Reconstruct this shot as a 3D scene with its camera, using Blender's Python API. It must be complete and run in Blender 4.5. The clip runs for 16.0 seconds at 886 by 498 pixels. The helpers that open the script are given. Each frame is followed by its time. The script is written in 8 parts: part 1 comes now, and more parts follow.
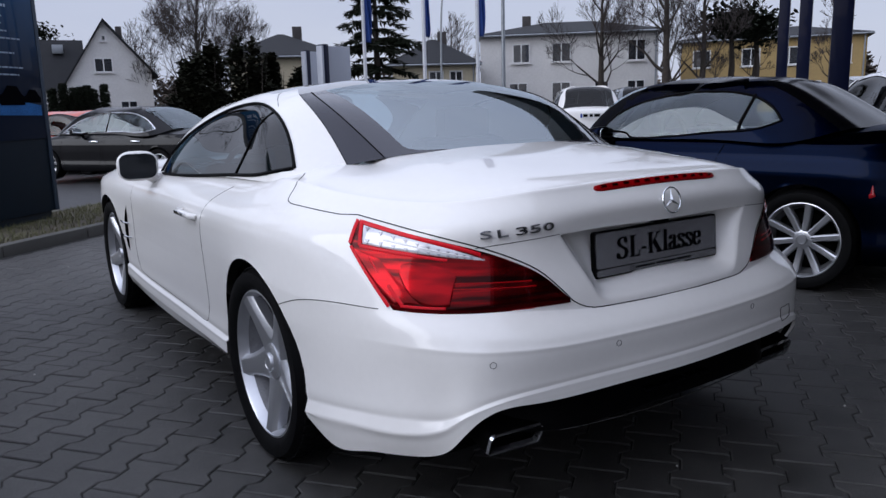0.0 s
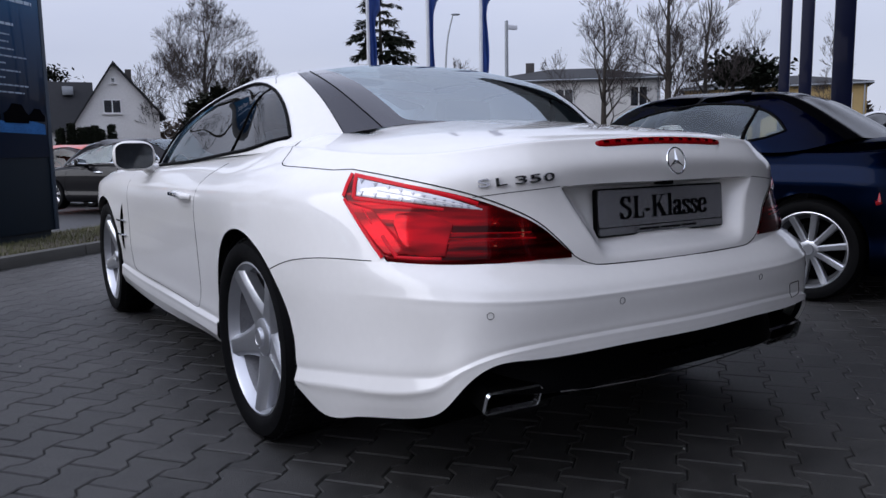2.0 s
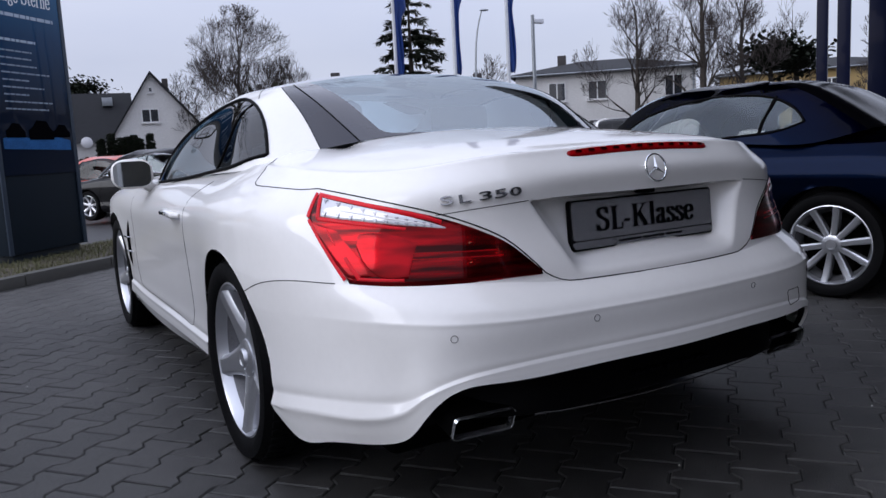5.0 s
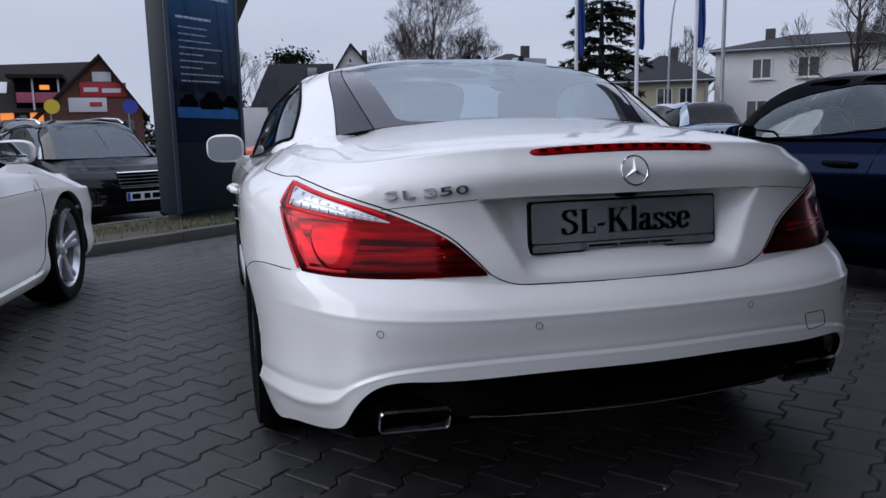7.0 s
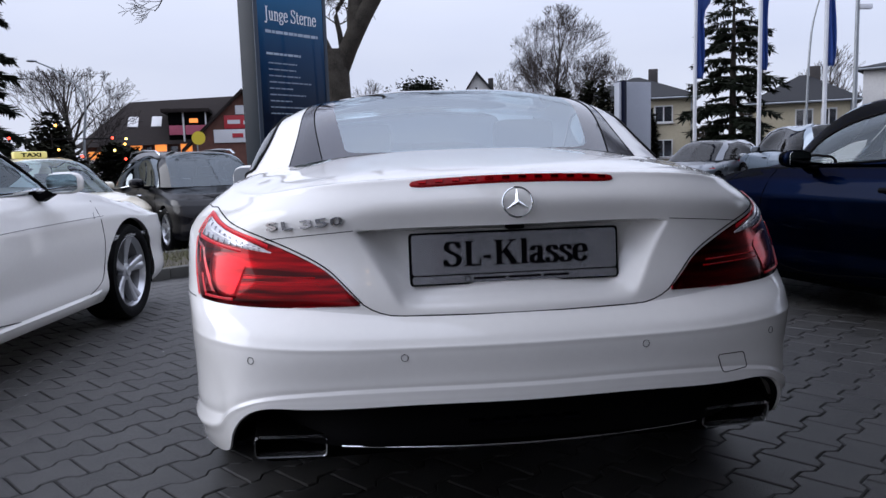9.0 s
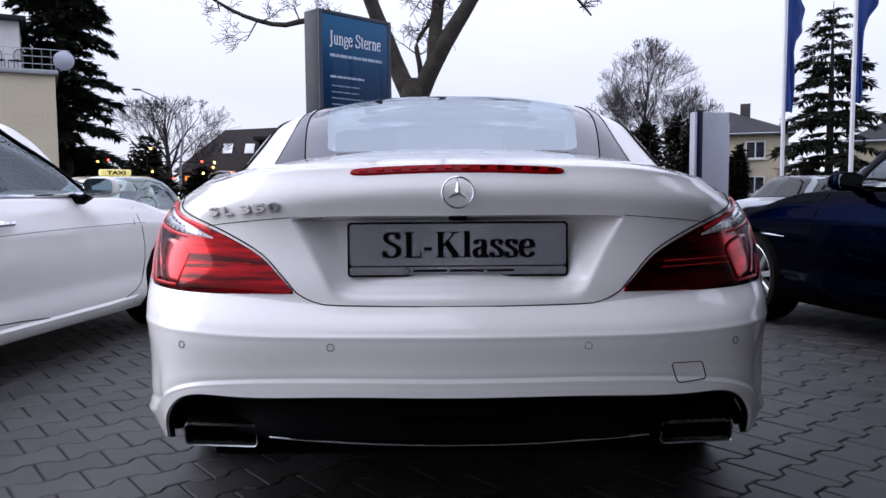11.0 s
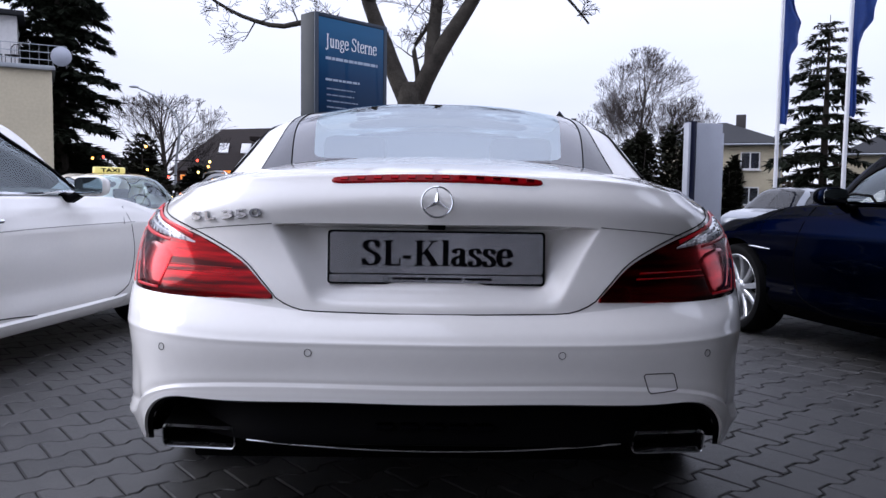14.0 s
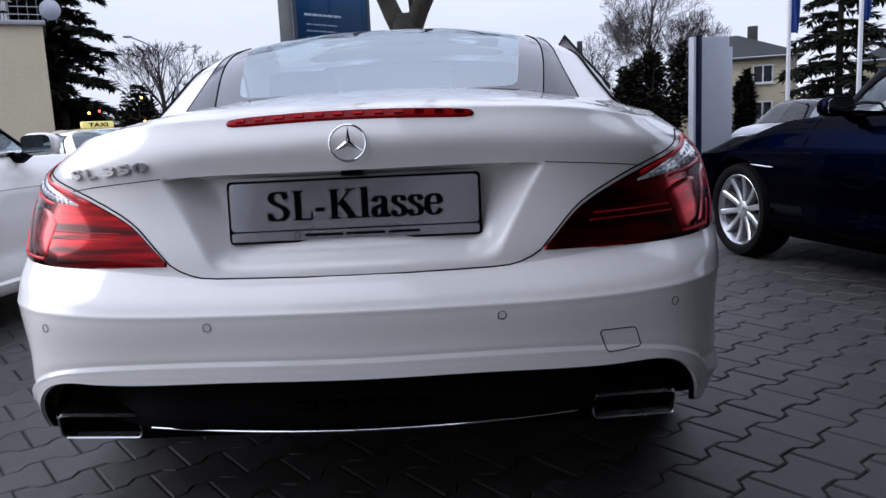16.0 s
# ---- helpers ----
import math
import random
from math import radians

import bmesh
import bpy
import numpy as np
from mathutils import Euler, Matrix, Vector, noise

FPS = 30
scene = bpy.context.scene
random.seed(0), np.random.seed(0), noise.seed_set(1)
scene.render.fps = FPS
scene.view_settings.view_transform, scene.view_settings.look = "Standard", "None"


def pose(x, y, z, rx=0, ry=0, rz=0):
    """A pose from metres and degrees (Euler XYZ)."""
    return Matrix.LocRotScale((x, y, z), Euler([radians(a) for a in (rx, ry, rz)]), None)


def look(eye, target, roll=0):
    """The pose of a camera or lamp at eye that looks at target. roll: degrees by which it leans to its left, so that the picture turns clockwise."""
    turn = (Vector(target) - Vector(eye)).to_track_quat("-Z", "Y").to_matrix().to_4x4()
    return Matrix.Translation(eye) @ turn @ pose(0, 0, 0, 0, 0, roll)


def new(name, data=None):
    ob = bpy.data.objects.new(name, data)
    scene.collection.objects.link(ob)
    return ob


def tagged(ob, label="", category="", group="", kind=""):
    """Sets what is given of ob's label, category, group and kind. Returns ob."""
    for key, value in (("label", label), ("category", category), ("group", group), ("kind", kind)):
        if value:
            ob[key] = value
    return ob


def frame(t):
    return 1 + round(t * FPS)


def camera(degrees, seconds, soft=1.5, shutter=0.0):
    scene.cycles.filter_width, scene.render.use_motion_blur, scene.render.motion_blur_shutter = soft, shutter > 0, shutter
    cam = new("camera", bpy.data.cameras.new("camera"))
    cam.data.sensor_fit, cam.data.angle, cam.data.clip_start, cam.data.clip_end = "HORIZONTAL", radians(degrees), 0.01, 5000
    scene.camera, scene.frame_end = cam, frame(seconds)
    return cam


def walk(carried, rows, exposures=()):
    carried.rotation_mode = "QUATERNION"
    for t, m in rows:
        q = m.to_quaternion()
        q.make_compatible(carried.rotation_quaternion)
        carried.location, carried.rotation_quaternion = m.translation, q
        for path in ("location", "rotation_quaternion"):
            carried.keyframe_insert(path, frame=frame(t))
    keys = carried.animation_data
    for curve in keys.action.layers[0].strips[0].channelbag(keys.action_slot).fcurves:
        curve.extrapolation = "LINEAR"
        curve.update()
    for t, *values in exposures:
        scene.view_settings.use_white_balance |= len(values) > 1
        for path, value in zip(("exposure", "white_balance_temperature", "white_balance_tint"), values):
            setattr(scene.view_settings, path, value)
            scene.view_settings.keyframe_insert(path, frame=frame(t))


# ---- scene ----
cam = camera(60.5, 16.0)
PATH = [
    (0, (-1.797, -0.222, 1.223), (-0.706, 1.41, 0.843), -1.5),
    (0.5, (-1.786, -0.198, 1.14), (-0.704, 1.456, 0.834), -1.9),
    (1, (-1.785, -0.194, 1.063), (-0.723, 1.475, 0.771), -0.7),
    (1.5, (-1.771, -0.189, 1.008), (-0.688, 1.473, 0.755), -0.9),
    (2, (-1.768, -0.2, 0.963), (-0.67, 1.451, 0.704), -0.9),
    (2.5, (-1.762, -0.197, 0.932), (-0.686, 1.463, 0.637), -1.1),
    (3, (-1.757, -0.199, 0.92), (-0.687, 1.47, 0.661), -0.9),
    (5.5, (-1.437, -0.28, 1.031), (-0.485, 1.458, 0.759), -4.9),
    (6, (-1.28, -0.41, 1.047), (-0.589, 1.451, 0.801), -3.5),
    (6.5, (-1.169, -0.483, 1.054), (-0.571, 1.414, 0.843), -1.9),
    (7, (-1.019, -0.469, 1.039), (-0.46, 1.425, 0.724), -1.2),
    (7.5, (-0.899, -0.452, 1.034), (-0.355, 1.436, 0.66), -1.3),
    (8, (-0.721, -0.496, 1.037), (-0.318, 1.442, 0.747), -2.3),
    (8.5, (-0.529, -0.594, 1.046), (-0.237, 1.369, 0.797), -1.6),
    (9, (-0.401, -0.609, 1.038), (-0.177, 1.364, 0.799), -1.8),
    (11.5, (-0.011, -0.574, 0.904), (-0.022, 1.421, 0.764), -0.2),
    (12, (-0.008, -0.577, 0.897), (-0.009, 1.419, 0.758), -0.2),
    (12.5, (-0.011, -0.582, 0.896), (-0.018, 1.413, 0.751), 0.1),
    (13, (-0.015, -0.586, 0.897), (-0.006, 1.408, 0.75), 0.2),
    (13.5, (-0.019, -0.589, 0.895), (-0.003, 1.405, 0.748), 0.2),
    (14, (0.0, -0.604, 0.938), (0.017, 1.391, 0.798), 0.8),
    (14.5, (0.044, -0.606, 1.023), (0.123, 1.387, 0.874), 0.1),
    (15, (0.042, -0.497, 1.004), (0.118, 1.496, 0.853), -0.1),
    (15.5, (0.1, -0.413, 0.948), (0.223, 1.575, 0.771), -1.3),
    (16, (0.206, -0.332, 0.94), (0.181, 1.644, 0.63), -2.7),
]
walk(cam, [(t, look(eye, target, roll)) for t, eye, target, roll in PATH],
     ((0, -0.36, 6200, 12), (0.5, -0.38, 6200, 12), (1.0, -0.6, 6200, 13), (1.5, -0.42, 6200, 13), (2.0, -0.3, 6250, 13), (2.5, -0.08, 6300, 13), (3.0, 0.16, 6350, 13), (5.5, -0.28, 6250, 13), (6.0, -0.24, 6250, 13), (6.5, -0.42, 6200, 12), (7.0, -0.4, 6200, 11), (8.0, 0.28, 6400, 13),
      (8.5, 0.1, 6350, 14), (9.0, -0.02, 6300, 12), (11.5, 0.30, 6350, 16), (13.5, 0.22, 6300, 16), (14.0, 0.3, 6300, 15), (14.5, 0.02, 6250, 12), (15.0, -0.3, 6200, 11), (15.5, -0.2, 6200, 11), (16.0, 0.18, 6300, 12)))

# ---- sky and light ----
world = bpy.data.worlds.new("overcast_sky")
scene.world = world
world.use_nodes = True
wn, wl = world.node_tree.nodes, world.node_tree.links
wn.clear()
SUN_EL, SUN_ROT = radians(22), radians(250)
w_out = wn.new("ShaderNodeOutputWorld")
w_bg = wn.new("ShaderNodeBackground")
w_sky = wn.new("ShaderNodeTexSky")
w_sky.sky_type, w_sky.sun_disc = "NISHITA", False
w_sky.sun_elevation, w_sky.sun_rotation = SUN_EL, SUN_ROT
w_tc = wn.new("ShaderNodeTexCoord")
w_map = wn.new("ShaderNodeMapping")
w_map.inputs["Scale"].default_value = (1.6, 1.6, 4.5)
w_noise = wn.new("ShaderNodeTexNoise")
w_noise.inputs["Scale"].default_value, w_noise.inputs["Detail"].default_value = 1.7, 5.0
w_ramp = wn.new("ShaderNodeValToRGB")
w_ramp.color_ramp.elements[0].position, w_ramp.color_ramp.elements[1].position = 0.30, 0.72
w_ramp.color_ramp.elements[0].color = (7.0, 7.5, 9.2, 1)
w_ramp.color_ramp.elements[1].color = (7.8, 8.2, 9.6, 1)
w_mix = wn.new("ShaderNodeMix")
w_mix.data_type = "RGBA"
w_mix.inputs[0].default_value = 0.9
wl.new(w_tc.outputs["Generated"], w_map.inputs["Vector"])
wl.new(w_map.outputs["Vector"], w_noise.inputs["Vector"])
wl.new(w_noise.outputs["Fac"], w_ramp.inputs["Fac"])
wl.new(w_sky.outputs["Color"], w_mix.inputs[6])
wl.new(w_ramp.outputs["Color"], w_mix.inputs[7])
# an overcast sky is brightest overhead
w_sep = wn.new("ShaderNodeSeparateXYZ")
w_lift = wn.new("ShaderNodeMapRange")
w_lift.inputs["From Min"].default_value, w_lift.inputs["From Max"].default_value = 0.12, 1.0
w_lift.inputs["To Min"].default_value, w_lift.inputs["To Max"].default_value = 1.0, 2.4
w_mul = wn.new("ShaderNodeMix")
w_mul.data_type, w_mul.blend_type = "RGBA", "MULTIPLY"
w_mul.inputs[0].default_value = 1.0
wl.new(w_tc.outputs["Generated"], w_sep.inputs["Vector"])
wl.new(w_sep.outputs["Z"], w_lift.inputs["Value"])
wl.new(w_mix.outputs[2], w_mul.inputs[6])
wl.new(w_lift.outputs["Result"], w_mul.inputs[7])
wl.new(w_mul.outputs[2], w_bg.inputs["Color"])
w_bg.inputs["Strength"].default_value = 0.1
wl.new(w_bg.outputs["Background"], w_out.inputs["Surface"])

sun_data = bpy.data.lights.new("sun", "SUN")
sun_data.energy, sun_data.angle, sun_data.color = 1.9, radians(50), (0.97, 0.98, 1.0)
sun = new("sun", sun_data)
sun.matrix_world = look((-20, 4, 10), (0, 0, 0))

# ---- materials ----


def material(name, color, rough=0.5, metal=0.0, coat=0.0, vary=0.0, scale=8.0, bump=0.0, bump_scale=60.0, spec=0.5, rand=0.0, dark=None):
    """A surface with colour variation at two scales, fine relief, and an optional second tone for stains."""
    m = bpy.data.materials.new(name)
    m.use_nodes = True
    n, l = m.node_tree.nodes, m.node_tree.links
    b = n["Principled BSDF"]
    b.inputs["Base Color"].default_value = (*color, 1)
    b.inputs["Roughness"].default_value = rough
    b.inputs["Metallic"].default_value = metal
    b.inputs["Specular IOR Level"].default_value = spec
    b.inputs["Coat Weight"].default_value = coat
    b.inputs["Coat Roughness"].default_value = 0.03
    tc = n.new("ShaderNodeTexCoord")
    if vary or rand:
        a = n.new("ShaderNodeTexNoise")
        a.inputs["Scale"].default_value, a.inputs["Detail"].default_value = scale, 6.0
        c = n.new("ShaderNodeTexNoise")
        c.inputs["Scale"].default_value, c.inputs["Detail"].default_value = scale * 14.0, 3.0
        l.new(tc.outputs["Object"], a.inputs["Vector"])
        l.new(tc.outputs["Object"], c.inputs["Vector"])
        add = n.new("ShaderNodeMath")
        add.operation = "ADD"
        l.new(a.outputs["Fac"], add.inputs[0])
        l.new(c.outputs["Fac"], add.inputs[1])
        last = add
        if rand:
            info = n.new("ShaderNodeObjectInfo")
            geo = n.new("ShaderNodeNewGeometry")
            both = n.new("ShaderNodeMath")
            both.operation = "ADD"
            l.new(info.outputs["Random"], both.inputs[0])
            l.new(geo.outputs["Random Per Island"], both.inputs[1])
            frac = n.new("ShaderNodeMath")
            frac.operation = "FRACT"
            l.new(both.outputs[0], frac.inputs[0])
            mul = n.new("ShaderNodeMath")
            mul.operation = "MULTIPLY_ADD"
            l.new(frac.outputs[0], mul.inputs[0])
            mul.inputs[1].default_value = rand
            l.new(add.outputs[0], mul.inputs[2])
            last = mul
        mp = n.new("ShaderNodeMapRange")
        mp.inputs["From Min"].default_value, mp.inputs["From Max"].default_value = 0.65, 1.35 + rand
        mp.inputs["To Min"].default_value, mp.inputs["To Max"].default_value = 0.0, 1.0
        l.new(last.outputs[0], mp.inputs["Value"])
        mix = n.new("ShaderNodeMix")
        mix.data_type = "RGBA"
        low = dark or tuple(v * (1 - vary) for v in color)
        mix.inputs[6].default_value = (*low, 1)
        mix.inputs[7].default_value = (*[min(1.0, v * (1 + 0.6 * vary)) for v in color], 1)
        l.new(mp.outputs["Result"], mix.inputs[0])
        l.new(mix.outputs[2], b.inputs["Base Color"])
        rr = n.new("ShaderNodeMapRange")
        rr.inputs["To Min"].default_value, rr.inputs["To Max"].default_value = max(0.0, rough - 0.08), min(1.0, rough + 0.08)
        l.new(a.outputs["Fac"], rr.inputs["Value"])
        l.new(rr.outputs["Result"], b.inputs["Roughness"])
    if bump:
        t = n.new("ShaderNodeTexNoise")
        t.inputs["Scale"].default_value, t.inputs["Detail"].default_value = bump_scale, 5.0
        l.new(tc.outputs["Object"], t.inputs["Vector"])
        bp = n.new("ShaderNodeBump")
        bp.inputs["Strength"].default_value, bp.inputs["Distance"].default_value = bump, 0.01
        l.new(t.outputs["Fac"], bp.inputs["Height"])
        l.new(bp.outputs["Normal"], b.inputs["Normal"])
    return m


def glass(name, tint, reflect=1.45, sheen=(1.0, 1.0, 1.0), rough=0.02):
    """Thin tinted pane: lets light through, mirrors by its angle."""
    m = bpy.data.materials.new(name)
    m.use_nodes = True
    n, l = m.node_tree.nodes, m.node_tree.links
    n.remove(n["Principled BSDF"])
    tr = n.new("ShaderNodeBsdfTransparent")
    tr.inputs["Color"].default_value = (*tint, 1)
    gl = n.new("ShaderNodeBsdfGlossy")
    gl.inputs["Roughness"].default_value = rough
    gl.inputs["Color"].default_value = (*sheen, 1)
    fr = n.new("ShaderNodeFresnel")
    fr.inputs["IOR"].default_value = reflect
    mx = n.new("ShaderNodeMixShader")
    l.new(fr.outputs["Fac"], mx.inputs["Fac"])
    l.new(tr.outputs["BSDF"], mx.inputs[1])
    l.new(gl.outputs["BSDF"], mx.inputs[2])
    l.new(mx.outputs["Shader"], n["Material Output"].inputs["Surface"])
    return m


def glow(name, color, strength):
    m = bpy.data.materials.new(name)
    m.use_nodes = True
    b = m.node_tree.nodes["Principled BSDF"]
    b.inputs["Base Color"].default_value = (*color, 1)
    b.inputs["Emission Color"].default_value = (*color, 1)
    b.inputs["Emission Strength"].default_value = strength
    return m


def lens(name, low, high, stretch):
    """Lamp plastic over ribbed reflectors: level streaks of darker and brighter colour."""
    m = material(name, high, 0.16, metal=0.96, coat=0.25, spec=0.06)
    n, l = m.node_tree.nodes, m.node_tree.links
    tc, mp, no, ra = n.new("ShaderNodeTexCoord"), n.new("ShaderNodeMapping"), n.new("ShaderNodeTexNoise"), n.new("ShaderNodeValToRGB")
    mp.inputs["Scale"].default_value = stretch
    no.inputs["Scale"].default_value, no.inputs["Detail"].default_value = 1.0, 2.0
    ra.color_ramp.elements[0].position, ra.color_ramp.elements[0].color = 0.36, (*low, 1)
    ra.color_ramp.elements[1].position, ra.color_ramp.elements[1].color = 0.66, (*high, 1)
    l.new(tc.outputs["Object"], mp.inputs["Vector"])
    l.new(mp.outputs["Vector"], no.inputs["Vector"])
    l.new(no.outputs["Fac"], ra.inputs["Fac"])
    l.new(ra.outputs["Color"], n["Principled BSDF"].inputs["Base Color"])
    return m


M_WHITE = material("white_car_paint", (0.80, 0.785, 0.765), 0.55, coat=1.0, spec=0.05, vary=0.02, scale=3.0)
M_NAVY = material("navy_car_paint", (0.0012, 0.0037, 0.0135), 0.34, metal=1.0, coat=0.08, spec=0.1, vary=0.15, scale=4.0)
M_NAVY.node_tree.nodes["Principled BSDF"].inputs["Specular Tint"].default_value = (0.05, 0.085, 0.20, 1)
M_BLACKP = material("black_car_paint", (0.003, 0.003, 0.0045), 0.35, coat=0.45, spec=0.03, vary=0.1, scale=4.0)
M_SILVER = material("silver_car_paint", (0.13, 0.145, 0.165), 0.3, metal=0.6, coat=1.0, vary=0.08, scale=4.0)
M_CREAM = material("cream_taxi_paint", (0.78, 0.71, 0.56), 0.3, coat=1.0, vary=0.05, scale=4.0)
M_BLUEGREY = material("silver_blue_car_paint", (0.20, 0.25, 0.31), 0.3, metal=0.4, coat=1.0, vary=0.08, scale=4.0)
M_ORANGE = material("orange_red_car_paint", (0.62, 0.07, 0.03), 0.4, coat=0.6, vary=0.1, scale=4.0)
M_GREYP = material("grey_car_paint", (0.10, 0.12, 0.15), 0.25, metal=0.4, coat=1.0, vary=0.1, scale=4.0)
M_BLACK = material("black_plastic", (0.0022, 0.0022, 0.0026), 0.5, spec=0.03, vary=0.2, scale=20, bump=0.05)
# near black puts the shade of gaps, wells and underbody into the colour
M_GAP = material("gap_shade", (0.0015, 0.0015, 0.0015), 0.9, spec=0.05)
M_TRIM = material("dark_trim_gloss", (0.022, 0.022, 0.032), 0.16, spec=0.25, coat=0.2, vary=0.05)
M_FRIT = material("printed_glass_border", (0.030, 0.030, 0.042), 0.08, spec=0.4, coat=0.5, vary=0.05)
M_RUBBER = material("tyre_rubber", (0.0035, 0.0035, 0.004), 0.7, spec=0.1, vary=0.3, scale=30, bump=0.15, bump_scale=200)
M_CHROME = material("chrome", (0.85, 0.86, 0.88), 0.08, metal=1.0)
M_ALLOY = material("silver_alloy", (0.58, 0.59, 0.62), 0.32, metal=0.85, coat=0.5, vary=0.05, scale=20)
# inner rim alloy, toned darker than the spokes
M_BARREL = material("darker_grey_alloy", (0.16, 0.16, 0.17), 0.5, metal=0.5, vary=0.3, scale=12)
M_DISC = material("brake_steel", (0.22, 0.21, 0.21), 0.4, metal=0.9, vary=0.2, scale=40)
M_GLASS = glass("car_glass", (0.80, 0.90, 0.92), 1.75, (0.86, 0.95, 1.0))
M_GLASS_REAR = glass("rear_car_glass", (0.42, 0.50, 0.53), 3.0, (0.87, 0.95, 1.0), 0.03)
M_GLASS_SIDE = glass("tinted_side_glass", (0.09, 0.13, 0.15), 1.52)
M_ROOFGLASS = material("dark_roof_glass", (0.012, 0.013, 0.016), 0.03, coat=1.0)
M_BLACKGLASS = material("black_glass", (0.002, 0.002, 0.003), 0.15, coat=0.02, spec=0.03)
M_INTERIOR = material("dark_leather", (0.035, 0.034, 0.036), 0.5, vary=0.2, scale=20, bump=0.1)
M_SEAT = material("pale_leather", (0.30, 0.29, 0.28), 0.5, vary=0.1, scale=20, bump=0.1)

# ---- mesh tools ----


def part(name, bm, mat, parent, label="", smooth=35):
    """Links a bmesh or mesh as one object under a thing or a part."""
    if isinstance(bm, bmesh.types.BMesh):
        me = bpy.data.meshes.new(name)
        bm.to_mesh(me)
        bm.free()
    else:
        me = bm
    if smooth:
        me.shade_smooth()
        me.set_sharp_from_angle(angle=radians(smooth))
    if mat is not None:
        me.materials.append(mat)
    ob = new(name, me)
    if parent is not None:
        ob.parent = parent
    if label:
        tagged(ob, label)
    return ob


def thing(name, m, label, category, group="", kind=""):
    ob = new(name)
    ob.empty_display_size = 0.2
    ob.matrix_basis = m
    return tagged(ob, label, category, group, kind)


def second(t, p):
    """Second derivatives of the natural cubic through p at t."""
    n = len(t)
    a = np.eye(n)
    r = np.zeros_like(p)
    h = np.diff(t)
    for i in range(1, n - 1):
        a[i, i - 1:i + 2] = h[i - 1], 2 * (h[i - 1] + h[i]), h[i]
        r[i] = 6 * ((p[i + 1] - p[i]) / h[i] - (p[i] - p[i - 1]) / h[i - 1])
    return np.linalg.solve(a, r.reshape(n, -1)).reshape(p.shape)


def cubic(t, p, q):
    """The natural cubic through p at t, taken at q."""
    m = second(t, p)
    i = np.clip(np.searchsorted(t, q, side="right") - 1, 0, len(t) - 2)
    h = (t[i + 1] - t[i]).reshape(-1, *[1] * (p.ndim - 1))
    a = (t[i + 1] - q).reshape(h.shape) / h
    b = 1 - a
    return a * p[i] + b * p[i + 1] + ((a ** 3 - a) * m[i] + (b ** 3 - b) * m[i + 1]) * h * h / 6


def steps(t, cell):
    q, knots = [t[0]], [0]
    cells = cell if hasattr(cell, "__len__") else [cell] * (len(t) - 1)
    for a, b, c in zip(t[:-1], t[1:], cells):
        k = max(1, math.ceil((b - a) / c))
        q += [a + (b - a) * (j + 1) / k for j in range(k)]
        knots.append(len(q) - 1)
    return np.array(q), knots


def chord(net):
    d = np.linalg.norm(np.diff(net, axis=0), axis=-1)
    return np.concatenate([[0], np.cumsum(d.reshape(len(d), -1).mean(axis=1) + 1e-4)])


def surface(net, cell_v, cell_u):
    """A smooth sheet through a net of guide points, with the rows and columns that hold the guides."""
    tv, tu = chord(net), chord(net.transpose(1, 0, 2))
    qv, kv = steps(tv, cell_v)
    qu, ku = steps(tu, cell_u)
    rows = cubic(tv, net, qv)
    return cubic(tu, rows.transpose(1, 0, 2), qu).transpose(1, 0, 2), kv, ku


def mirrored(half):
    """Half a net, from the centre line outward, made whole."""
    left = half[:, :0:-1].copy()
    left[..., 0] *= -1
    return np.concatenate([left, half], axis=1)


def sheet(grid, keep=None, flip=False, tol=1e-6):
    """A mesh of quads from a grid of places; keep says which cells."""
    nv, nu = grid.shape[:2]
    faces = []
    for i in range(nv - 1):
        for j in range(nu - 1):
            if keep is None or keep[i, j]:
                q = (i * nu + j, i * nu + j + 1, (i + 1) * nu + j + 1, (i + 1) * nu + j)
                faces.append(q[::-1] if flip else q)
    used = sorted({v for f in faces for v in f})
    at = {v: k for k, v in enumerate(used)}
    flat = grid.reshape(-1, 3)
    me = bpy.data.meshes.new("sheet")
    me.from_pydata([tuple(flat[v]) for v in used], [], [tuple(at[v] for v in f) for f in faces])
    return me


def tube(bm, pts, r, n=8, closed=False):
    """A round bar along points; r a number or one for each point."""
    pts = [Vector(p) for p in pts]
    k = len(pts)
    rr = [r] * k if not hasattr(r, "__len__") else r
    rings = []
    up = None
    for i, p in enumerate(pts):
        a = pts[(i - 1) % k] if closed or i else p
        b = pts[(i + 1) % k] if closed or i < k - 1 else p
        d = (b - a).normalized()
        if up is None:
            up = d.orthogonal().normalized()
        up = (up - d * up.dot(d)).normalized()
        side = d.cross(up)
        rings.append([bm.verts.new(p + rr[i] * (math.cos(2 * math.pi * j / n) * up + math.sin(2 * math.pi * j / n) * side)) for j in range(n)])
    for i in range(k if closed else k - 1):
        a, b = rings[i], rings[(i + 1) % k]
        for j in range(n):
            bm.faces.new((a[j], a[(j + 1) % n], b[(j + 1) % n], b[j]))
    if not closed:
        bm.faces.new(rings[0][::-1])
        bm.faces.new(rings[-1])
    return bm


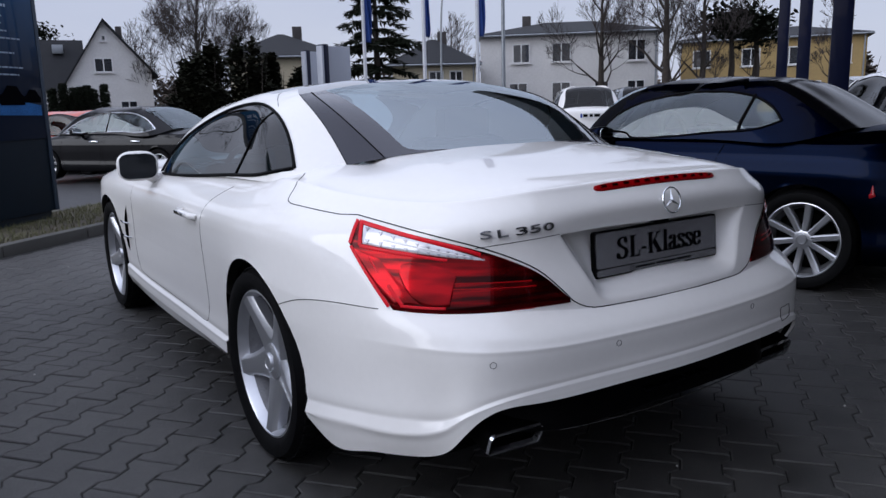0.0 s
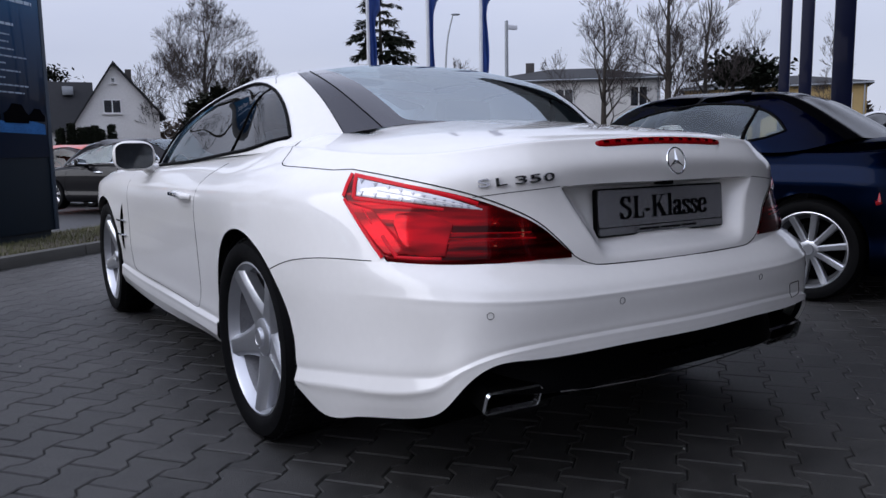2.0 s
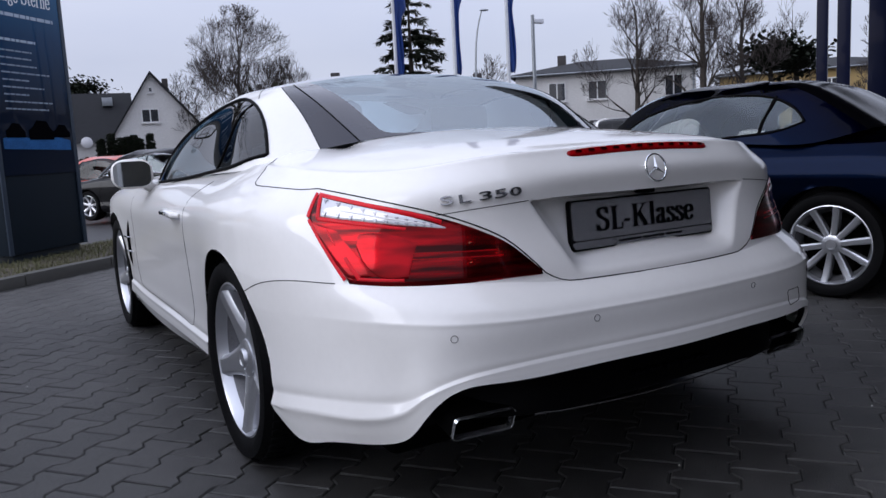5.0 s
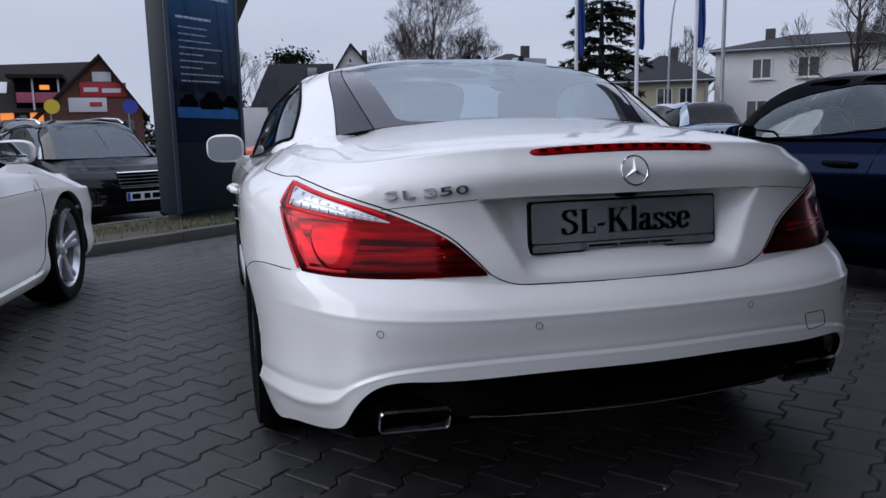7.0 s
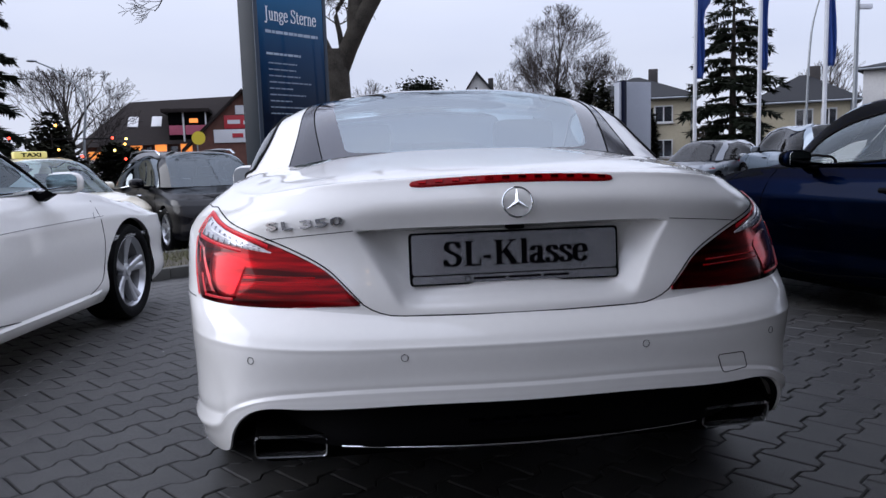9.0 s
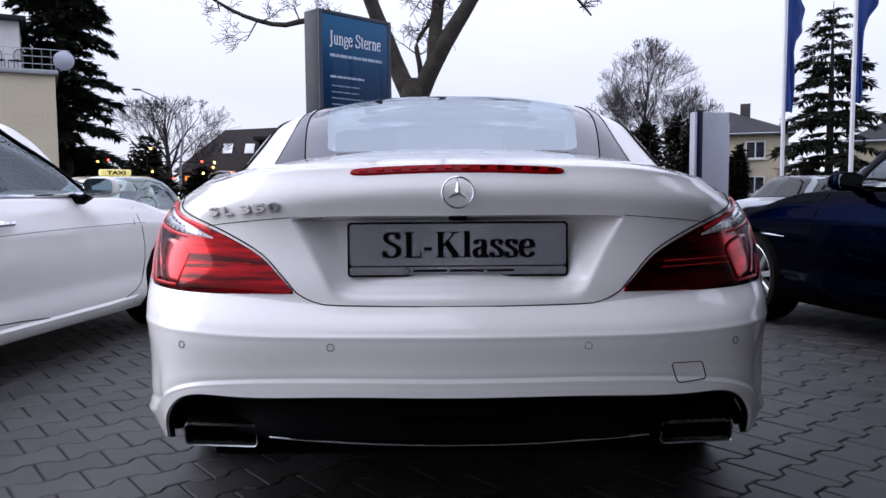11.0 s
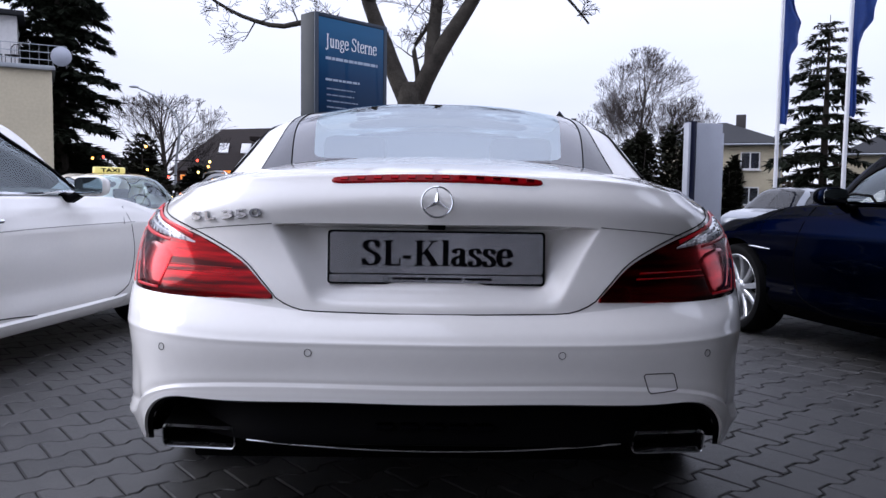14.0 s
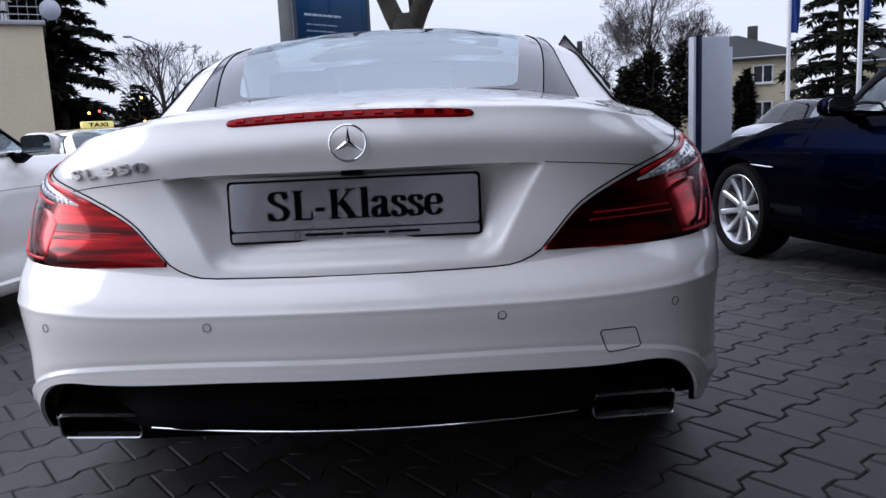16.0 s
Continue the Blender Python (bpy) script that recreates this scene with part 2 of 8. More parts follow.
def lathe(bm, profile, n=48, axis="x", angle=2 * math.pi):
    """Turns a profile of (radius, along) round an axis."""
    rings = []
    full = abs(angle - 2 * math.pi) < 1e-6
    for k in range(n if full else n + 1):
        a = angle * k / n
        c, s = math.cos(a), math.sin(a)
        ring = []
        for r, h in profile:
            p = {"x": (h, r * c, r * s), "y": (r * c, h, r * s), "z": (r * c, r * s, h)}[axis]
            ring.append(bm.verts.new(p))
        rings.append(ring)
    for k in range(len(rings) if full else len(rings) - 1):
        a, b = rings[k], rings[(k + 1) % len(rings)]
        for j in range(len(profile) - 1):
            bm.faces.new((a[j], b[j], b[j + 1], a[j + 1]))
    bmesh.ops.remove_doubles(bm, verts=bm.verts, dist=1e-5)
    return bm


def box(bm, x0, x1, y0, y1, z0, z1, bevel=0.0, m=None):
    """A block with eased edges."""
    vs = [bm.verts.new((x, y, z)) for x in (x0, x1) for y in (y0, y1) for z in (z0, z1)]
    fs = [bm.faces.new([vs[i] for i in f]) for f in ((0, 1, 3, 2), (4, 6, 7, 5), (0, 4, 5, 1), (2, 3, 7, 6), (0, 2, 6, 4), (1, 5, 7, 3))]
    if bevel:
        es = list({e for f in fs for e in f.edges})
        got = bmesh.ops.bevel(bm, geom=es, offset=bevel, segments=2, affect="EDGES", profile=0.6)
        vs = list({v for f in got["faces"] for v in f.verts} | {v for v in vs if v.is_valid})
    if m is not None:
        bmesh.ops.transform(bm, matrix=m, verts=vs)
    return bm


def plate(bm, outline, depth, bevel=0.0):
    """A flat shape, outline in x and z, standing at y 0 and depth thick towards +y."""
    a = [bm.verts.new((x, 0, z)) for x, z in outline]
    b = [bm.verts.new((x, depth, z)) for x, z in outline]
    n = len(a)
    bm.faces.new(a)
    bm.faces.new(b[::-1])
    for i in range(n):
        bm.faces.new((a[i], b[i], b[(i + 1) % n], a[(i + 1) % n]))
    bmesh.ops.recalc_face_normals(bm, faces=bm.faces)
    return bm


def rounded(x0, x1, z0, z1, r, n=5):
    """Outline of a rectangle with round corners."""
    out = []
    for cx, cz, a0 in ((x1 - r, z1 - r, 0), (x0 + r, z1 - r, 90), (x0 + r, z0 + r, 180), (x1 - r, z0 + r, 270)):
        for k in range(n + 1):
            a = radians(a0 + 90 * k / n)
            out.append((cx + r * math.cos(a), cz + r * math.sin(a)))
    return out


def lettering(text, height, depth, width=None, bevel=0.0, swell=0.012):
    """Solid letters standing in the x-z plane, facing -y, centred."""
    cu = bpy.data.curves.new("letters", "FONT")
    cu.body, cu.size, cu.extrude, cu.bevel_depth, cu.offset = text, 1.0, 0.02, bevel, swell
    cu.resolution_u = 4
    ob = bpy.data.objects.new("letters", cu)
    scene.collection.objects.link(ob)
    bpy.context.view_layer.update()
    me = bpy.data.meshes.new_from_object(ob.evaluated_get(bpy.context.evaluated_depsgraph_get()))
    bpy.data.objects.remove(ob)
    bpy.data.curves.remove(cu)
    v = np.empty(len(me.vertices) * 3)
    me.vertices.foreach_get("co", v)
    v = v.reshape(-1, 3)
    lo, hi = v.min(axis=0), v.max(axis=0)
    s = height / (hi[1] - lo[1])
    sx = width / (hi[0] - lo[0]) if width else s
    out = np.stack([(v[:, 0] - (lo[0] + hi[0]) / 2) * sx, -(v[:, 2] - lo[2]) / (hi[2] - lo[2]) * depth, (v[:, 1] - (lo[1] + hi[1]) / 2) * s], axis=1)
    me.vertices.foreach_set("co", out.ravel())
    me.update()
    return me


# roman letters drawn with a broad pen: (thick, points) strokes and (x0, x1, z) serifs, cap height 1
ROMAN = {
    "S": (0.74, [(1, [(0.61, 0.76), (0.54, 0.92), (0.37, 0.975), (0.19, 0.90), (0.16, 0.74), (0.27, 0.60), (0.44, 0.50), (0.59, 0.36), (0.58, 0.15), (0.40, 0.03), (0.20, 0.06), (0.08, 0.24)])], [], [(0.62, 0.70, 1.0), (0.065, 0.0, 0.30)]),
    "L": (0.73, [(1, [(0.24, 0.0), (0.24, 1.0)]), (0, [(0.24, 0.022), (0.64, 0.022)])], [(0.06, 0.43, 0.98), (0.06, 0.4, 0.02)], [(0.66, 0.0, 0.28)]),
    "-": (0.40, [(2, [(0.05, 0.34), (0.33, 0.34)])], [], []),
    "K": (1.00, [(1, [(0.24, 0.0), (0.24, 1.0)]), (0, [(0.30, 0.40), (0.74, 0.97)]), (1.25, [(0.45, 0.60), (0.82, 0.02)])], [(0.06, 0.43, 0.98), (0.06, 0.43, 0.02), (0.58, 0.90, 0.98), (0.60, 1.0, 0.02)], []),
    "l": (0.38, [(1, [(0.19, 0.0), (0.19, 1.03)])], [(0.04, 0.35, 0.02), (0.04, 0.2, 1.015)], []),
    "a": (0.62, [(1, [(0.12, 0.52), (0.16, 0.63), (0.28, 0.68), (0.40, 0.62), (0.42, 0.50), (0.42, 0.12), (0.47, 0.02), (0.58, 0.08)]), (1, [(0.42, 0.42), (0.26, 0.36), (0.12, 0.26), (0.11, 0.11), (0.20, 0.02), (0.32, 0.06), (0.42, 0.16)])], [], []),
    "s": (0.52, [(1, [(0.41, 0.52), (0.36, 0.64), (0.25, 0.675), (0.13, 0.62), (0.12, 0.50), (0.22, 0.40), (0.34, 0.31), (0.41, 0.20), (0.37, 0.06), (0.25, 0.015), (0.13, 0.04), (0.07, 0.19)])], [], [(0.425, 0.48, 0.69), (0.06, 0.0, 0.22)]),
    "e": (0.57, [(0, [(0.10, 0.38), (0.49, 0.38)]), (1, [(0.49, 0.39), (0.47, 0.56), (0.37, 0.67), (0.26, 0.67), (0.13, 0.57), (0.09, 0.36), (0.13, 0.13), (0.27, 0.02), (0.41, 0.06), (0.51, 0.19)])], [], []),
    "J": (0.48, [(1, [(0.24, 1.0), (0.24, 0.2), (0.22, -0.08), (0.08, -0.20), (-0.02, -0.12)])], [(0.08, 0.42, 0.98)], []),
    "u": (0.64, [(1, [(0.16, 0.68), (0.16, 0.18), (0.22, 0.04), (0.34, 0.03), (0.44, 0.14)]), (1, [(0.46, 0.68), (0.46, 0.0)])], [(0.02, 0.18, 0.665), (0.34, 0.47, 0.665), (0.44, 0.60, 0.02)], []),
    "n": (0.66, [(1, [(0.16, 0.0), (0.16, 0.68)]), (1, [(0.18, 0.52), (0.28, 0.65), (0.40, 0.65), (0.47, 0.52), (0.47, 0.0)])], [(0.02, 0.30, 0.02), (0.34, 0.61, 0.02), (0.03, 0.18, 0.665)], []),
    "g": (0.58, [(1, [(0.28, 0.66), (0.12, 0.58), (0.10, 0.42), (0.22, 0.29), (0.36, 0.33), (0.44, 0.48), (0.38, 0.62), (0.28, 0.66)]), (1, [(0.18, 0.30), (0.12, 0.18), (0.30, 0.09), (0.46, 0.03), (0.48, -0.12), (0.30, -0.22), (0.12, -0.18), (0.08, -0.06), (0.18, 0.05)]), (0, [(0.40, 0.60), (0.54, 0.66)])], [], []),
    "t": (0.42, [(1, [(0.18, 0.88), (0.18, 0.16), (0.24, 0.03), (0.36, 0.07)]), (0, [(0.02, 0.65), (0.36, 0.65)])], [], []),
    "r": (0.50, [(1, [(0.16, 0.0), (0.16, 0.68)]), (1, [(0.18, 0.48), (0.28, 0.64), (0.38, 0.67), (0.45, 0.58)])], [(0.02, 0.34, 0.02), (0.03, 0.18, 0.665)], []),
    " ": (0.34, [], [], []),
}


def roman(text, cap, width, depth, bold=0.20):
    """Printed roman letters in the x-z plane, facing -y, centred on the line, cap tall."""
    bm = bmesh.new()
    total = sum(ROMAN[c][0] for c in text)
    kx = width / total
    x0 = -width / 2
    level_ = 0

    def quad(pts, y):
        f = [bm.verts.new((x0 + a * kx, y, b * cap)) for a, b in pts]
        g = [bm.verts.new((x0 + a * kx, 0.0, b * cap)) for a, b in pts]
        bm.faces.new(f)
        for i in range(4):
            j = (i + 1) % 4
            bm.faces.new((f[i], g[i], g[j], f[j]))

    for c in text:
        adv, strokes, serifs, spurs = ROMAN[c]
        for n_, (kind, pts) in enumerate(strokes):
            p = np.array(pts, float)
            if len(pts) > 2:
                t = np.concatenate([[0], np.cumsum(np.linalg.norm(np.diff(p, axis=0), axis=1))])
                p = cubic(t, p, np.linspace(0, t[-1], 5 * len(pts)))
            d = np.gradient(p, axis=0)
            d /= np.linalg.norm(d, axis=1)[:, None]
            if kind == 0:
                w = np.full(len(p), 0.06)
            elif kind == 2:
                w = np.full(len(p), 0.125)
            else:
                w = 0.058 + (bold * max(kind, 1) - 0.058) * np.abs(d[:, 1]) ** 1.2
            n = np.stack([-d[:, 1], d[:, 0]], axis=1) * w[:, None] / 2
            for i in range(len(p) - 1):
                quad((p[i] + n[i], p[i] - n[i], p[i + 1] - n[i + 1], p[i + 1] + n[i + 1]), -depth - 0.00002 * n_)
        for a, b, z in serifs:
            quad(((a, z - 0.022), (b, z - 0.022), (b, z + 0.022), (a, z + 0.022)), -depth - 0.0001)
        for a, z, zz in spurs:
            quad(((a - 0.022, z), (a + 0.022, z), (a + 0.022, zz), (a - 0.022, zz)), -depth - 0.0001)
        x0 += adv * kx
    bmesh.ops.recalc_face_normals(bm, faces=bm.faces)
    return bm


def roman_line(text, cap, width, depth, mat, parent, place, bold=0.20):
    """A line of printed roman letters, each its own part, centred on place."""
    total = sum(ROMAN[c][0] for c in text)
    x = -width / 2
    for c in text:
        w = ROMAN[c][0] / total * width
        if c != " ":
            o = part("letter", roman(c, cap, w, depth, bold), mat, parent, "", 0)
            o.location = (place[0] + x + w / 2, place[1], place[2])
        x += w

# ---- ground: paving, kerb, verge, road ----
LOT = radians(38.8)
U, V = Vector((math.cos(LOT), math.sin(LOT), 0)), Vector((-math.sin(LOT), math.cos(LOT), 0))
LOT_TURN = math.degrees(LOT)
KERB_V, VERGE_V = 6.53, 8.00


def level(x, y):
    """Height of the ground: the road beyond the verge lies lower than the paving."""
    v = Vector((x, y, 0)).dot(V)
    if v < VERGE_V:
        return -0.012
    return -0.012 - min(0.15, (v - VERGE_V) * 0.5) - min(0.18, max(0, v - 8.0) * 0.018)


def on_lot(u, v, z=0.0):
    p = U * u + V * v
    return (p.x, p.y, z)


M_ASPHALT = material("worn_asphalt", (0.035, 0.035, 0.037), 0.6, vary=0.35, scale=1.2, bump=0.35, bump_scale=120)
M_BED = material("dark_joint_sand", (0.012, 0.0115, 0.011), 0.95, vary=0.3, scale=20)
M_PAVER = material("grey_paver", (0.046, 0.044, 0.042), 0.56, spec=0.62, vary=0.85, scale=11.0, bump=0.40, bump_scale=230, rand=0.25)
# the stains and the grain run on from stone to stone
place_node = M_PAVER.node_tree.nodes.new("ShaderNodeNewGeometry")
for link in list(M_PAVER.node_tree.links):
    if link.from_socket.name == "Object":
        M_PAVER.node_tree.links.new(place_node.outputs["Position"], link.to_socket)
M_KERB = material("kerb_concrete", (0.07, 0.068, 0.062), 0.8, vary=0.3, scale=6, bump=0.3, bump_scale=90, rand=0.3)
M_SOIL = material("damp_soil", (0.055, 0.045, 0.030), 0.95, vary=0.4, scale=5, bump=0.6, bump_scale=40)
M_GRASS = material("winter_grass", (0.075, 0.085, 0.030), 0.8, vary=0.45, scale=4, rand=0.5, dark=(0.10, 0.085, 0.045))

bm = bmesh.new()
vs = (-600, VERGE_V, VERGE_V + 0.3, 18, 700)
us = (-700, -60, -20, 0, 20, 60, 700)
rows_v = [[bm.verts.new(on_lot(u, v, level(*on_lot(u, v)[:2]))) for u in us] for v in vs]
for a, b in zip(rows_v[:-1], rows_v[1:]):
    for i in range(len(us) - 1):
        bm.faces.new((a[i], a[i + 1], b[i + 1], b[i]))
ground = tagged(part("ground", bm, M_ASPHALT, None, "", 0), "dark worn asphalt ground around the parking lot", "ground", kind="structure")

bm = bmesh.new()
box(bm, -9, 16, -9, KERB_V, -0.010, -0.006)
bed = part("pavement", bm, M_BED, None, "", 0)
bed.matrix_basis = pose(0, 0, 0, 0, 0, LOT_TURN)
tagged(bed, "grey interlocking concrete paving of a parking lot", "pavement", kind="structure")

bm = bmesh.new()
box(bm, -30, 45, KERB_V + 0.12, VERGE_V - 0.10, -0.1, 0.075, 0.01)
verge = part("verge", bm, M_SOIL, None, "", 0)
verge.matrix_basis = pose(0, 0, 0, 0, 0, LOT_TURN)
tagged(verge, "narrow verge of bare soil and short winter grass", "verge", kind="structure")


def blades(name, places, height, mat, label, seed):
    """Many thin grass blades in one mesh."""
    rnd = random.Random(seed)
    v, f = [], []
    for x, y, z in places:
        a = rnd.uniform(0, math.tau)
        h = height * rnd.uniform(0.5, 1.3)
        w = 0.004
        lean = rnd.uniform(0.1, 0.8) * h
        c, s = math.cos(a), math.sin(a)
        k = len(v)
        v += [(x - s * w, y + c * w, z), (x + s * w, y - c * w, z), (x + c * lean, y + s * lean, z + h)]
        f.append((k, k + 1, k + 2))
    me = bpy.data.meshes.new(name)
    me.from_pydata(v, [], f)
    return tagged(part(name, me, mat, None, "", 0), label, "grass", kind="stuff")


rnd = random.Random(5)
spots = []
for k in range(26000):
    u, v = rnd.uniform(-3, 12), rnd.uniform(KERB_V + 0.13, VERGE_V - 0.11)
    if noise.noise(Vector((u * 1.1, v * 2.2, 0.3))) + 0.35 * (v > KERB_V + 0.75) > rnd.uniform(-0.35, 0.25):
        spots.append(on_lot(u, v, 0.073))
blades("grass", spots, 0.05, M_GRASS, "short patchy winter grass on the verge", 6)

for name, v0, top, base, lab in (("kerb", KERB_V, 0.095, -0.05, "grey concrete kerb between paving and verge"), ("kerb", VERGE_V - 0.10, 0.085, -0.25, "grey concrete kerb between verge and road")):
    bm = bmesh.new()
    box(bm, -30, 45, 0.012, 0.108, base, top - 0.02)
    kerb = part(name, bm, M_KERB, None, "", 0)
    kerb.matrix_basis = pose(0, 0, 0, 0, 0, LOT_TURN) @ pose(0, v0, 0)
    tagged(kerb, lab, "kerb", kind="structure")
    bm = bmesh.new()
    box(bm, -0.496, 0.496, 0, 0.12, base, top, 0.012)
    stone = bpy.data.meshes.new("kerb_stone")
    bm.to_mesh(stone)
    bm.free()
    stone.shade_smooth()
    stone.set_sharp_from_angle(angle=radians(35))
    stone.materials.append(M_KERB)
    for k in range(-8, 30):
        o = new("kerb_stone", stone)
        o.parent = kerb
        o.location = (k, 0.004 * math.sin(k * 2.3), 0.003 * math.sin(k * 1.7))

# ---- wheels ----


def wheel(car, name, x, y, z, r, rim, style, side, phase=10):
    """An alloy wheel with tyre, brake disc and hub cap; side -1 faces -x."""
    w = 0.105
    bm = bmesh.new()
    face = 0.098
    lathe(bm, [(rim * 0.925, face - 0.038), (rim * 0.965, face - 0.008), (rim * 0.99, face), (rim * 1.015, face - 0.002), (rim * 1.015, face - 0.016), (rim * 0.99, face - 0.03), (rim * 0.925, face - 0.038)], 64)
    spokes = 5 if style in ("five", "split") else 10 if style == "ten" else 7
    bars = []
    for off in (-0.085, 0.085) if style == "split" else (0.0,):
        sb = bmesh.new()
        rows = []
        for t in (0.0, 0.10, 0.22, 0.42, 0.7, 0.9, 1.0):
            rr = rim * (0.12 + 0.855 * t)
            if style == "five":
                hw = 0.034 + 0.056 * (1 - t) ** 2.2 + 0.008 * t ** 4
            elif style == "split":
                hw = 0.021 + 0.006 * t
            elif style == "ten":
                hw = 0.017 + 0.004 * t
            else:
                hw = 0.023 + 0.010 * t
            hx = face - 0.044 + 0.040 * t if style == "five" else face - 0.030 + 0.022 * t - 0.012 * math.sin(math.pi * t)
            aa = off * (0.35 + 0.65 * t) * 1.5
            c, d_ = math.cos(aa), math.sin(aa)
            side_d = 0.016 if style == "five" else 0.006
            rows.append([sb.verts.new((hx - d, rr * c - u * hw * d_, rr * d_ + u * hw * c)) for u, d in ((-1.0, 0.050), (-0.98, side_d), (-0.62, 0.001), (-0.55, 0.0), (0.55, 0.0), (0.62, 0.001), (0.98, side_d), (1.0, 0.050))])
        for p, q in zip(rows[:-1], rows[1:]):
            for i in range(7):
                sb.faces.new((p[i], p[i + 1], q[i + 1], q[i]))
            sb.faces.new((p[7], p[0], q[0], q[7]))
        bmesh.ops.recalc_face_normals(sb, faces=sb.faces)
        bars.append(sb)
    lathe(bm, [(0.0, face - 0.028), (rim * 0.2, face - 0.028), (rim * 0.25, face - 0.034), (rim * 0.27, face - 0.07), (0.0, face - 0.07)], 32)
    bmesh.ops.recalc_face_normals(bm, faces=bm.faces)
    rim_ob = part("wheel", bm, M_ALLOY, car, "silver alloy wheel", 30)
    rim_ob.matrix_basis = pose(x, y, z) @ (Matrix.Identity(4) if side > 0 else pose(0, 0, 0, 0, 0, 180))
    bm = bmesh.new()
    lathe(bm, [(rim * 0.80, -0.09), (rim * 0.84, 0.02), (rim * 0.93, face - 0.036), (rim * 0.985, face - 0.032), (rim * 0.99, -0.10), (rim * 0.80, -0.09)], 64)
    part("rim_barrel", bm, M_BARREL, rim_ob, "grey inner rim", 30)
    for sb in bars:
        first = None
        for k in range(spokes):
            o = part("spoke", sb, M_ALLOY, rim_ob, "", 30) if first is None else new("spoke", first.data)
            first = first or o
            o.parent = rim_ob
            o.rotation_euler = (math.tau * k / spokes + radians(phase), 0, 0)
    bm = bmesh.new()
    lathe(bm, [(rim * 0.985, face - 0.012), (rim * 1.03, face + 0.004), (rim + (r - rim) * 0.45, face + 0.017), (rim + (r - rim) * 0.8, face + 0.012), (r - 0.012, face - 0.002), (r - 0.003, face - 0.02), (r, 0.02), (r, -0.05), (r - 0.004, -0.10), (r - 0.02, -0.125), (rim, -0.13)], 72)
    tyre = part("tyre", bm, M_RUBBER, rim_ob, "black low-profile tyre", 40)
    if style == "five":
        bm = bmesh.new()
        for k in range(60):
            turn = Matrix.Rotation(math.tau * k / 60, 4, "X")
            for x0, x1 in ((0.035, 0.088), (-0.095, -0.042)):
                box(bm, x0, x1, -0.012, 0.012, r - 0.004, r + 0.0035, 0.002, turn)
            for x0, x1 in ((-0.036, -0.006), (0.0, 0.030)):
                box(bm, x0, x1, -0.0165, 0.0165, r - 0.002, r + 0.0035, 0, turn)
        part("tread", bm, M_RUBBER, tyre, "tread blocks with cross grooves", 0)
    bm = bmesh.new()
    lathe(bm, [(rim * 0.2, 0.0), (rim * 0.72, 0.0), (rim * 0.72, -0.02), (rim * 0.2, -0.02)], 48)
    part("brake_disc", bm, M_DISC, rim_ob)
    # added disc, coloured near black for the shade between the spokes
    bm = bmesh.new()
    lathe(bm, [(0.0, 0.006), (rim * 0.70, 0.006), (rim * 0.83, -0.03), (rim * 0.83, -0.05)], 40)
    part("brake_shield", bm, M_GAP, rim_ob, "near-black disc standing for the shade behind the spokes")
    bm = bmesh.new()
    lathe(bm, [(0.0, face - 0.018), (0.022, face - 0.0185), (0.024, face - 0.0165), (0.032, face - 0.017), (0.035, face - 0.021), (0.036, face - 0.045)], 32)
    part("hub_cap", bm, M_ALLOY, rim_ob)
    bm = bmesh.new()
    lathe(bm, [(0.0, face - 0.034), (0.006, face - 0.033), (0.008, face - 0.045)], 8)
    bolt = part("wheel_bolt", bm, M_DISC, rim_ob)
    for k in range(5):
        a = 2 * math.pi * (k + 0.5) / 5 + radians(phase)
        b = bolt if k == 0 else new("wheel_bolt", bolt.data)
        b.parent = rim_ob
        b.location = (0, 0.053 * math.cos(a), 0.053 * math.sin(a))
    return rim_ob


def arch_cut(grid, centres, radius, low):
    """Which cells stay outside the wheel arches; the rim of each hole is laid on its circle."""
    g = grid
    inside = np.zeros(g.shape[:2], bool)
    for cy, cz in centres:
        dy, dz = g[..., 1] - cy, g[..., 2] - cz
        d = np.hypot(dy, dz)
        hole = ((d < radius) | ((np.abs(dy) < radius * 0.985) & (dz < 0))) & (np.abs(g[..., 0]) > low)
        inside |= hole
    keep = ~(inside[:-1, :-1] & inside[1:, :-1] & inside[:-1, 1:] & inside[1:, 1:])
    for cy, cz in centres:
        dy, dz = g[..., 1] - cy, g[..., 2] - cz
        d = np.hypot(dy, dz)
        near = inside & (np.abs(dy) < radius * 1.01) & (np.abs(g[..., 0]) > low)
        up = near & (dz >= 0)
        k = np.where(up, radius / np.maximum(d, 1e-6), 1.0)
        g[..., 1] = np.where(up, cy + dy * k, g[..., 1])
        g[..., 2] = np.where(up, cz + dz * k, g[..., 2])
        dn = near & (dz < 0)
        g[..., 1] = np.where(dn, cy + np.sign(dy) * radius, g[..., 1])
    return keep


def arch_wells(car, centres, radius, xs, mat):
    """The dark well behind each wheel arch."""
    for (cy, cz), x in zip(centres, xs):
        for s in (-1, 1):
            bm = bmesh.new()
            prof = []
            for k in range(33):
                a = math.pi * k / 32
                prof.append((cy + radius * math.cos(a), cz + radius * math.sin(a)))
            prof = [(cy + radius, 0.2)] + prof + [(cy - radius, 0.2)]
            outer = [bm.verts.new((s * (x - 0.03), yy, zz)) for yy, zz in prof]
            inner = [bm.verts.new((s * (x - 0.42), yy, zz)) for yy, zz in prof]
            for i in range(len(prof) - 1):
                bm.faces.new((outer[i], outer[i + 1], inner[i + 1], inner[i]))
            bm.faces.new(inner)
            part("wheel_well", bm, mat, car)


# ---- the white coupe ----

SIDE_Y = (1.85, 2.17, 2.6, 3.3, 4.1, 4.76, 5.25)


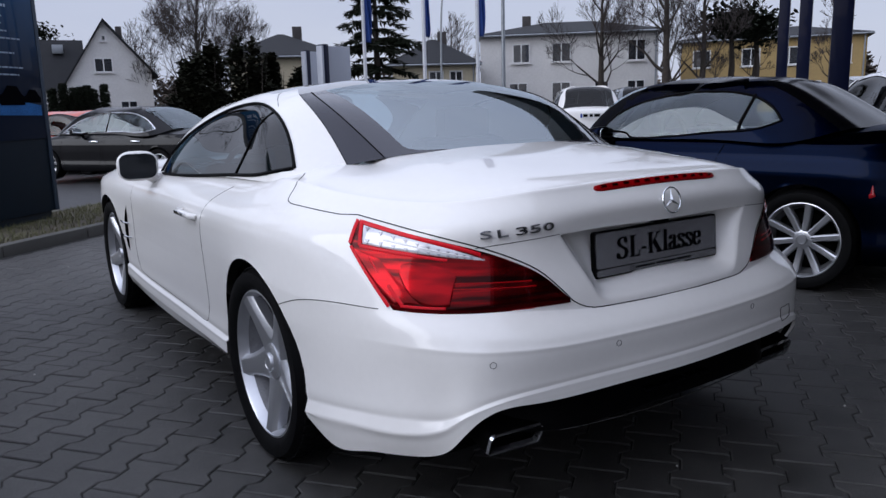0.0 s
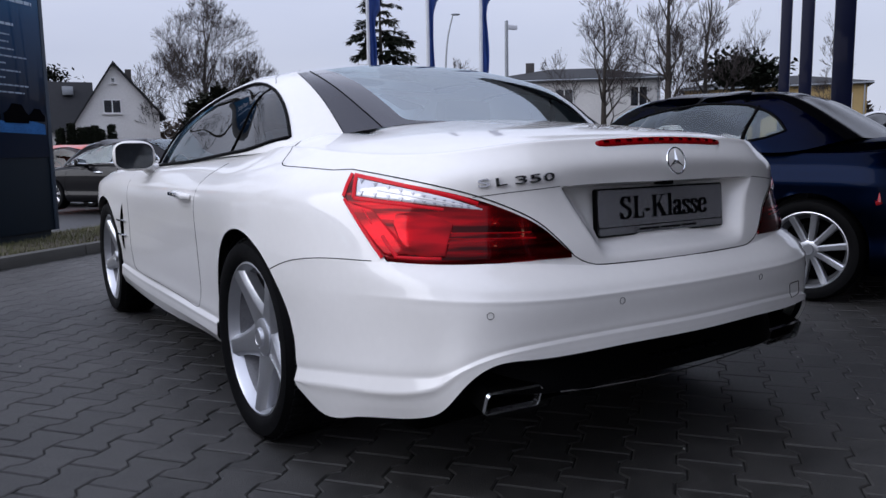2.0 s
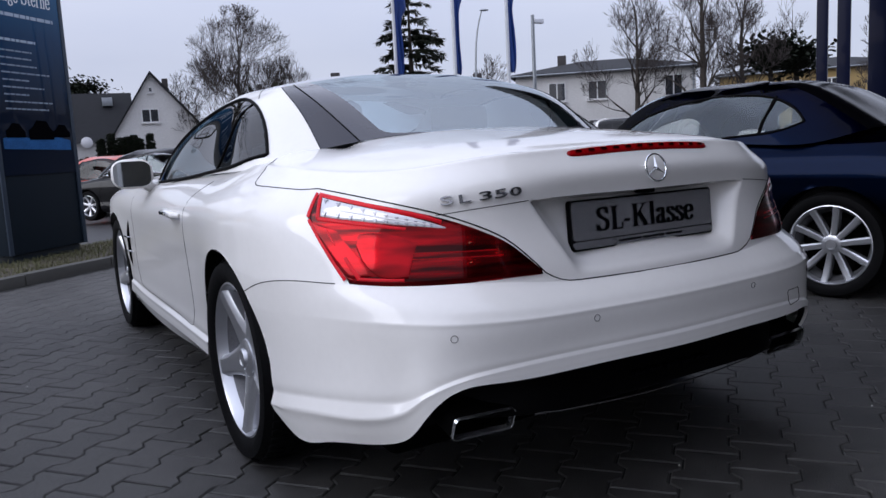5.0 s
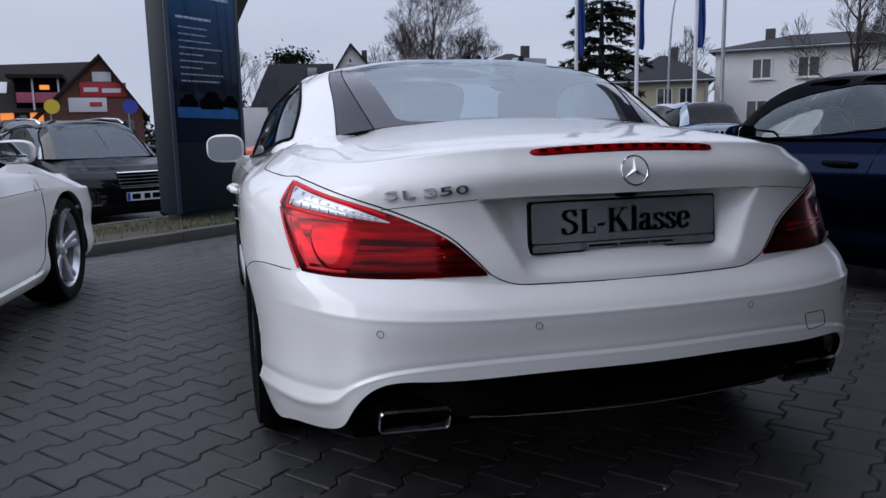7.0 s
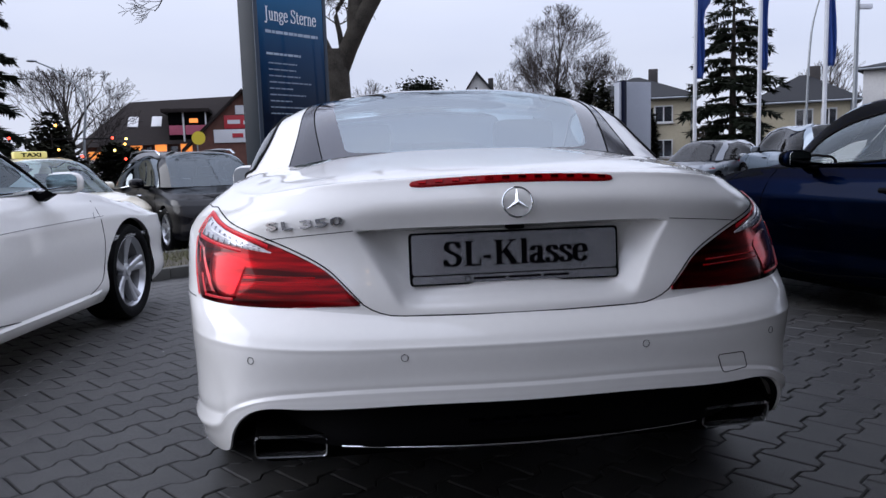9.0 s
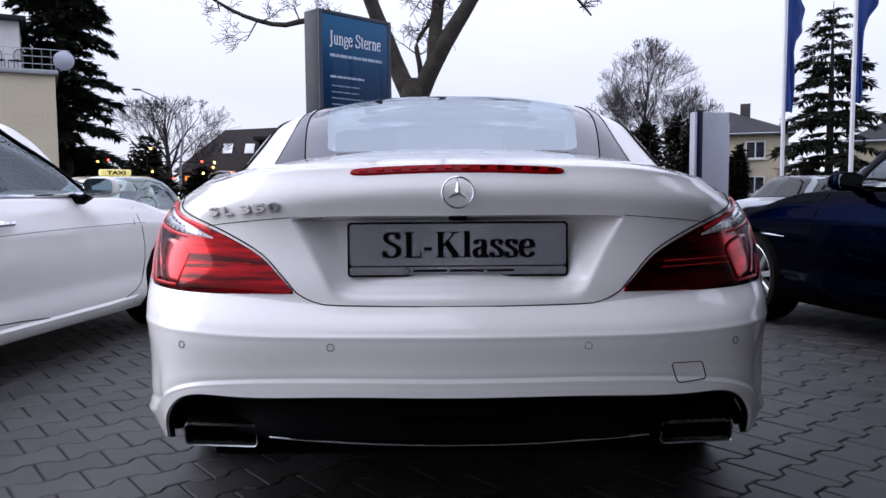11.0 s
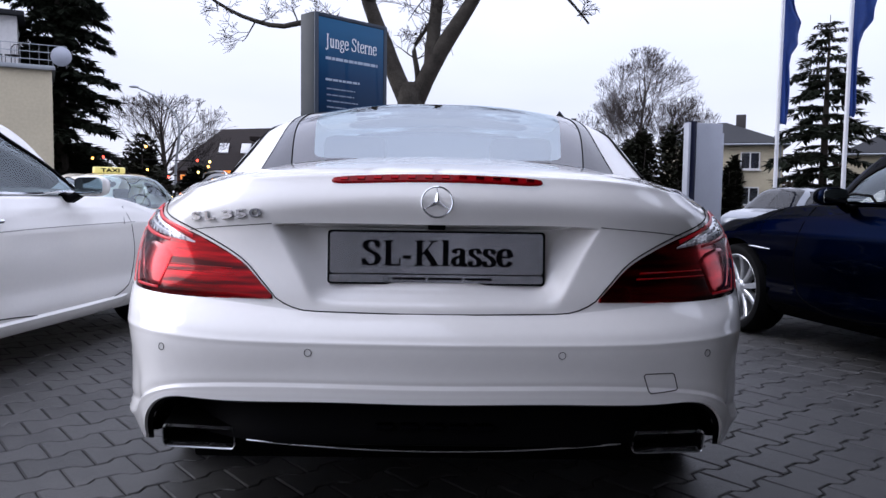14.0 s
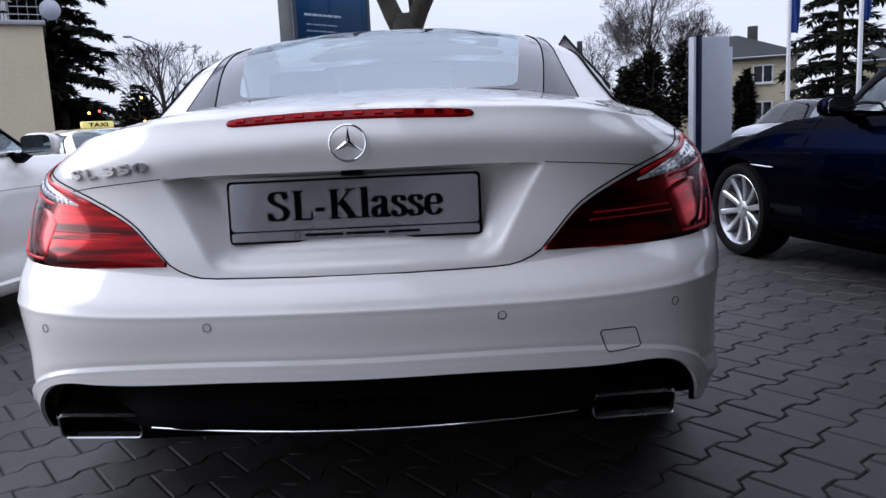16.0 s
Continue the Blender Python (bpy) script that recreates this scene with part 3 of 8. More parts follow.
def guide(rear, xs, zs, front, ys=SIDE_Y):
    return [tuple(p) for p in rear] + list(zip(xs, ys, zs)) + [tuple(p) for p in front]


def tighten(net, folds):
    """Adds guides close beside some rings, so that the skin folds tightly there."""
    out = []
    for i, row in enumerate(net):
        f = folds.get(i)
        crisp = f is not None and f < 0.1
        if f and i:
            if crisp:
                out.append(row + (net[i - 1] - row) * 0.34)
            out.append(row + (net[i - 1] - row) * f)
        out.append(row)
        if f and i < len(net) - 1:
            out.append(row + (net[i + 1] - row) * f)
            if crisp:
                out.append(row + (net[i + 1] - row) * 0.34)
    return np.array(out)


def coupe_net():
    rings = [
        guide([(0, 1.172, 0.438), (0.30, 1.187, 0.438), (0.56, 1.225, 0.437), (0.695, 1.254, 0.400), (0.745, 1.395, 0.275), (0.858, 1.62, 0.232)],
              (0.898, 0.900, 0.895, 0.90, 0.90, 0.89, 0.84), (0.216, 0.225, 0.23, 0.225, 0.23, 0.24, 0.24), [(0.60, 5.56, 0.25), (0, 5.66, 0.25)]),
        guide([(0, 1.150, 0.447), (0.30, 1.165, 0.447), (0.57, 1.207, 0.447), (0.722, 1.262, 0.426), (0.802, 1.39, 0.328), (0.874, 1.60, 0.309)],
              (0.908, 0.915, 0.915, 0.915, 0.915, 0.905, 0.855), (0.296, 0.285, 0.275, 0.27, 0.275, 0.29, 0.30), [(0.64, 5.60, 0.32), (0, 5.69, 0.32)]),
        guide([(0, 1.1535, 0.49), (0.30, 1.1685, 0.49), (0.567, 1.2095, 0.49), (0.711, 1.268, 0.473), (0.799, 1.391, 0.372), (0.870, 1.60, 0.350)],
              (0.900, 0.903, 0.902, 0.900, 0.900, 0.900, 0.86), (0.332, 0.33, 0.335, 0.33, 0.335, 0.35, 0.36), [(0.64, 5.60, 0.40), (0, 5.69, 0.40)]),
        guide([(0, 1.152, 0.54), (0.30, 1.1665, 0.54), (0.562, 1.2055, 0.54), (0.704, 1.264, 0.54), (0.798, 1.383, 0.53), (0.865, 1.587, 0.51)],
              (0.902, 0.918, 0.908, 0.903, 0.905, 0.908, 0.86), (0.49, 0.48, 0.46, 0.455, 0.46, 0.48, 0.49), [(0.64, 5.60, 0.50), (0, 5.69, 0.50)]),
        guide([(0, 1.150, 0.588), (0.30, 1.164, 0.588), (0.56, 1.203, 0.590), (0.70, 1.262, 0.595), (0.80, 1.372, 0.597), (0.866, 1.575, 0.59)],
              (0.910, 0.932, 0.918, 0.908, 0.908, 0.915, 0.86), (0.575, 0.58, 0.57, 0.56, 0.56, 0.57, 0.58), [(0.62, 5.57, 0.58), (0, 5.68, 0.58)]),
        guide([(0, 1.168, 0.614), (0.30, 1.182, 0.614), (0.56, 1.222, 0.619), (0.70, 1.288, 0.628), (0.803, 1.40, 0.637), (0.868, 1.585, 0.635)],
              (0.912, 0.936, 0.922, 0.912, 0.912, 0.918, 0.86), (0.62, 0.63, 0.62, 0.61, 0.61, 0.62, 0.63), [(0.60, 5.54, 0.64), (0, 5.65, 0.64)]),
        guide([(0, 1.215, 0.651), (0.30, 1.232, 0.652), (0.56, 1.285, 0.673), (0.70, 1.355, 0.676), (0.806, 1.455, 0.679), (0.870, 1.60, 0.675)],
              (0.914, 0.938, 0.926, 0.918, 0.916, 0.918, 0.855), (0.662, 0.68, 0.67, 0.66, 0.66, 0.67, 0.68), [(0.58, 5.50, 0.70), (0, 5.60, 0.70)]),
        guide([(0, 1.240, 0.76), (0.30, 1.258, 0.76), (0.55, 1.305, 0.76), (0.69, 1.38, 0.76), (0.800, 1.49, 0.762), (0.866, 1.64, 0.765)],
              (0.910, 0.934, 0.932, 0.928, 0.922, 0.915, 0.84), (0.765, 0.77, 0.77, 0.76, 0.755, 0.76, 0.75), [(0.55, 5.40, 0.76), (0, 5.48, 0.76)]),
        guide([(0, 1.262, 0.86), (0.30, 1.278, 0.86), (0.53, 1.312, 0.852), (0.675, 1.39, 0.848), (0.780, 1.52, 0.848), (0.848, 1.68, 0.85)],
              (0.893, 0.918, 0.918, 0.912, 0.900, 0.89, 0.80), (0.855, 0.86, 0.85, 0.84, 0.835, 0.83, 0.80), [(0.50, 5.20, 0.82), (0, 5.30, 0.83)]),
        guide([(0, 1.254, 0.925), (0.30, 1.272, 0.921), (0.53, 1.318, 0.91), (0.665, 1.40, 0.902), (0.755, 1.545, 0.898), (0.815, 1.70, 0.905)],
              (0.855, 0.875, 0.872, 0.868, 0.855, 0.83, 0.72), (0.915, 0.922, 0.905, 0.893, 0.880, 0.875, 0.84), [(0.42, 5.00, 0.86), (0, 5.10, 0.87)],
              (1.86, 2.17, 2.6, 3.3, 4.1, 4.75, 5.12)),
        guide([(0, 1.300, 0.992), (0.30, 1.318, 0.986), (0.52, 1.37, 0.972), (0.635, 1.46, 0.955), (0.705, 1.59, 0.95), (0.755, 1.74, 0.955)],
              (0.79, 0.80, 0.80, 0.80, 0.79, 0.74, 0.60), (0.965, 0.98, 0.955, 0.935, 0.915, 0.905, 0.87), [(0.36, 4.85, 0.89), (0, 4.90, 0.90)],
              (1.88, 2.18, 2.6, 3.3, 4.1, 4.72, 5.0)),
        guide([(0, 1.42, 1.012), (0.28, 1.43, 1.008), (0.46, 1.47, 0.998), (0.56, 1.55, 0.988), (0.62, 1.67, 0.985), (0.67, 1.80, 0.99)],
              (0.69, 0.70, 0.70, 0.70, 0.69, 0.62, 0.45), (1.00, 1.015, 0.97, 0.945, 0.925, 0.925, 0.89), [(0.30, 4.60, 0.915), (0, 4.62, 0.92)],
              (1.95, 2.2, 2.6, 3.3, 4.1, 4.6, 4.75)),
        guide([(0, 1.75, 1.046), (0.22, 1.76, 1.044), (0.36, 1.79, 1.038), (0.44, 1.84, 1.034), (0.50, 1.90, 1.030), (0.54, 1.98, 1.026)],
              (0.55, 0.56, 0.56, 0.56, 0.55, 0.50, 0.35), (1.02, 1.03, 0.98, 0.955, 0.935, 0.935, 0.90), [(0.20, 4.45, 0.93), (0, 4.46, 0.93)],
              (2.08, 2.3, 2.65, 3.3, 4.05, 4.4, 4.5)),
        guide([(0, 2.06, 1.073), (0.18, 2.07, 1.071), (0.30, 2.10, 1.066), (0.38, 2.15, 1.062), (0.43, 2.20, 1.058), (0.46, 2.25, 1.050)],
              (0.47, 0.48, 0.48, 0.48, 0.47, 0.42, 0.28), (1.03, 1.03, 0.98, 0.955, 0.935, 0.935, 0.90), [(0.16, 4.40, 0.93), (0, 4.41, 0.93)],
              (2.3, 2.42, 2.7, 3.3, 4.0, 4.3, 4.4)),
    ]
    rings = np.array(rings, float)
    # the rear wings swell over the wheels
    rings[1:9, 5:9, 0] += (0.010, 0.018, 0.018, 0.008)
    # three more guides round the rear corner
    full = []
    for ring in rings:
        t = np.concatenate([[0], np.cumsum(np.linalg.norm(np.diff(ring, axis=0), axis=1))])
        extra = [t[3] + (t[4] - t[3]) * 0.30, t[3] + (t[4] - t[3]) * 0.62, t[5] + (t[6] - t[5]) * 0.64]
        full.append(cubic(t, ring, np.sort(np.concatenate([t, extra]))))
    rings = np.array(full)
    # lower edge, proud step and crease of the bumper's lip, which kinks down at the corner
    step = rings[1] + (rings[2] - rings[1]) * (0.12, 0.12, 0.80)
    plan = ((0.57, 1.207), (0.705, 1.256), (0.742, 1.287), (0.770, 1.332), (0.808, 1.395), (0.886, 1.60), (0.917, 1.76), (0.927, 1.85))
    deep = ((0.56, 1.227), (0.693, 1.288), (0.724, 1.325), (0.743, 1.378), (0.768, 1.445), (0.832, 1.63), (0.862, 1.76), (0.885, 1.86))
    inset = ((0.567, 1.2105), (0.701, 1.261), (0.737, 1.292), (0.762, 1.340), (0.798, 1.398), (0.876, 1.602), (0.906, 1.76), (0.916, 1.85))
    low_plan = ((0.57, 1.207), (0.703, 1.258), (0.734, 1.293), (0.752, 1.346), (0.782, 1.414), (0.862, 1.61), (0.897, 1.76), (0.918, 1.85))
    edge = (0.442, 0.412, 0.364, 0.306, 0.276, 0.240, 0.219, 0.262)
    crease = (0.478, 0.449, 0.426, 0.400, 0.388, 0.364, 0.342, 0.329)
    drop = (0.008, 0.008, 0.010, 0.020, 0.032, 0.034, 0.034, 0.034)
    for k in range(8):
        rings[0, 2 + k] = (*deep[k], edge[k] - 0.010)
        rings[1, 2 + k] = (*low_plan[k], edge[k])
        step[2 + k] = (*plan[k], crease[k] - drop[k])
        rings[2, 2 + k] = (*inset[k], crease[k])
    rings = np.concatenate([rings[:2], step[None], rings[2:]])
    return mirrored(tighten(rings, {1: 0.09, 2: 0.15, 3: 0.07, 5: 0.08, 7: 0.12, 11: 0.07}))


def recess(grid):
    """Sinks the number plate's bay into the boot lid."""
    x, z = np.abs(grid[..., 0]), grid[..., 2]
    t = np.clip((0.864 - z) / 0.19, 0, 1)
    edge = 0.410 - 0.112 * t ** 0.9
    rear = grid[..., 1] < 1.5

    def ease(v):
        v = np.clip(v, 0, 1)
        return v * v * (3 - 2 * v)

    side = 1 - (1 - np.clip((edge - x) / 0.078, 0, 1)) ** 1.6
    top = ease((0.864 - z) / 0.006)
    low = ease((z - 0.664) / 0.045)
    return np.where(rear & (z < 0.9) & (z > 0.66), side * top * low * (0.052 + 0.012 * (1 - t)), 0.0)


coupe = thing("coupe", pose(0, 0, 0), "white hardtop coupe with red tail lights, parked on the paving", "car")
net = coupe_net()
mid_u = net.shape[1] // 2
skin, kv, ku = surface(net, 0.008, [0.007 if abs(k + 0.5 - mid_u) < 8 else 0.016 for k in range(net.shape[1] - 1)])
flat_skin = skin.copy()
skin[..., 1] += recess(skin)
from mathutils.bvhtree import BVHTree
flat_mesh = sheet(flat_skin)
SKIN_TREE = BVHTree.FromPolygons([v.co for v in flat_mesh.vertices], [tuple(p.vertices) for p in flat_mesh.polygons])
bpy.data.meshes.remove(flat_mesh)
ARCHES = ((2.25, 0.335), (4.82, 0.335))
keep = arch_cut(skin, ARCHES, 0.380, 0.6)
rows = np.arange(skin.shape[0] - 1)[:, None] + 0 * np.arange(skin.shape[1] - 1)[None]
mean_y = (skin[:-1, :-1, 1] + skin[1:, 1:, 1]) / 2
is_bumper = (rows < kv[22]) & (mean_y < 2.19)
part("body", sheet(skin, keep & ~is_bumper), M_WHITE, coupe, "white painted body with a boot lid", 40)
bumper = part("rear_bumper", sheet(skin, keep & is_bumper & (rows >= kv[1])), M_WHITE, coupe, "", 40)
part("bumper_underside", sheet(skin, keep & is_bumper & (rows < kv[1])), M_BLACK, bumper, "black plastic lower edge", 40)
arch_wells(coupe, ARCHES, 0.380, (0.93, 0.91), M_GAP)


def on_skin(p, d, lift=0.0):
    """Where the way from p along d meets the coupe's skin, lifted off it."""
    hit, normal, _, _ = SKIN_TREE.ray_cast(Vector(p), Vector(d).normalized())
    if hit is None:
        hit, normal, _, _ = SKIN_TREE.find_nearest(Vector(p))
    if normal.dot(Vector(d)) > 0:
        normal = -normal
    return hit + normal * lift, normal


def rear_at(x, z, lift=0.0):
    return on_skin((x, -1, z), (0, 1, 0), lift)


def corner_at(s, z, side, lift=0.0):
    """On the rear corner, s running outward round it."""
    d = Vector((-0.55 * side, 0.83, 0))
    e = Vector((0.83 * side, 0.55, 0))
    return on_skin(e * s - d * 3 + Vector((0, 0, z)), d, lift)


def side_at(y, z, side, lift=0.0):
    return on_skin((side * 3, y, z), (-side, 0, 0), lift)


def seam(name, pts, r=0.0028):
    return part(name, tube(bmesh.new(), pts, r, 6), M_GAP, coupe)


def fine(pts, n):
    """Points along a smooth line through a few guides."""
    p = np.array(pts, float)
    t = np.concatenate([[0], np.cumsum(np.linalg.norm(np.diff(p, axis=0), axis=1))])
    return cubic(t, p, np.linspace(0, t[-1], n))


# greenhouse
G_BASE = [(0, 1.965, 1.060), (0.28, 1.985, 1.057), (0.507, 2.05, 1.040), (0.625, 2.10, 1.020), (0.775, 2.19, 0.980), (0.815, 2.55, 0.956), (0.825, 3.2, 0.925), (0.815, 3.86, 0.893), (0.72, 4.14, 0.90), (0, 4.40, 0.93)]
G_TOP = [(0, 2.56, 1.312), (0.29, 2.57, 1.303), (0.515, 2.60, 1.273), (0.560, 2.61, 1.265), (0.640, 2.64, 1.236), (0.648, 2.80, 1.246), (0.646, 3.08, 1.241), (0.632, 3.36, 1.222), (0.57, 3.43, 1.240), (0, 3.54, 1.285)]
G_IN = [(0, 2.72, 1.326), (0.28, 2.72, 1.320), (0.46, 2.74, 1.296), (0.495, 2.76, 1.291), (0.56, 2.80, 1.277), (0.572, 2.9, 1.278), (0.565, 3.06, 1.275), (0.54, 3.27, 1.262), (0.49, 3.32, 1.266), (0, 3.42, 1.297)]
g_base, g_top, g_in = (np.array(v) for v in (G_BASE, G_TOP, G_IN))
bulge = np.array([(0, -0.02, 0.03), (0, -0.02, 0.03), (0.028, -0.02, 0.024), (0.006, -0.028, 0.012), (0.018, -0.010, 0.010), (0.020, 0, 0.006), (0.022, 0, 0.006), (0.030, 0.05, 0.006), (0.022, 0.05, 0.014), (0, 0.03, 0.02)])
g_mid = (g_base + g_top) / 2 + bulge
g_cen = g_in * np.array((0.45, 0, 0)) + np.stack([0 * g_in[:, 0], 3.1 + (g_in[:, 1] - 3.1) * 0.45, 1.327 - 0.12 * (g_in[:, 0] * 0.45) ** 2], axis=1)
g_core = g_cen * np.array((0.04, 0, 0)) + np.stack([0 * g_cen[:, 0], 3.1 + (g_cen[:, 1] - 3.1) * 0.06, 1.329 + 0 * g_cen[:, 0]], axis=1)
cabin, cv, cu = surface(mirrored(np.array([g_base, g_mid, g_top, g_in, g_cen, g_core])), 0.025, 0.025)
NC = len(G_BASE) - 1
ci = np.arange(cabin.shape[0] - 1)[:, None] + 0 * np.arange(cabin.shape[1] - 1)[None]
cj = np.arange(cabin.shape[1] - 1)[None] + 0 * np.arange(cabin.shape[0] - 1)[:, None]
shell_mesh = sheet(cabin)
SHELL_TREE = BVHTree.FromPolygons([v.co for v in shell_mesh.vertices], [tuple(q.vertices) for q in shell_mesh.polygons])
bpy.data.meshes.remove(shell_mesh)


def cols(a, b, both=True):
    """Cells between guides a and b, counted outward from the rear centre, on both sides."""
    right = (cj >= cu[NC + a]) & (cj < cu[NC + b])
    left = (cj >= cu[NC - b]) & (cj < cu[NC - a])
    return right | left if both else right


def cut_pane(me, outline, u, v):
    """Cuts a rounded opening, an outward-bent outline over the axes u and v, out of a sheet: the pane and the rest."""
    bm = bmesh.new()
    bm.from_mesh(me)
    bpy.data.meshes.remove(me)
    mark = bm.faces.layers.int.new("pane")
    for f in bm.faces:
        f[mark] = 1
    mid = np.mean(np.array(outline), axis=0)
    for p, q in zip(outline, outline[1:] + outline[:1]):
        n = np.array((q[1] - p[1], p[0] - q[0]))
        if n @ (mid - np.array(p)) > 0:
            n = -n
        co, no = [0.0] * 3, [0.0] * 3
        co[u], co[v], no[u], no[v] = p[0], p[1], n[0], n[1]
        co, no = Vector(co), Vector(no).normalized()
        faces = [f for f in bm.faces if f[mark]]
        geom = faces + list({e for f in faces for e in f.edges}) + list({w for f in faces for w in f.verts})
        bmesh.ops.bisect_plane(bm, geom=geom, dist=1e-5, plane_co=co, plane_no=no)
        for f in bm.faces:
            if f[mark] and (f.calc_center_median() - co).dot(no) > 0:
                f[mark] = 0
    rest = bm.copy()
    other = rest.faces.layers.int["pane"]
    bmesh.ops.delete(bm, geom=[f for f in bm.faces if not f[mark]], context="FACES")
    bmesh.ops.delete(rest, geom=[f for f in rest.faces if f[other]], context="FACES")
    return bm, rest


def shell_at(p, d, lift=0.0):
    hit, normal, _, _ = SHELL_TREE.ray_cast(Vector(p), Vector(d))
    if hit is None:
        hit, normal, _, _ = SHELL_TREE.find_nearest(Vector(p) + Vector(d) * 2)
    if normal.dot(Vector(d)) > 0:
        normal = -normal
    return hit + normal * lift


low = ci < cv[2]
rail = (ci >= cv[2]) & (ci < cv[3])
# side window: one arch over a nearly straight sill, as (y, z)
ARCH = [(3.83, 0.905), (3.73, 0.985), (3.58, 1.06), (3.395, 1.13), (3.25, 1.175), (3.12, 1.208), (3.0, 1.226), (2.811, 1.236), (2.70, 1.228), (2.616, 1.213), (2.501, 1.180), (2.411, 1.134), (2.309, 1.067), (2.233, 1.012)]
SILL = [(2.235, 1.004), (2.42, 0.983), (2.72, 0.9615), (3.175, 0.931)]
DIV = ((2.717, 0.961), (2.572, 1.20))
arch = [tuple(p) for p in fine(ARCH, 26)]
side_outline = arch + SILL
joint = cabin[:cv[2] + 1, cu[NC + 2]]
foot, head = joint[np.argmin(joint[:, 2])], joint[np.argmax(joint[:, 2])]
(x0, z0), (x1, z1) = (abs(foot[0]) * 0.855, foot[2] + 0.022), (abs(head[0]) * 0.90, head[2] + 0.002)
RIGHT = [(0.02, z0 - 0.004), (x0 - 0.045, z0), (x0 - 0.018, z0 + 0.005), (x0 - 0.004, z0 + 0.015), (x0, z0 + 0.032), (x1 + 0.004, z1 - 0.06), (x1, z1), (x1 - 0.03, z1 + 0.03), (0.02, z1 + 0.06)]
rear_outline = [(s * x, z) for s, half in ((1, RIGHT), (-1, RIGHT[::-1])) for x, z in half]
glass_bm, frit_bm = cut_pane(sheet(cabin, low & cols(0, 2)), rear_outline, 0, 2)
pane = part("rear_window", glass_bm, M_GLASS_REAR, coupe, "clear rear window reflecting the sky")
part("black_border", frit_bm, M_FRIT, pane, "dark printed border of the glass")
for s in (1, -1):
    right = cols(2, 3, False)
    part("quarter_trim", sheet(cabin, low & (right if s > 0 else cols(2, 3) & ~right)), M_TRIM, coupe, "dark gloss trim beside the rear window")
    right = cols(3, 8, False)
    glass_bm, frame_bm = cut_pane(sheet(cabin, low & (right if s > 0 else cols(3, 8) & ~right)), side_outline, 1, 2)
    part("roof_pillar", frame_bm, M_WHITE, coupe)
    part("side_window", glass_bm, M_GLASS_SIDE, coupe, "dark tinted side window reflecting branches")
    loop = [shell_at((s * 2, y, z), (-s, 0, 0), 0.001) for y, z in arch]
    sill = [shell_at((s * 2, y, z), (-s, 0, 0), 0.001) for y, z in fine([arch[-1]] + SILL[1:] + [arch[0]], 24)]
    part("window_seal", tube(bmesh.new(), loop, 0.0065, 6), M_BLACK, coupe)
    part("sill_strip", tube(bmesh.new(), sill, 0.0075, 6), M_BLACK, coupe)
    bar = [shell_at((s * 2, DIV[0][0] + (DIV[1][0] - DIV[0][0]) * k / 8, DIV[0][1] + (DIV[1][1] - DIV[0][1]) * k / 8), (-s, 0, 0), 0.001) for k in range(9)]
    part("window_divider", tube(bmesh.new(), bar, 0.0045, 6), M_BLACK, coupe)
    part("glass_joint", tube(bmesh.new(), cabin[:cv[2] + 1, cu[NC + s * 2]] + (0, -0.001, 0.001), 0.0019, 6), M_GAP, coupe)
    part("glass_joint", tube(bmesh.new(), cabin[:cv[2] + 1, cu[NC + s * 3]] + (0, -0.0, 0.0005), 0.0016, 6), M_GAP, coupe)
    seam("roof_seam", [Vector(p) for p in cabin[cv[2] - 2:cv[3] + 1, cu[NC + s * 4]]], 0.0013)
part("roof_frame", sheet(cabin, rail & cols(3, NC)), M_WHITE, coupe)
part("roof_glass", sheet(cabin, (ci >= cv[2]) & ~(rail & cols(3, NC))), M_ROOFGLASS, coupe, "dark glass roof panel")
part("windscreen", sheet(cabin, low & cols(8, NC)), M_GLASS, coupe)

# cabin tub, seats, wheel
bm = bmesh.new()
ring = [Vector((s * x, y, z - 0.02)) for s, pts in ((1, G_BASE), (-1, G_BASE[::-1])) for x, y, z in pts]
top = [bm.verts.new(p) for p in ring]
low_ring = [bm.verts.new((p.x * 0.92, p.y, 0.40)) for p in ring]
for i in range(len(top)):
    j = (i + 1) % len(top)
    bm.faces.new((top[i], top[j], low_ring[j], low_ring[i]))
bm.faces.new(low_ring)
bmesh.ops.remove_doubles(bm, verts=bm.verts, dist=1e-4)
part("cabin_tub", bm, M_INTERIOR, coupe)
bm = bmesh.new()
box(bm, -0.62, 0.62, 2.08, 2.5, 0.985, 1.0, 0.02)
part("parcel_shelf", bm, M_SEAT, coupe, "pale parcel shelf")
bm = bmesh.new()
box(bm, -0.74, 0.74, 3.72, 4.2, 0.8, 0.93, 0.05)
part("dashboard", bm, M_INTERIOR, coupe)
for x in (-0.37, 0.37):
    bm = bmesh.new()
    box(bm, x - 0.25, x + 0.25, 2.78, 2.93, 0.5, 1.06, 0.06)
    box(bm, x - 0.14, x + 0.14, 2.77, 2.87, 1.05, 1.20, 0.045)
    box(bm, x - 0.25, x + 0.25, 2.85, 3.4, 0.4, 0.58, 0.06)
    part("seat", bm, M_SEAT, coupe, "pale leather seat with headrest")
bm = bmesh.new()
ang = [2 * math.pi * k / 24 for k in range(24)]
tube(bm, [(-0.37 + 0.18 * math.cos(a), 3.62 + 0.06 * math.sin(a), 0.86 + 0.17 * math.sin(a)) for a in ang], 0.016, 8, True)
tube(bm, [(-0.54, 3.63, 0.86), (-0.37, 3.66, 0.84), (-0.20, 3.63, 0.86)], 0.02, 8)
part("steering_wheel", bm, M_INTERIOR, coupe)

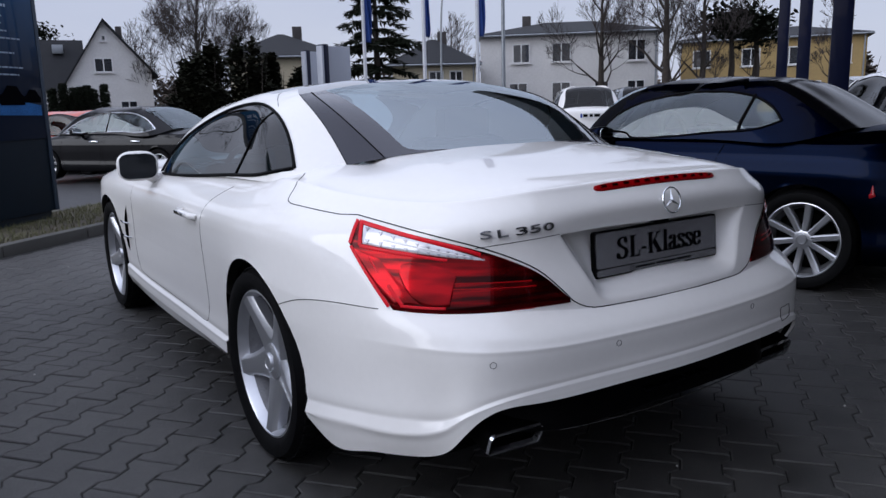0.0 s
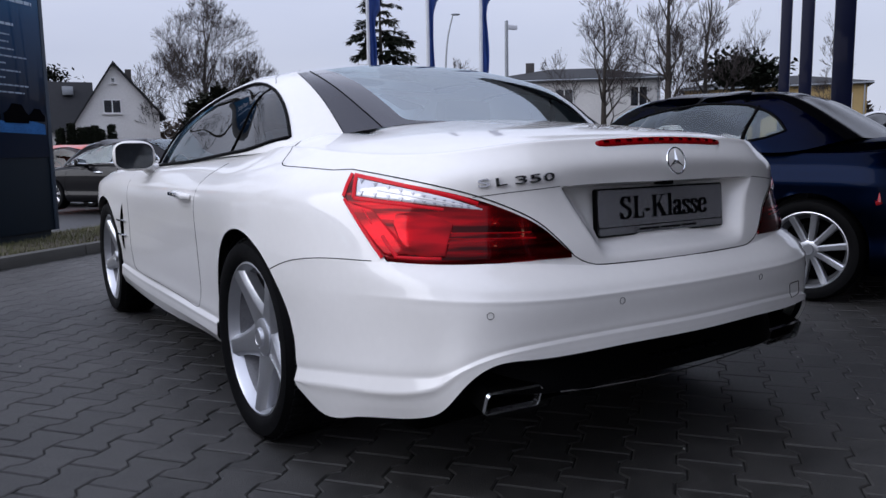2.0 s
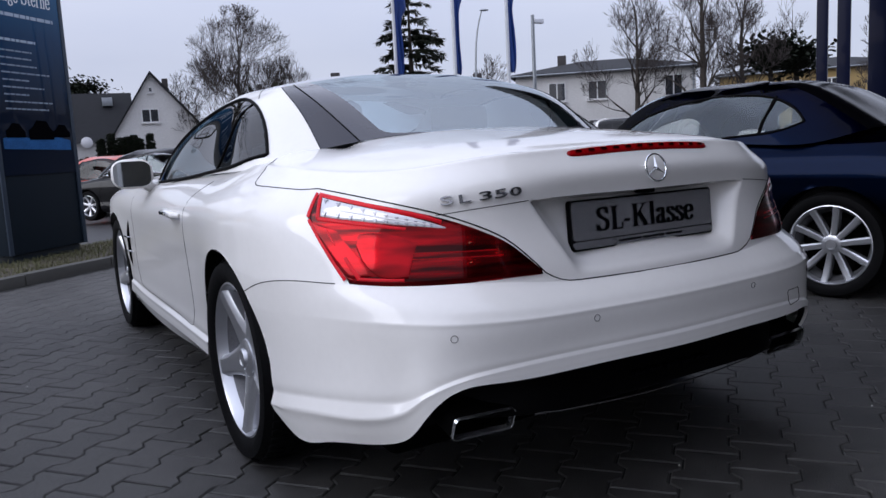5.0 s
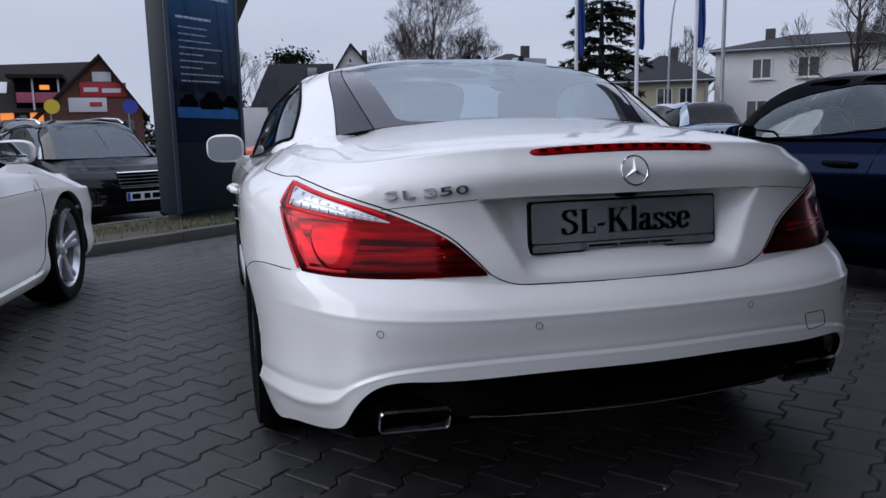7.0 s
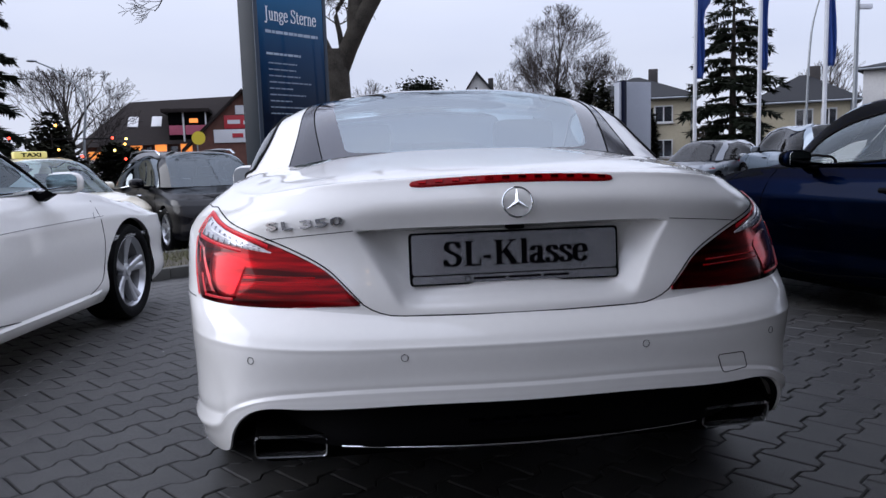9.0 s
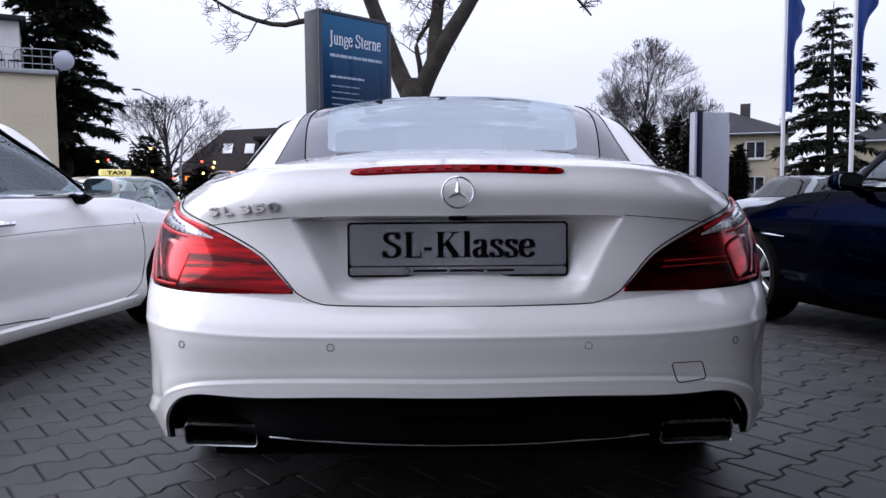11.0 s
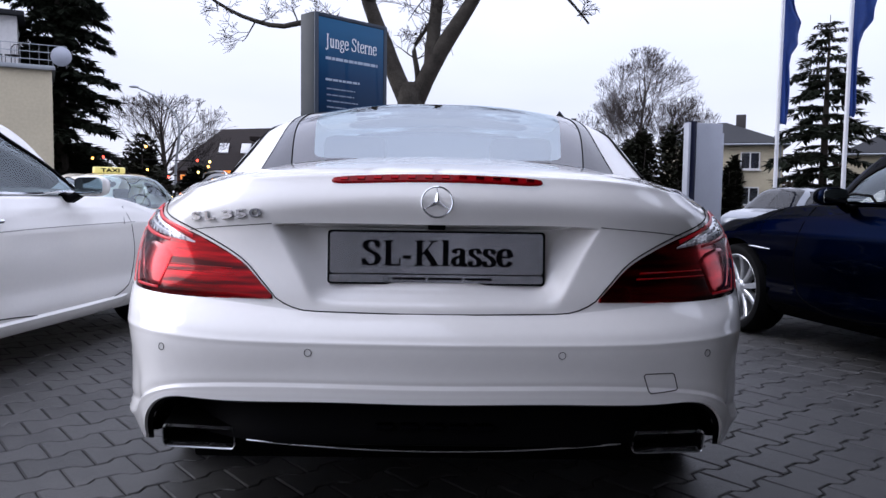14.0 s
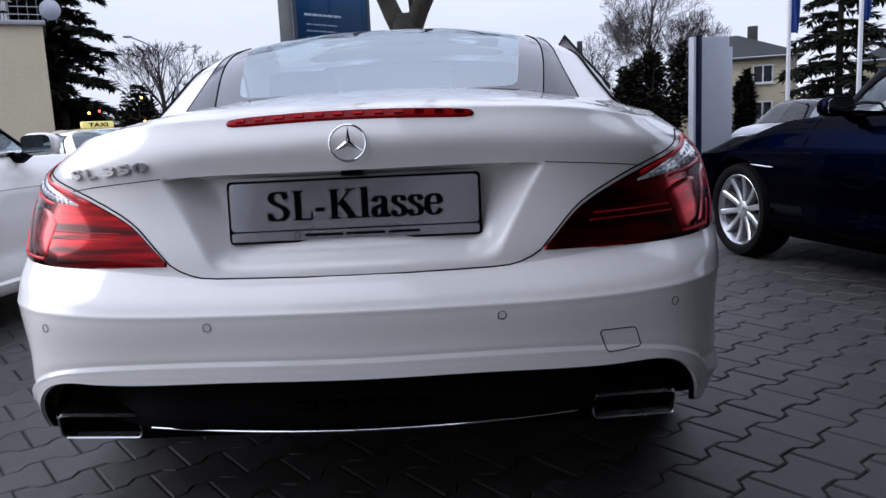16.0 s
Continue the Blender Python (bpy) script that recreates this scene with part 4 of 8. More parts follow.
for name, x, y, s in (("wheel", -0.822, 2.245, -1), ("wheel", 0.822, 2.245, 1), ("wheel", -0.795, 4.81, -1), ("wheel", 0.795, 4.81, 1)):
    wheel(coupe, name, x, y, 0.34, 0.34, 0.258, "five", s, 54)
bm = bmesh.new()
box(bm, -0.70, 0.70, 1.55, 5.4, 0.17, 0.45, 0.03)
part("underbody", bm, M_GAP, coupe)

# ---- the coupe's fittings ----
M_REDLENS = lens("red_lamp_lens", (0.10, 0.0005, 0.0015), (0.38, 0.002, 0.007), (5.0, 5.0, 22.0))
M_REDDEEP = lens("deep_red_lamp_lens", (0.030, 0.0002, 0.0005), (0.34, 0.0012, 0.005), (4.0, 4.0, 55.0))
M_REDRIM = material("red_lamp_rim", (0.62, 0.008, 0.018), 0.3, coat=0.15, vary=0.2, scale=20, spec=0.1)
M_CLEAR = material("clear_lamp_lens", (0.66, 0.66, 0.71), 0.12, coat=1.0, metal=0.2, vary=0.25, scale=40)
M_GUIDE = material("white_light_guide", (0.82, 0.82, 0.84), 0.2, coat=1.0, vary=0.04)
M_LED = material("grey_led_cell", (0.33, 0.33, 0.37), 0.2, metal=0.3, coat=1.0, vary=0.3, scale=60)
M_TIP = material("polished_exhaust_steel", (0.78, 0.79, 0.81), 0.16, metal=0.95, vary=0.08, scale=30)
M_LETTER = material("satin_chrome_letters", (0.42, 0.42, 0.44), 0.12, metal=1.0)
M_BRAKE = material("brake_strip_lens", (0.28, 0.001, 0.003), 0.3, coat=0.15, vary=0.3, scale=20, spec=0.08)
M_PLATE = material("grey_sign_plate", (0.66, 0.66, 0.70), 0.17, metal=0.80, vary=0.05)
M_INK = material("black_ink", (0.003, 0.003, 0.004), 0.8, spec=0.0)
M_MIRROR = material("mirror_glass", (0.75, 0.78, 0.8), 0.02, metal=1.0)


def coons(low, high, n, k):
    """A patch of places between two lines of (s, z), n along and k across, each line smoothed."""
    a, b = fine(low, n + 1), fine(high, n + 1)
    return [[a[i] + (b[i] - a[i]) * j / k for i in range(n + 1)] for j in range(k + 1)]


def lamp_patch(low, high, side, lift, n=48, k=14, dome=0.0, edge=0.006, kink=0.0):
    """A lens laid on the rear corner, its rim sunk into the skin."""
    grid = []
    rows_ = coons(low, high, n, k)
    for j, row in enumerate(rows_):
        out = []
        for i, (s_, z_) in enumerate(row):
            rim = i in (0, n) or j in (0, k)
            v = math.sin(math.pi * i / n) * math.sin(math.pi * j / k)
            s_ = s_ + kink * min(j / k / 0.71, (1 - j / k) / 0.29) * (i / n) ** 4
            p, _ = corner_at(s_, z_, side, -edge if rim else lift + dome * v)
            out.append(tuple(p))
        grid.append(out)
    return sheet(np.array(grid), flip=side < 0)


LAMP_LOW = [(1.022, 0.680), (1.15, 0.6745), (1.30, 0.673), (1.43, 0.674), (1.512, 0.676)]
LAMP_HIGH = [(1.024, 0.684), (1.065, 0.724), (1.11, 0.764), (1.18, 0.803), (1.263, 0.836), (1.42, 0.876), (1.52, 0.894), (1.614, 0.909)]


def lamp_line(lamp, side, pts, half, mat, lift=0.0062):
    """A narrow strip along (s, z) places behind the lens."""
    d = fine(pts, 20)
    n = np.gradient(d, axis=0)
    n = np.stack([-n[:, 1], n[:, 0]], axis=1) / np.linalg.norm(n, axis=1)[:, None]
    return part("light_bar", lamp_patch([tuple(v) for v in d - n * half], [tuple(v) for v in d + n * half], side, lift, 32, 3, 0, -lift + 0.002), mat, lamp)


bm = bmesh.new()
tri = [bm.verts.new((x, y, z)) for y in (-0.0018, 0.004) for x, z in ((-0.0060, 0.0048), (0.0060, 0.0048), (0.0024, -0.0048))]
for q in ((0, 1, 2), (3, 5, 4), (0, 3, 4, 1), (1, 4, 5, 2), (2, 5, 3, 0)):
    bm.faces.new([tri[v] for v in q])
bmesh.ops.recalc_face_normals(bm, faces=bm.faces)
LED_CELL = bpy.data.meshes.new("led")
bm.to_mesh(LED_CELL)
bm.free()
LED_CELL.materials.append(M_LED)

for side in (-1, 1):
    lamp = part("tail_light", lamp_patch(LAMP_LOW, LAMP_HIGH, side, 0.003, 64, 21, 0.002, kink=0.060), M_REDDEEP, coupe, "dark red glossy tail light", 50)
    # outer lens and its bright rim
    part("outer_lens", lamp_patch([(1.512, 0.692), (1.552, 0.734), (1.600, 0.790), (1.626, 0.832)], [(1.43, 0.700), (1.475, 0.742), (1.520, 0.784), (1.545, 0.812)], side, 0.0052, 24, 6, 0.0, -0.003), M_REDLENS, lamp, "red outer lens", 50)
    lamp_line(lamp, side, [(1.522, 0.690), (1.580, 0.767), (1.629, 0.836)], 0.0046, M_REDRIM, 0.0058)
    lamp_line(lamp, side, [(1.632, 0.842), (1.622, 0.872), (1.610, 0.901)], 0.0050, M_REDRIM, 0.0058)
    lamp_line(lamp, side, [(1.575, 0.812), (1.560, 0.790), (1.548, 0.772)], 0.0035, M_REDRIM, 0.0062)
    lamp_line(lamp, side, [(1.522, 0.746), (1.500, 0.715), (1.484, 0.696)], 0.0060, M_REDRIM, 0.0066)
    lamp_line(lamp, side, [(1.490, 0.694), (1.44, 0.692), (1.37, 0.691)], 0.0035, M_REDRIM, 0.0064)
    # round bowl of the brake lamp
    part("bowl_lens", lamp_patch([(1.36, 0.694), (1.40, 0.690), (1.44, 0.702), (1.475, 0.735), (1.492, 0.775)], [(1.335, 0.772), (1.36, 0.790), (1.40, 0.800), (1.45, 0.804), (1.486, 0.800)], side, 0.0058, 28, 12, 0.0015, -0.004), M_REDLENS, lamp, "lighter red round brake lens", 50)
    # stripes towards the inner tip
    for z0, mat, w in ((0.752, M_BRAKE, 0.0030), (0.738, M_BRAKE, 0.0026)):
        inner = 1.06 + 0.9 * max(0.0, z0 - 0.70)
        lamp_line(lamp, side, [(1.365, z0), (1.25, z0 - 0.001), (inner + 0.03, z0 - 0.003)], w, mat, 0.0054)
    # clear reversing strip framed in red
    lamp_line(lamp, side, [(1.604, 0.897), (1.53, 0.8835), (1.44, 0.867), (1.34, 0.846), (1.275, 0.826)], 0.0048, M_REDRIM, 0.0058)
    lamp_line(lamp, side, [(1.603, 0.838), (1.53, 0.8300), (1.44, 0.8205), (1.36, 0.8115)], 0.0046, M_REDRIM, 0.0058)
    lamp_line(lamp, side, [(1.602, 0.838), (1.601, 0.868), (1.598, 0.894)], 0.0050, M_REDRIM, 0.0058)
    band_low = [(1.262, 0.8085), (1.34, 0.8165), (1.44, 0.827), (1.53, 0.836), (1.595, 0.844)]
    band_high = [(1.262, 0.812), (1.34, 0.8385), (1.44, 0.861), (1.53, 0.877), (1.593, 0.889)]
    clear = part("reversing_lens", lamp_patch(band_low, band_high, side, 0.0066, 40, 8, 0.0006, -0.003), M_CLEAR, lamp, "clear reversing light strip", 50)
    ml = fine([(1.30, 0.8205), (1.40, 0.8375), (1.50, 0.8530), (1.59, 0.8655)], 30)
    part("light_guide", lamp_patch([(a, b - 0.0022 - 0.012 * (a - 1.3)) for a, b in ml[::6]], [(a, b + 0.0022 + 0.010 * (a - 1.3)) for a, b in ml[::6]], side, 0.0088, 30, 3, 0, -0.005), M_GUIDE, clear, "white light guide strip")
    for k in range(11):
        s_ = 1.300 + 0.0165 * k + 0.00115 * k * k
        t = (s_ - 1.262) / 0.331
        for row, (z0, z1) in enumerate(((0.8105, 0.8500), (0.8130, 0.8800))):
            p, nrm = corner_at(s_, z0 + (z1 - z0) * t, side, 0.0068)
            o = new("led", LED_CELL)
            o.parent = clear
            o.matrix_basis = Matrix.Translation(p) @ nrm.to_track_quat("-Y", "Z").to_matrix().to_4x4() @ Matrix.Diagonal((-side * (0.75 + 0.55 * t), 1, (0.35 + 1.15 * t) * (1.0 if row == 0 else 0.9), 1))

# third brake light under the boot's edge
grid = []
for j in range(6):
    row = []
    for i in range(61):
        u = i / 30 - 1
        x = 0.268 * u
        h = 0.0125 * max(0.0, 1 - abs(u) ** 12) ** 0.5
        zc = 0.9805 - 0.0085 * u * u
        z = zc + h * (2 * j / 5 - 1)
        rim = j in (0, 5) or i in (0, 60)
        p, _ = rear_at(x, z, -0.004 if rim else 0.005)
        row.append(tuple(p))
    grid.append(row)
brake = part("brake_light", sheet(np.array(grid)), M_BRAKE, coupe, "red high brake light strip", 50)
bm = bmesh.new()
box(bm, -0.010, 0.010, -0.002, 0.003, -0.004, 0.004, 0.001)
seg = bpy.data.meshes.new("led")
bm.to_mesh(seg)
bm.free()
seg.materials.append(M_REDDEEP)
for k in range(12):
    x = -0.231 + 0.042 * k
    p, nrm = rear_at(x, 0.9805 - 0.0085 * (x / 0.268) ** 2, 0.0065)
    o = new("led", seg)
    o.parent = brake
    o.matrix_basis = Matrix.Translation(p) @ nrm.to_track_quat("-Y", "Z").to_matrix().to_4x4()

# round emblem
p, nrm = rear_at(0, 0.921, 0.006)
turn = Matrix.Translation(p) @ nrm.to_track_quat("-Y", "Z").to_matrix().to_4x4()
bm = bmesh.new()
tube(bm, [(0.0375 * math.cos(a), 0, 0.0375 * math.sin(a)) for a in (2 * math.pi * k / 48 for k in range(48))], 0.0027, 8, True)
emblem = part("emblem", bm, M_CHROME, coupe, "chrome ring emblem with three arms")
emblem.matrix_basis = turn
for k in range(3):
    a = radians(90 + 120 * k)
    bm = bmesh.new()
    d, e = Vector((math.cos(a), 0, math.sin(a))), Vector((-math.sin(a), 0, math.cos(a)))
    tip, l, r, f = bm.verts.new(d * 0.037), bm.verts.new(e * 0.0068 - d * 0.004), bm.verts.new(-e * 0.0068 - d * 0.004), bm.verts.new((0, -0.0055, 0))
    for q in ((tip, l, f), (f, r, tip), (l, r, f), (tip, r, l)):
        bm.faces.new(q)
    bmesh.ops.recalc_face_normals(bm, faces=bm.faces)
    part("emblem_arm", bm, M_CHROME, emblem, "", 0)

# model letters on the boot lid
for ch, x, z, w in (("S", -0.612, 0.8775, 0.027), ("L", -0.572, 0.8805, 0.025), ("3", -0.524, 0.884, 0.028), ("5", -0.487, 0.8868, 0.028), ("0", -0.449, 0.890, 0.028)):
    p, nrm = rear_at(x, z, 0.0015)
    t = nrm.to_track_quat("-Y", "Z").to_matrix().to_4x4()
    o = part("letter", lettering(ch, 0.0215, 0.0070, w + 0.004, 0.006, 0.010), M_LETTER, coupe, "raised chrome letter", 20)
    o.matrix_basis = Matrix.Translation(p) @ t @ pose(0, 0, 0, 0, -7, 0)

# plate bay
holder_tilt = pose(0, 1.290, 0.7825, -4, 0, 0)
bm = bmesh.new()
plate(bm, rounded(-0.272, 0.272, -0.0675, 0.0675, 0.010), 0.014)
holder = part("plate_holder", bm, M_BLACK, coupe, "black plate holder")
holder.matrix_basis = holder_tilt
bm = bmesh.new()
plate(bm, rounded(-0.266, 0.266, -0.040, 0.0625, 0.009), 0.004)
board = part("plate_board", bm, M_PLATE, holder, "pale grey show plate")
board.location = (0, -0.004, 0)
bm = bmesh.new()
plate(bm, rounded(-0.266, 0.266, -0.0625, -0.043, 0.006), 0.004)
strip = part("holder_strip", bm, M_PLATE, holder, "pale grey strip under the plate")
strip.location = (0, -0.005, 0)
roman_line("SL-Klasse", 0.0625, 0.377, 0.0008, M_INK, holder, (0.001, -0.0052, -0.020))
for x, w in ((-0.068, 0.082), (0.022, 0.084), (0.105, 0.066)):
    bm = bmesh.new()
    box(bm, x - w / 2, x + w / 2, -0.0065, -0.004, -0.0550, -0.0497, 0.0008)
    part("print_bar", bm, M_INK, holder, "small dark printed bar")
bm = bmesh.new()
tube(bm, [(-0.125 + 0.007 * math.cos(a), -0.0052, -0.053 + 0.007 * math.sin(a)) for a in (2 * math.pi * k / 20 for k in range(20))], 0.0009, 5, True)
part("print_ring", bm, M_INK, holder)
bm = bmesh.new()
box(bm, -0.022, 0.022, 1.272, 1.31, 0.853, 0.866, 0.004)
part("boot_camera", bm, M_BLACK, coupe)

# lower rear: dark diffuser, bright line, exhausts
grid = []
for j in range(15):
    v = j / 14
    row = []
    for i in range(81):
        x = -0.775 + 1.55 * i / 80
        e = max(0.0, (abs(x) - 0.56) / 0.14)
        y0 = 1.172 + 0.05 * x * x + 0.55 * max(0, abs(x) - 0.42) ** 2 + 2.2 * max(0, abs(x) - 0.60) ** 2
        z_top = max(0.325, 0.500 - 0.105 * e ** 1.6)
        z = z_top + (0.303 - z_top) * v
        y = y0 + 0.035 + 0.035 * min(1, e * 2) + 0.02 * math.sin(math.pi * min(1, v * 1.3)) + 0.06 * math.exp(-((abs(x) - 0.60) / 0.12) ** 2) * min(1, v * 2.5) + 0.10 * max(0, v - 0.88) / 0.12
        row.append((x, y, z))
    grid.append(row)
diff = part("rear_diffuser", sheet(np.array(grid), flip=True), M_BLACK, coupe, "black plastic rear diffuser")
bm = bmesh.new()
tube(bm, [(x, 1.205 + 0.10 * x * x, 0.317 + 0.08 * x * x) for x in np.linspace(-0.46, 0.46, 25)], 0.0022, 6)
part("bright_line", bm, M_CHROME, diff, "thin chrome line along the diffuser")
for k in range(5):
    x = -0.12 + 0.06 * k
    bm = bmesh.new()
    box(bm, x - 0.022, x + 0.022, 1.195, 1.23, 0.372, 0.384, 0.004)
    part("diffuser_slot", bm, M_BLACKGLASS, diff)
for s in (-1, 1):
    m = pose(s * 0.588, 1.258, 0.3275) @ Matrix(((1, 0, -s * 0.22, 0), (0, 1, -0.68, 0), (-s * 0.10, 0, 1, 0), (0, 0, 0, 1)))
    out = rounded(-0.0905, 0.0905, -0.0255, 0.0255, 0.012, 6)
    inn = rounded(-0.0868, 0.0868, -0.0219, 0.0219, 0.009, 6)

    def ring_strip(stack):
        bm = bmesh.new()
        loops = [[bm.verts.new((x, y, z)) for x, z in o_] for o_, y in stack]
        for a, b in zip(loops[:-1], loops[1:]):
            for i in range(len(a)):
                j = (i + 1) % len(a)
                bm.faces.new((a[i], a[j], b[j], b[i]))
        bmesh.ops.recalc_face_normals(bm, faces=bm.faces)
        return bm

    lip = [(a * 0.985, b * 0.95) for a, b in out]
    tip = part("exhaust_tip", ring_strip(((out, 0.008), (lip, -0.001), (inn, 0.001), (inn, 0.02))), M_TIP, coupe, "rectangular chrome exhaust tip", 30)
    tip.matrix_basis = m
    part("exhaust_sleeve", ring_strip(((out, 0.10), (out, 0.0085), (inn, 0.021), (inn, 0.10))), M_GAP, tip, "black exhaust sleeve", 30)
    bm = bmesh.new()
    plate(bm, inn, 0.01)
    o = part("exhaust_inside", bm, M_GAP, tip)
    o.location = (0, 0.07, 0)

# parking sensors and towing flap
for x, z in ((-0.30, 0.565), (0.30, 0.565), (-0.672, 0.560), (0.672, 0.560)):
    p, nrm = rear_at(x, z, 0.0008)
    t = Matrix.Translation(p) @ nrm.to_track_quat("-Y", "Z").to_matrix().to_4x4()
    bm = bmesh.new()
    tube(bm, [(0.0085 * math.cos(a), 0, 0.0085 * math.sin(a)) for a in (2 * math.pi * k / 24 for k in range(24))], 0.0007, 5, True)
    o = part("parking_sensor", bm, M_GAP, coupe, "round parking sensor gap")
    o.matrix_basis = t
loop = []
for a, b in (((0.508, 0.516), (0.577, 0.516)), ((0.582, 0.512), (0.592, 0.478)), ((0.588, 0.473), (0.523, 0.468)), ((0.517, 0.473), (0.504, 0.511))):
    for k in range(7):
        x, z = a[0] + (b[0] - a[0]) * k / 6, a[1] + (b[1] - a[1]) * k / 6
        loop.append(rear_at(x, z, 0.0003)[0])
part("towing_flap", tube(bmesh.new(), loop, 0.0012, 5, True), M_GAP, coupe, "outline of the towing flap")

# seams
for s in (-1, 1):
    pts = [rear_at(s * x, z, -0.0005)[0] for x, z in ((0, 0.651), (0.10, 0.651), (0.20, 0.652), (0.29, 0.653), (0.325, 0.655), (0.350, 0.661), (0.372, 0.670), (0.393, 0.683))]
    pts += [corner_at(a, b + 0.004, s, 0.0005)[0] for a, b in fine(LAMP_HIGH, 26)[1:]]
    pts += [side_at(y, z, s, -0.0003)[0] for y, z in fine([(1.76, 0.911), (1.86, 0.916), (1.98, 0.920), (2.04, 0.924), (2.068, 0.934), (2.085, 0.952), (2.11, 0.972), (2.17, 0.998)], 24)]
    seam("boot_seam", pts, 0.0018)
    pts = [side_at(y, z, s, 0.0)[0] for y, z in fine([(1.52, 0.681), (1.65, 0.678), (1.80, 0.663), (1.90, 0.642), (1.99, 0.612)], 16)]
    seam("bumper_seam", pts, 0.0014)
    pts = [side_at(y, z, s, 0.0)[0] for y, z in fine([(2.64, 0.925), (2.738, 0.865), (2.797, 0.797), (2.845, 0.68), (2.868, 0.50), (2.884, 0.391), (2.91, 0.345), (2.965, 0.332), (3.08, 0.334), (3.245, 0.338), (3.5, 0.341), (3.773, 0.343), (3.95, 0.344), (4.06, 0.35), (4.13, 0.37), (4.165, 0.45), (4.13, 0.65), (4.08, 0.86)], 70)]
    seam("door_seam", pts, 0.0013)
    # dark line drawn along the lid's crease to stand for its shade
    pts = [rear_at(s * x, z, 0.0)[0] for x, z in fine([(0.636, 0.842), (0.56, 0.851), (0.48, 0.858), (0.41, 0.8635)], 24)]
    seam("boot_crease", pts, 0.0010)
    # door handle in its bowl
    c, nrm = side_at(2.955, 0.80, s, 0.0)
    bm = bmesh.new()
    tube(bm, [(c.x + s * 0.004, 2.855, 0.792), (c.x + s * 0.026, 2.88, 0.797), (c.x + s * 0.032, 2.955, 0.801), (c.x + s * 0.028, 3.03, 0.803), (c.x + s * 0.004, 3.06, 0.802)], [0.010, 0.014, 0.015, 0.014, 0.010], 10)
    hd = part("door_handle", bm, M_WHITE, coupe)
    bm = bmesh.new()
    box(bm, -0.003, 0.003, -0.06, 0.06, -0.007, 0.007, 0.002, pose(c.x + s * 0.047, 2.955, 0.803))
    part("handle_strip", bm, M_CHROME, hd, "chrome strip")
    # wing vent with two bright fins
    pts = [side_at(4.27 + 0.13 * t - 0.05 * t * t, 0.70 - 0.27 * t, s, -0.004)[0] for t in np.linspace(0, 1, 9)]
    vent = part("wing_vent", tube(bmesh.new(), pts, [0.004, 0.012, 0.016, 0.018, 0.018, 0.017, 0.015, 0.012, 0.004], 8), M_GAP, coupe, "dark wing vent slot")
    for z in (0.60, 0.52):
        a, b = side_at(4.22, z + 0.004, s, 0.004)[0], side_at(4.42, z, s, 0.010)[0]
        part("vent_fin", tube(bmesh.new(), [a, (a + b) / 2 + Vector((s * 0.012, 0, 0)), b], [0.003, 0.006, 0.005], 6), M_CHROME, vent, "bright vent fin")
    # door mirror
    bm = bmesh.new()
    bmesh.ops.create_uvsphere(bm, u_segments=28, v_segments=18, radius=1.0)
    for v in bm.verts:
        x, y, z = v.co
        v.co = (math.copysign(abs(x) ** 0.7, x) * 0.095, y * (0.10 if y > 0 else 0.025), math.copysign(abs(z) ** 0.75, z) * 0.072)
    shell = part("door_mirror", bm, M_WHITE, coupe, "white door mirror")
    shell.matrix_basis = pose(s * 0.965, 3.66, 0.957, 0, 0, s * 8)
    bm = bmesh.new()
    plate(bm, [(a * 0.083, b * 0.060) for a, b in rounded(-1, 1, -1, 1, 0.55, 6)], 0.004)
    o = part("mirror_glass", bm, M_MIRROR, shell, "mirror glass")
    o.location = (0, -0.0285, 0)
    part("mirror_foot", tube(bmesh.new(), [(s * 0.91, 3.70, 0.91), (s * 0.87, 3.73, 0.885), (s * 0.80, 3.76, 0.89)], [0.03, 0.03, 0.028], 10), M_WHITE, shell).matrix_parent_inverse = shell.matrix_basis.inverted()

# ---- other cars ----
M_HEADLAMP = material("headlamp_glass", (0.55, 0.57, 0.6), 0.06, metal=0.5, coat=1.0, vary=0.4, scale=14)
M_TAILRED = material("red_tail_lens", (0.35, 0.006, 0.010), 0.12, coat=1.0, vary=0.2, scale=9)
M_NUMBER = material("white_plate", (0.70, 0.70, 0.70), 0.4, vary=0.05)
M_EU = material("blue_plate_end", (0.01, 0.05, 0.35), 0.4)
M_GLASS_MID = glass("reflecting_car_glass", (0.12, 0.14, 0.15), 1.8, (0.85, 0.94, 1.0))
M_GLASS_DARK = glass("dark_car_glass", (0.12, 0.135, 0.14), 1.38)


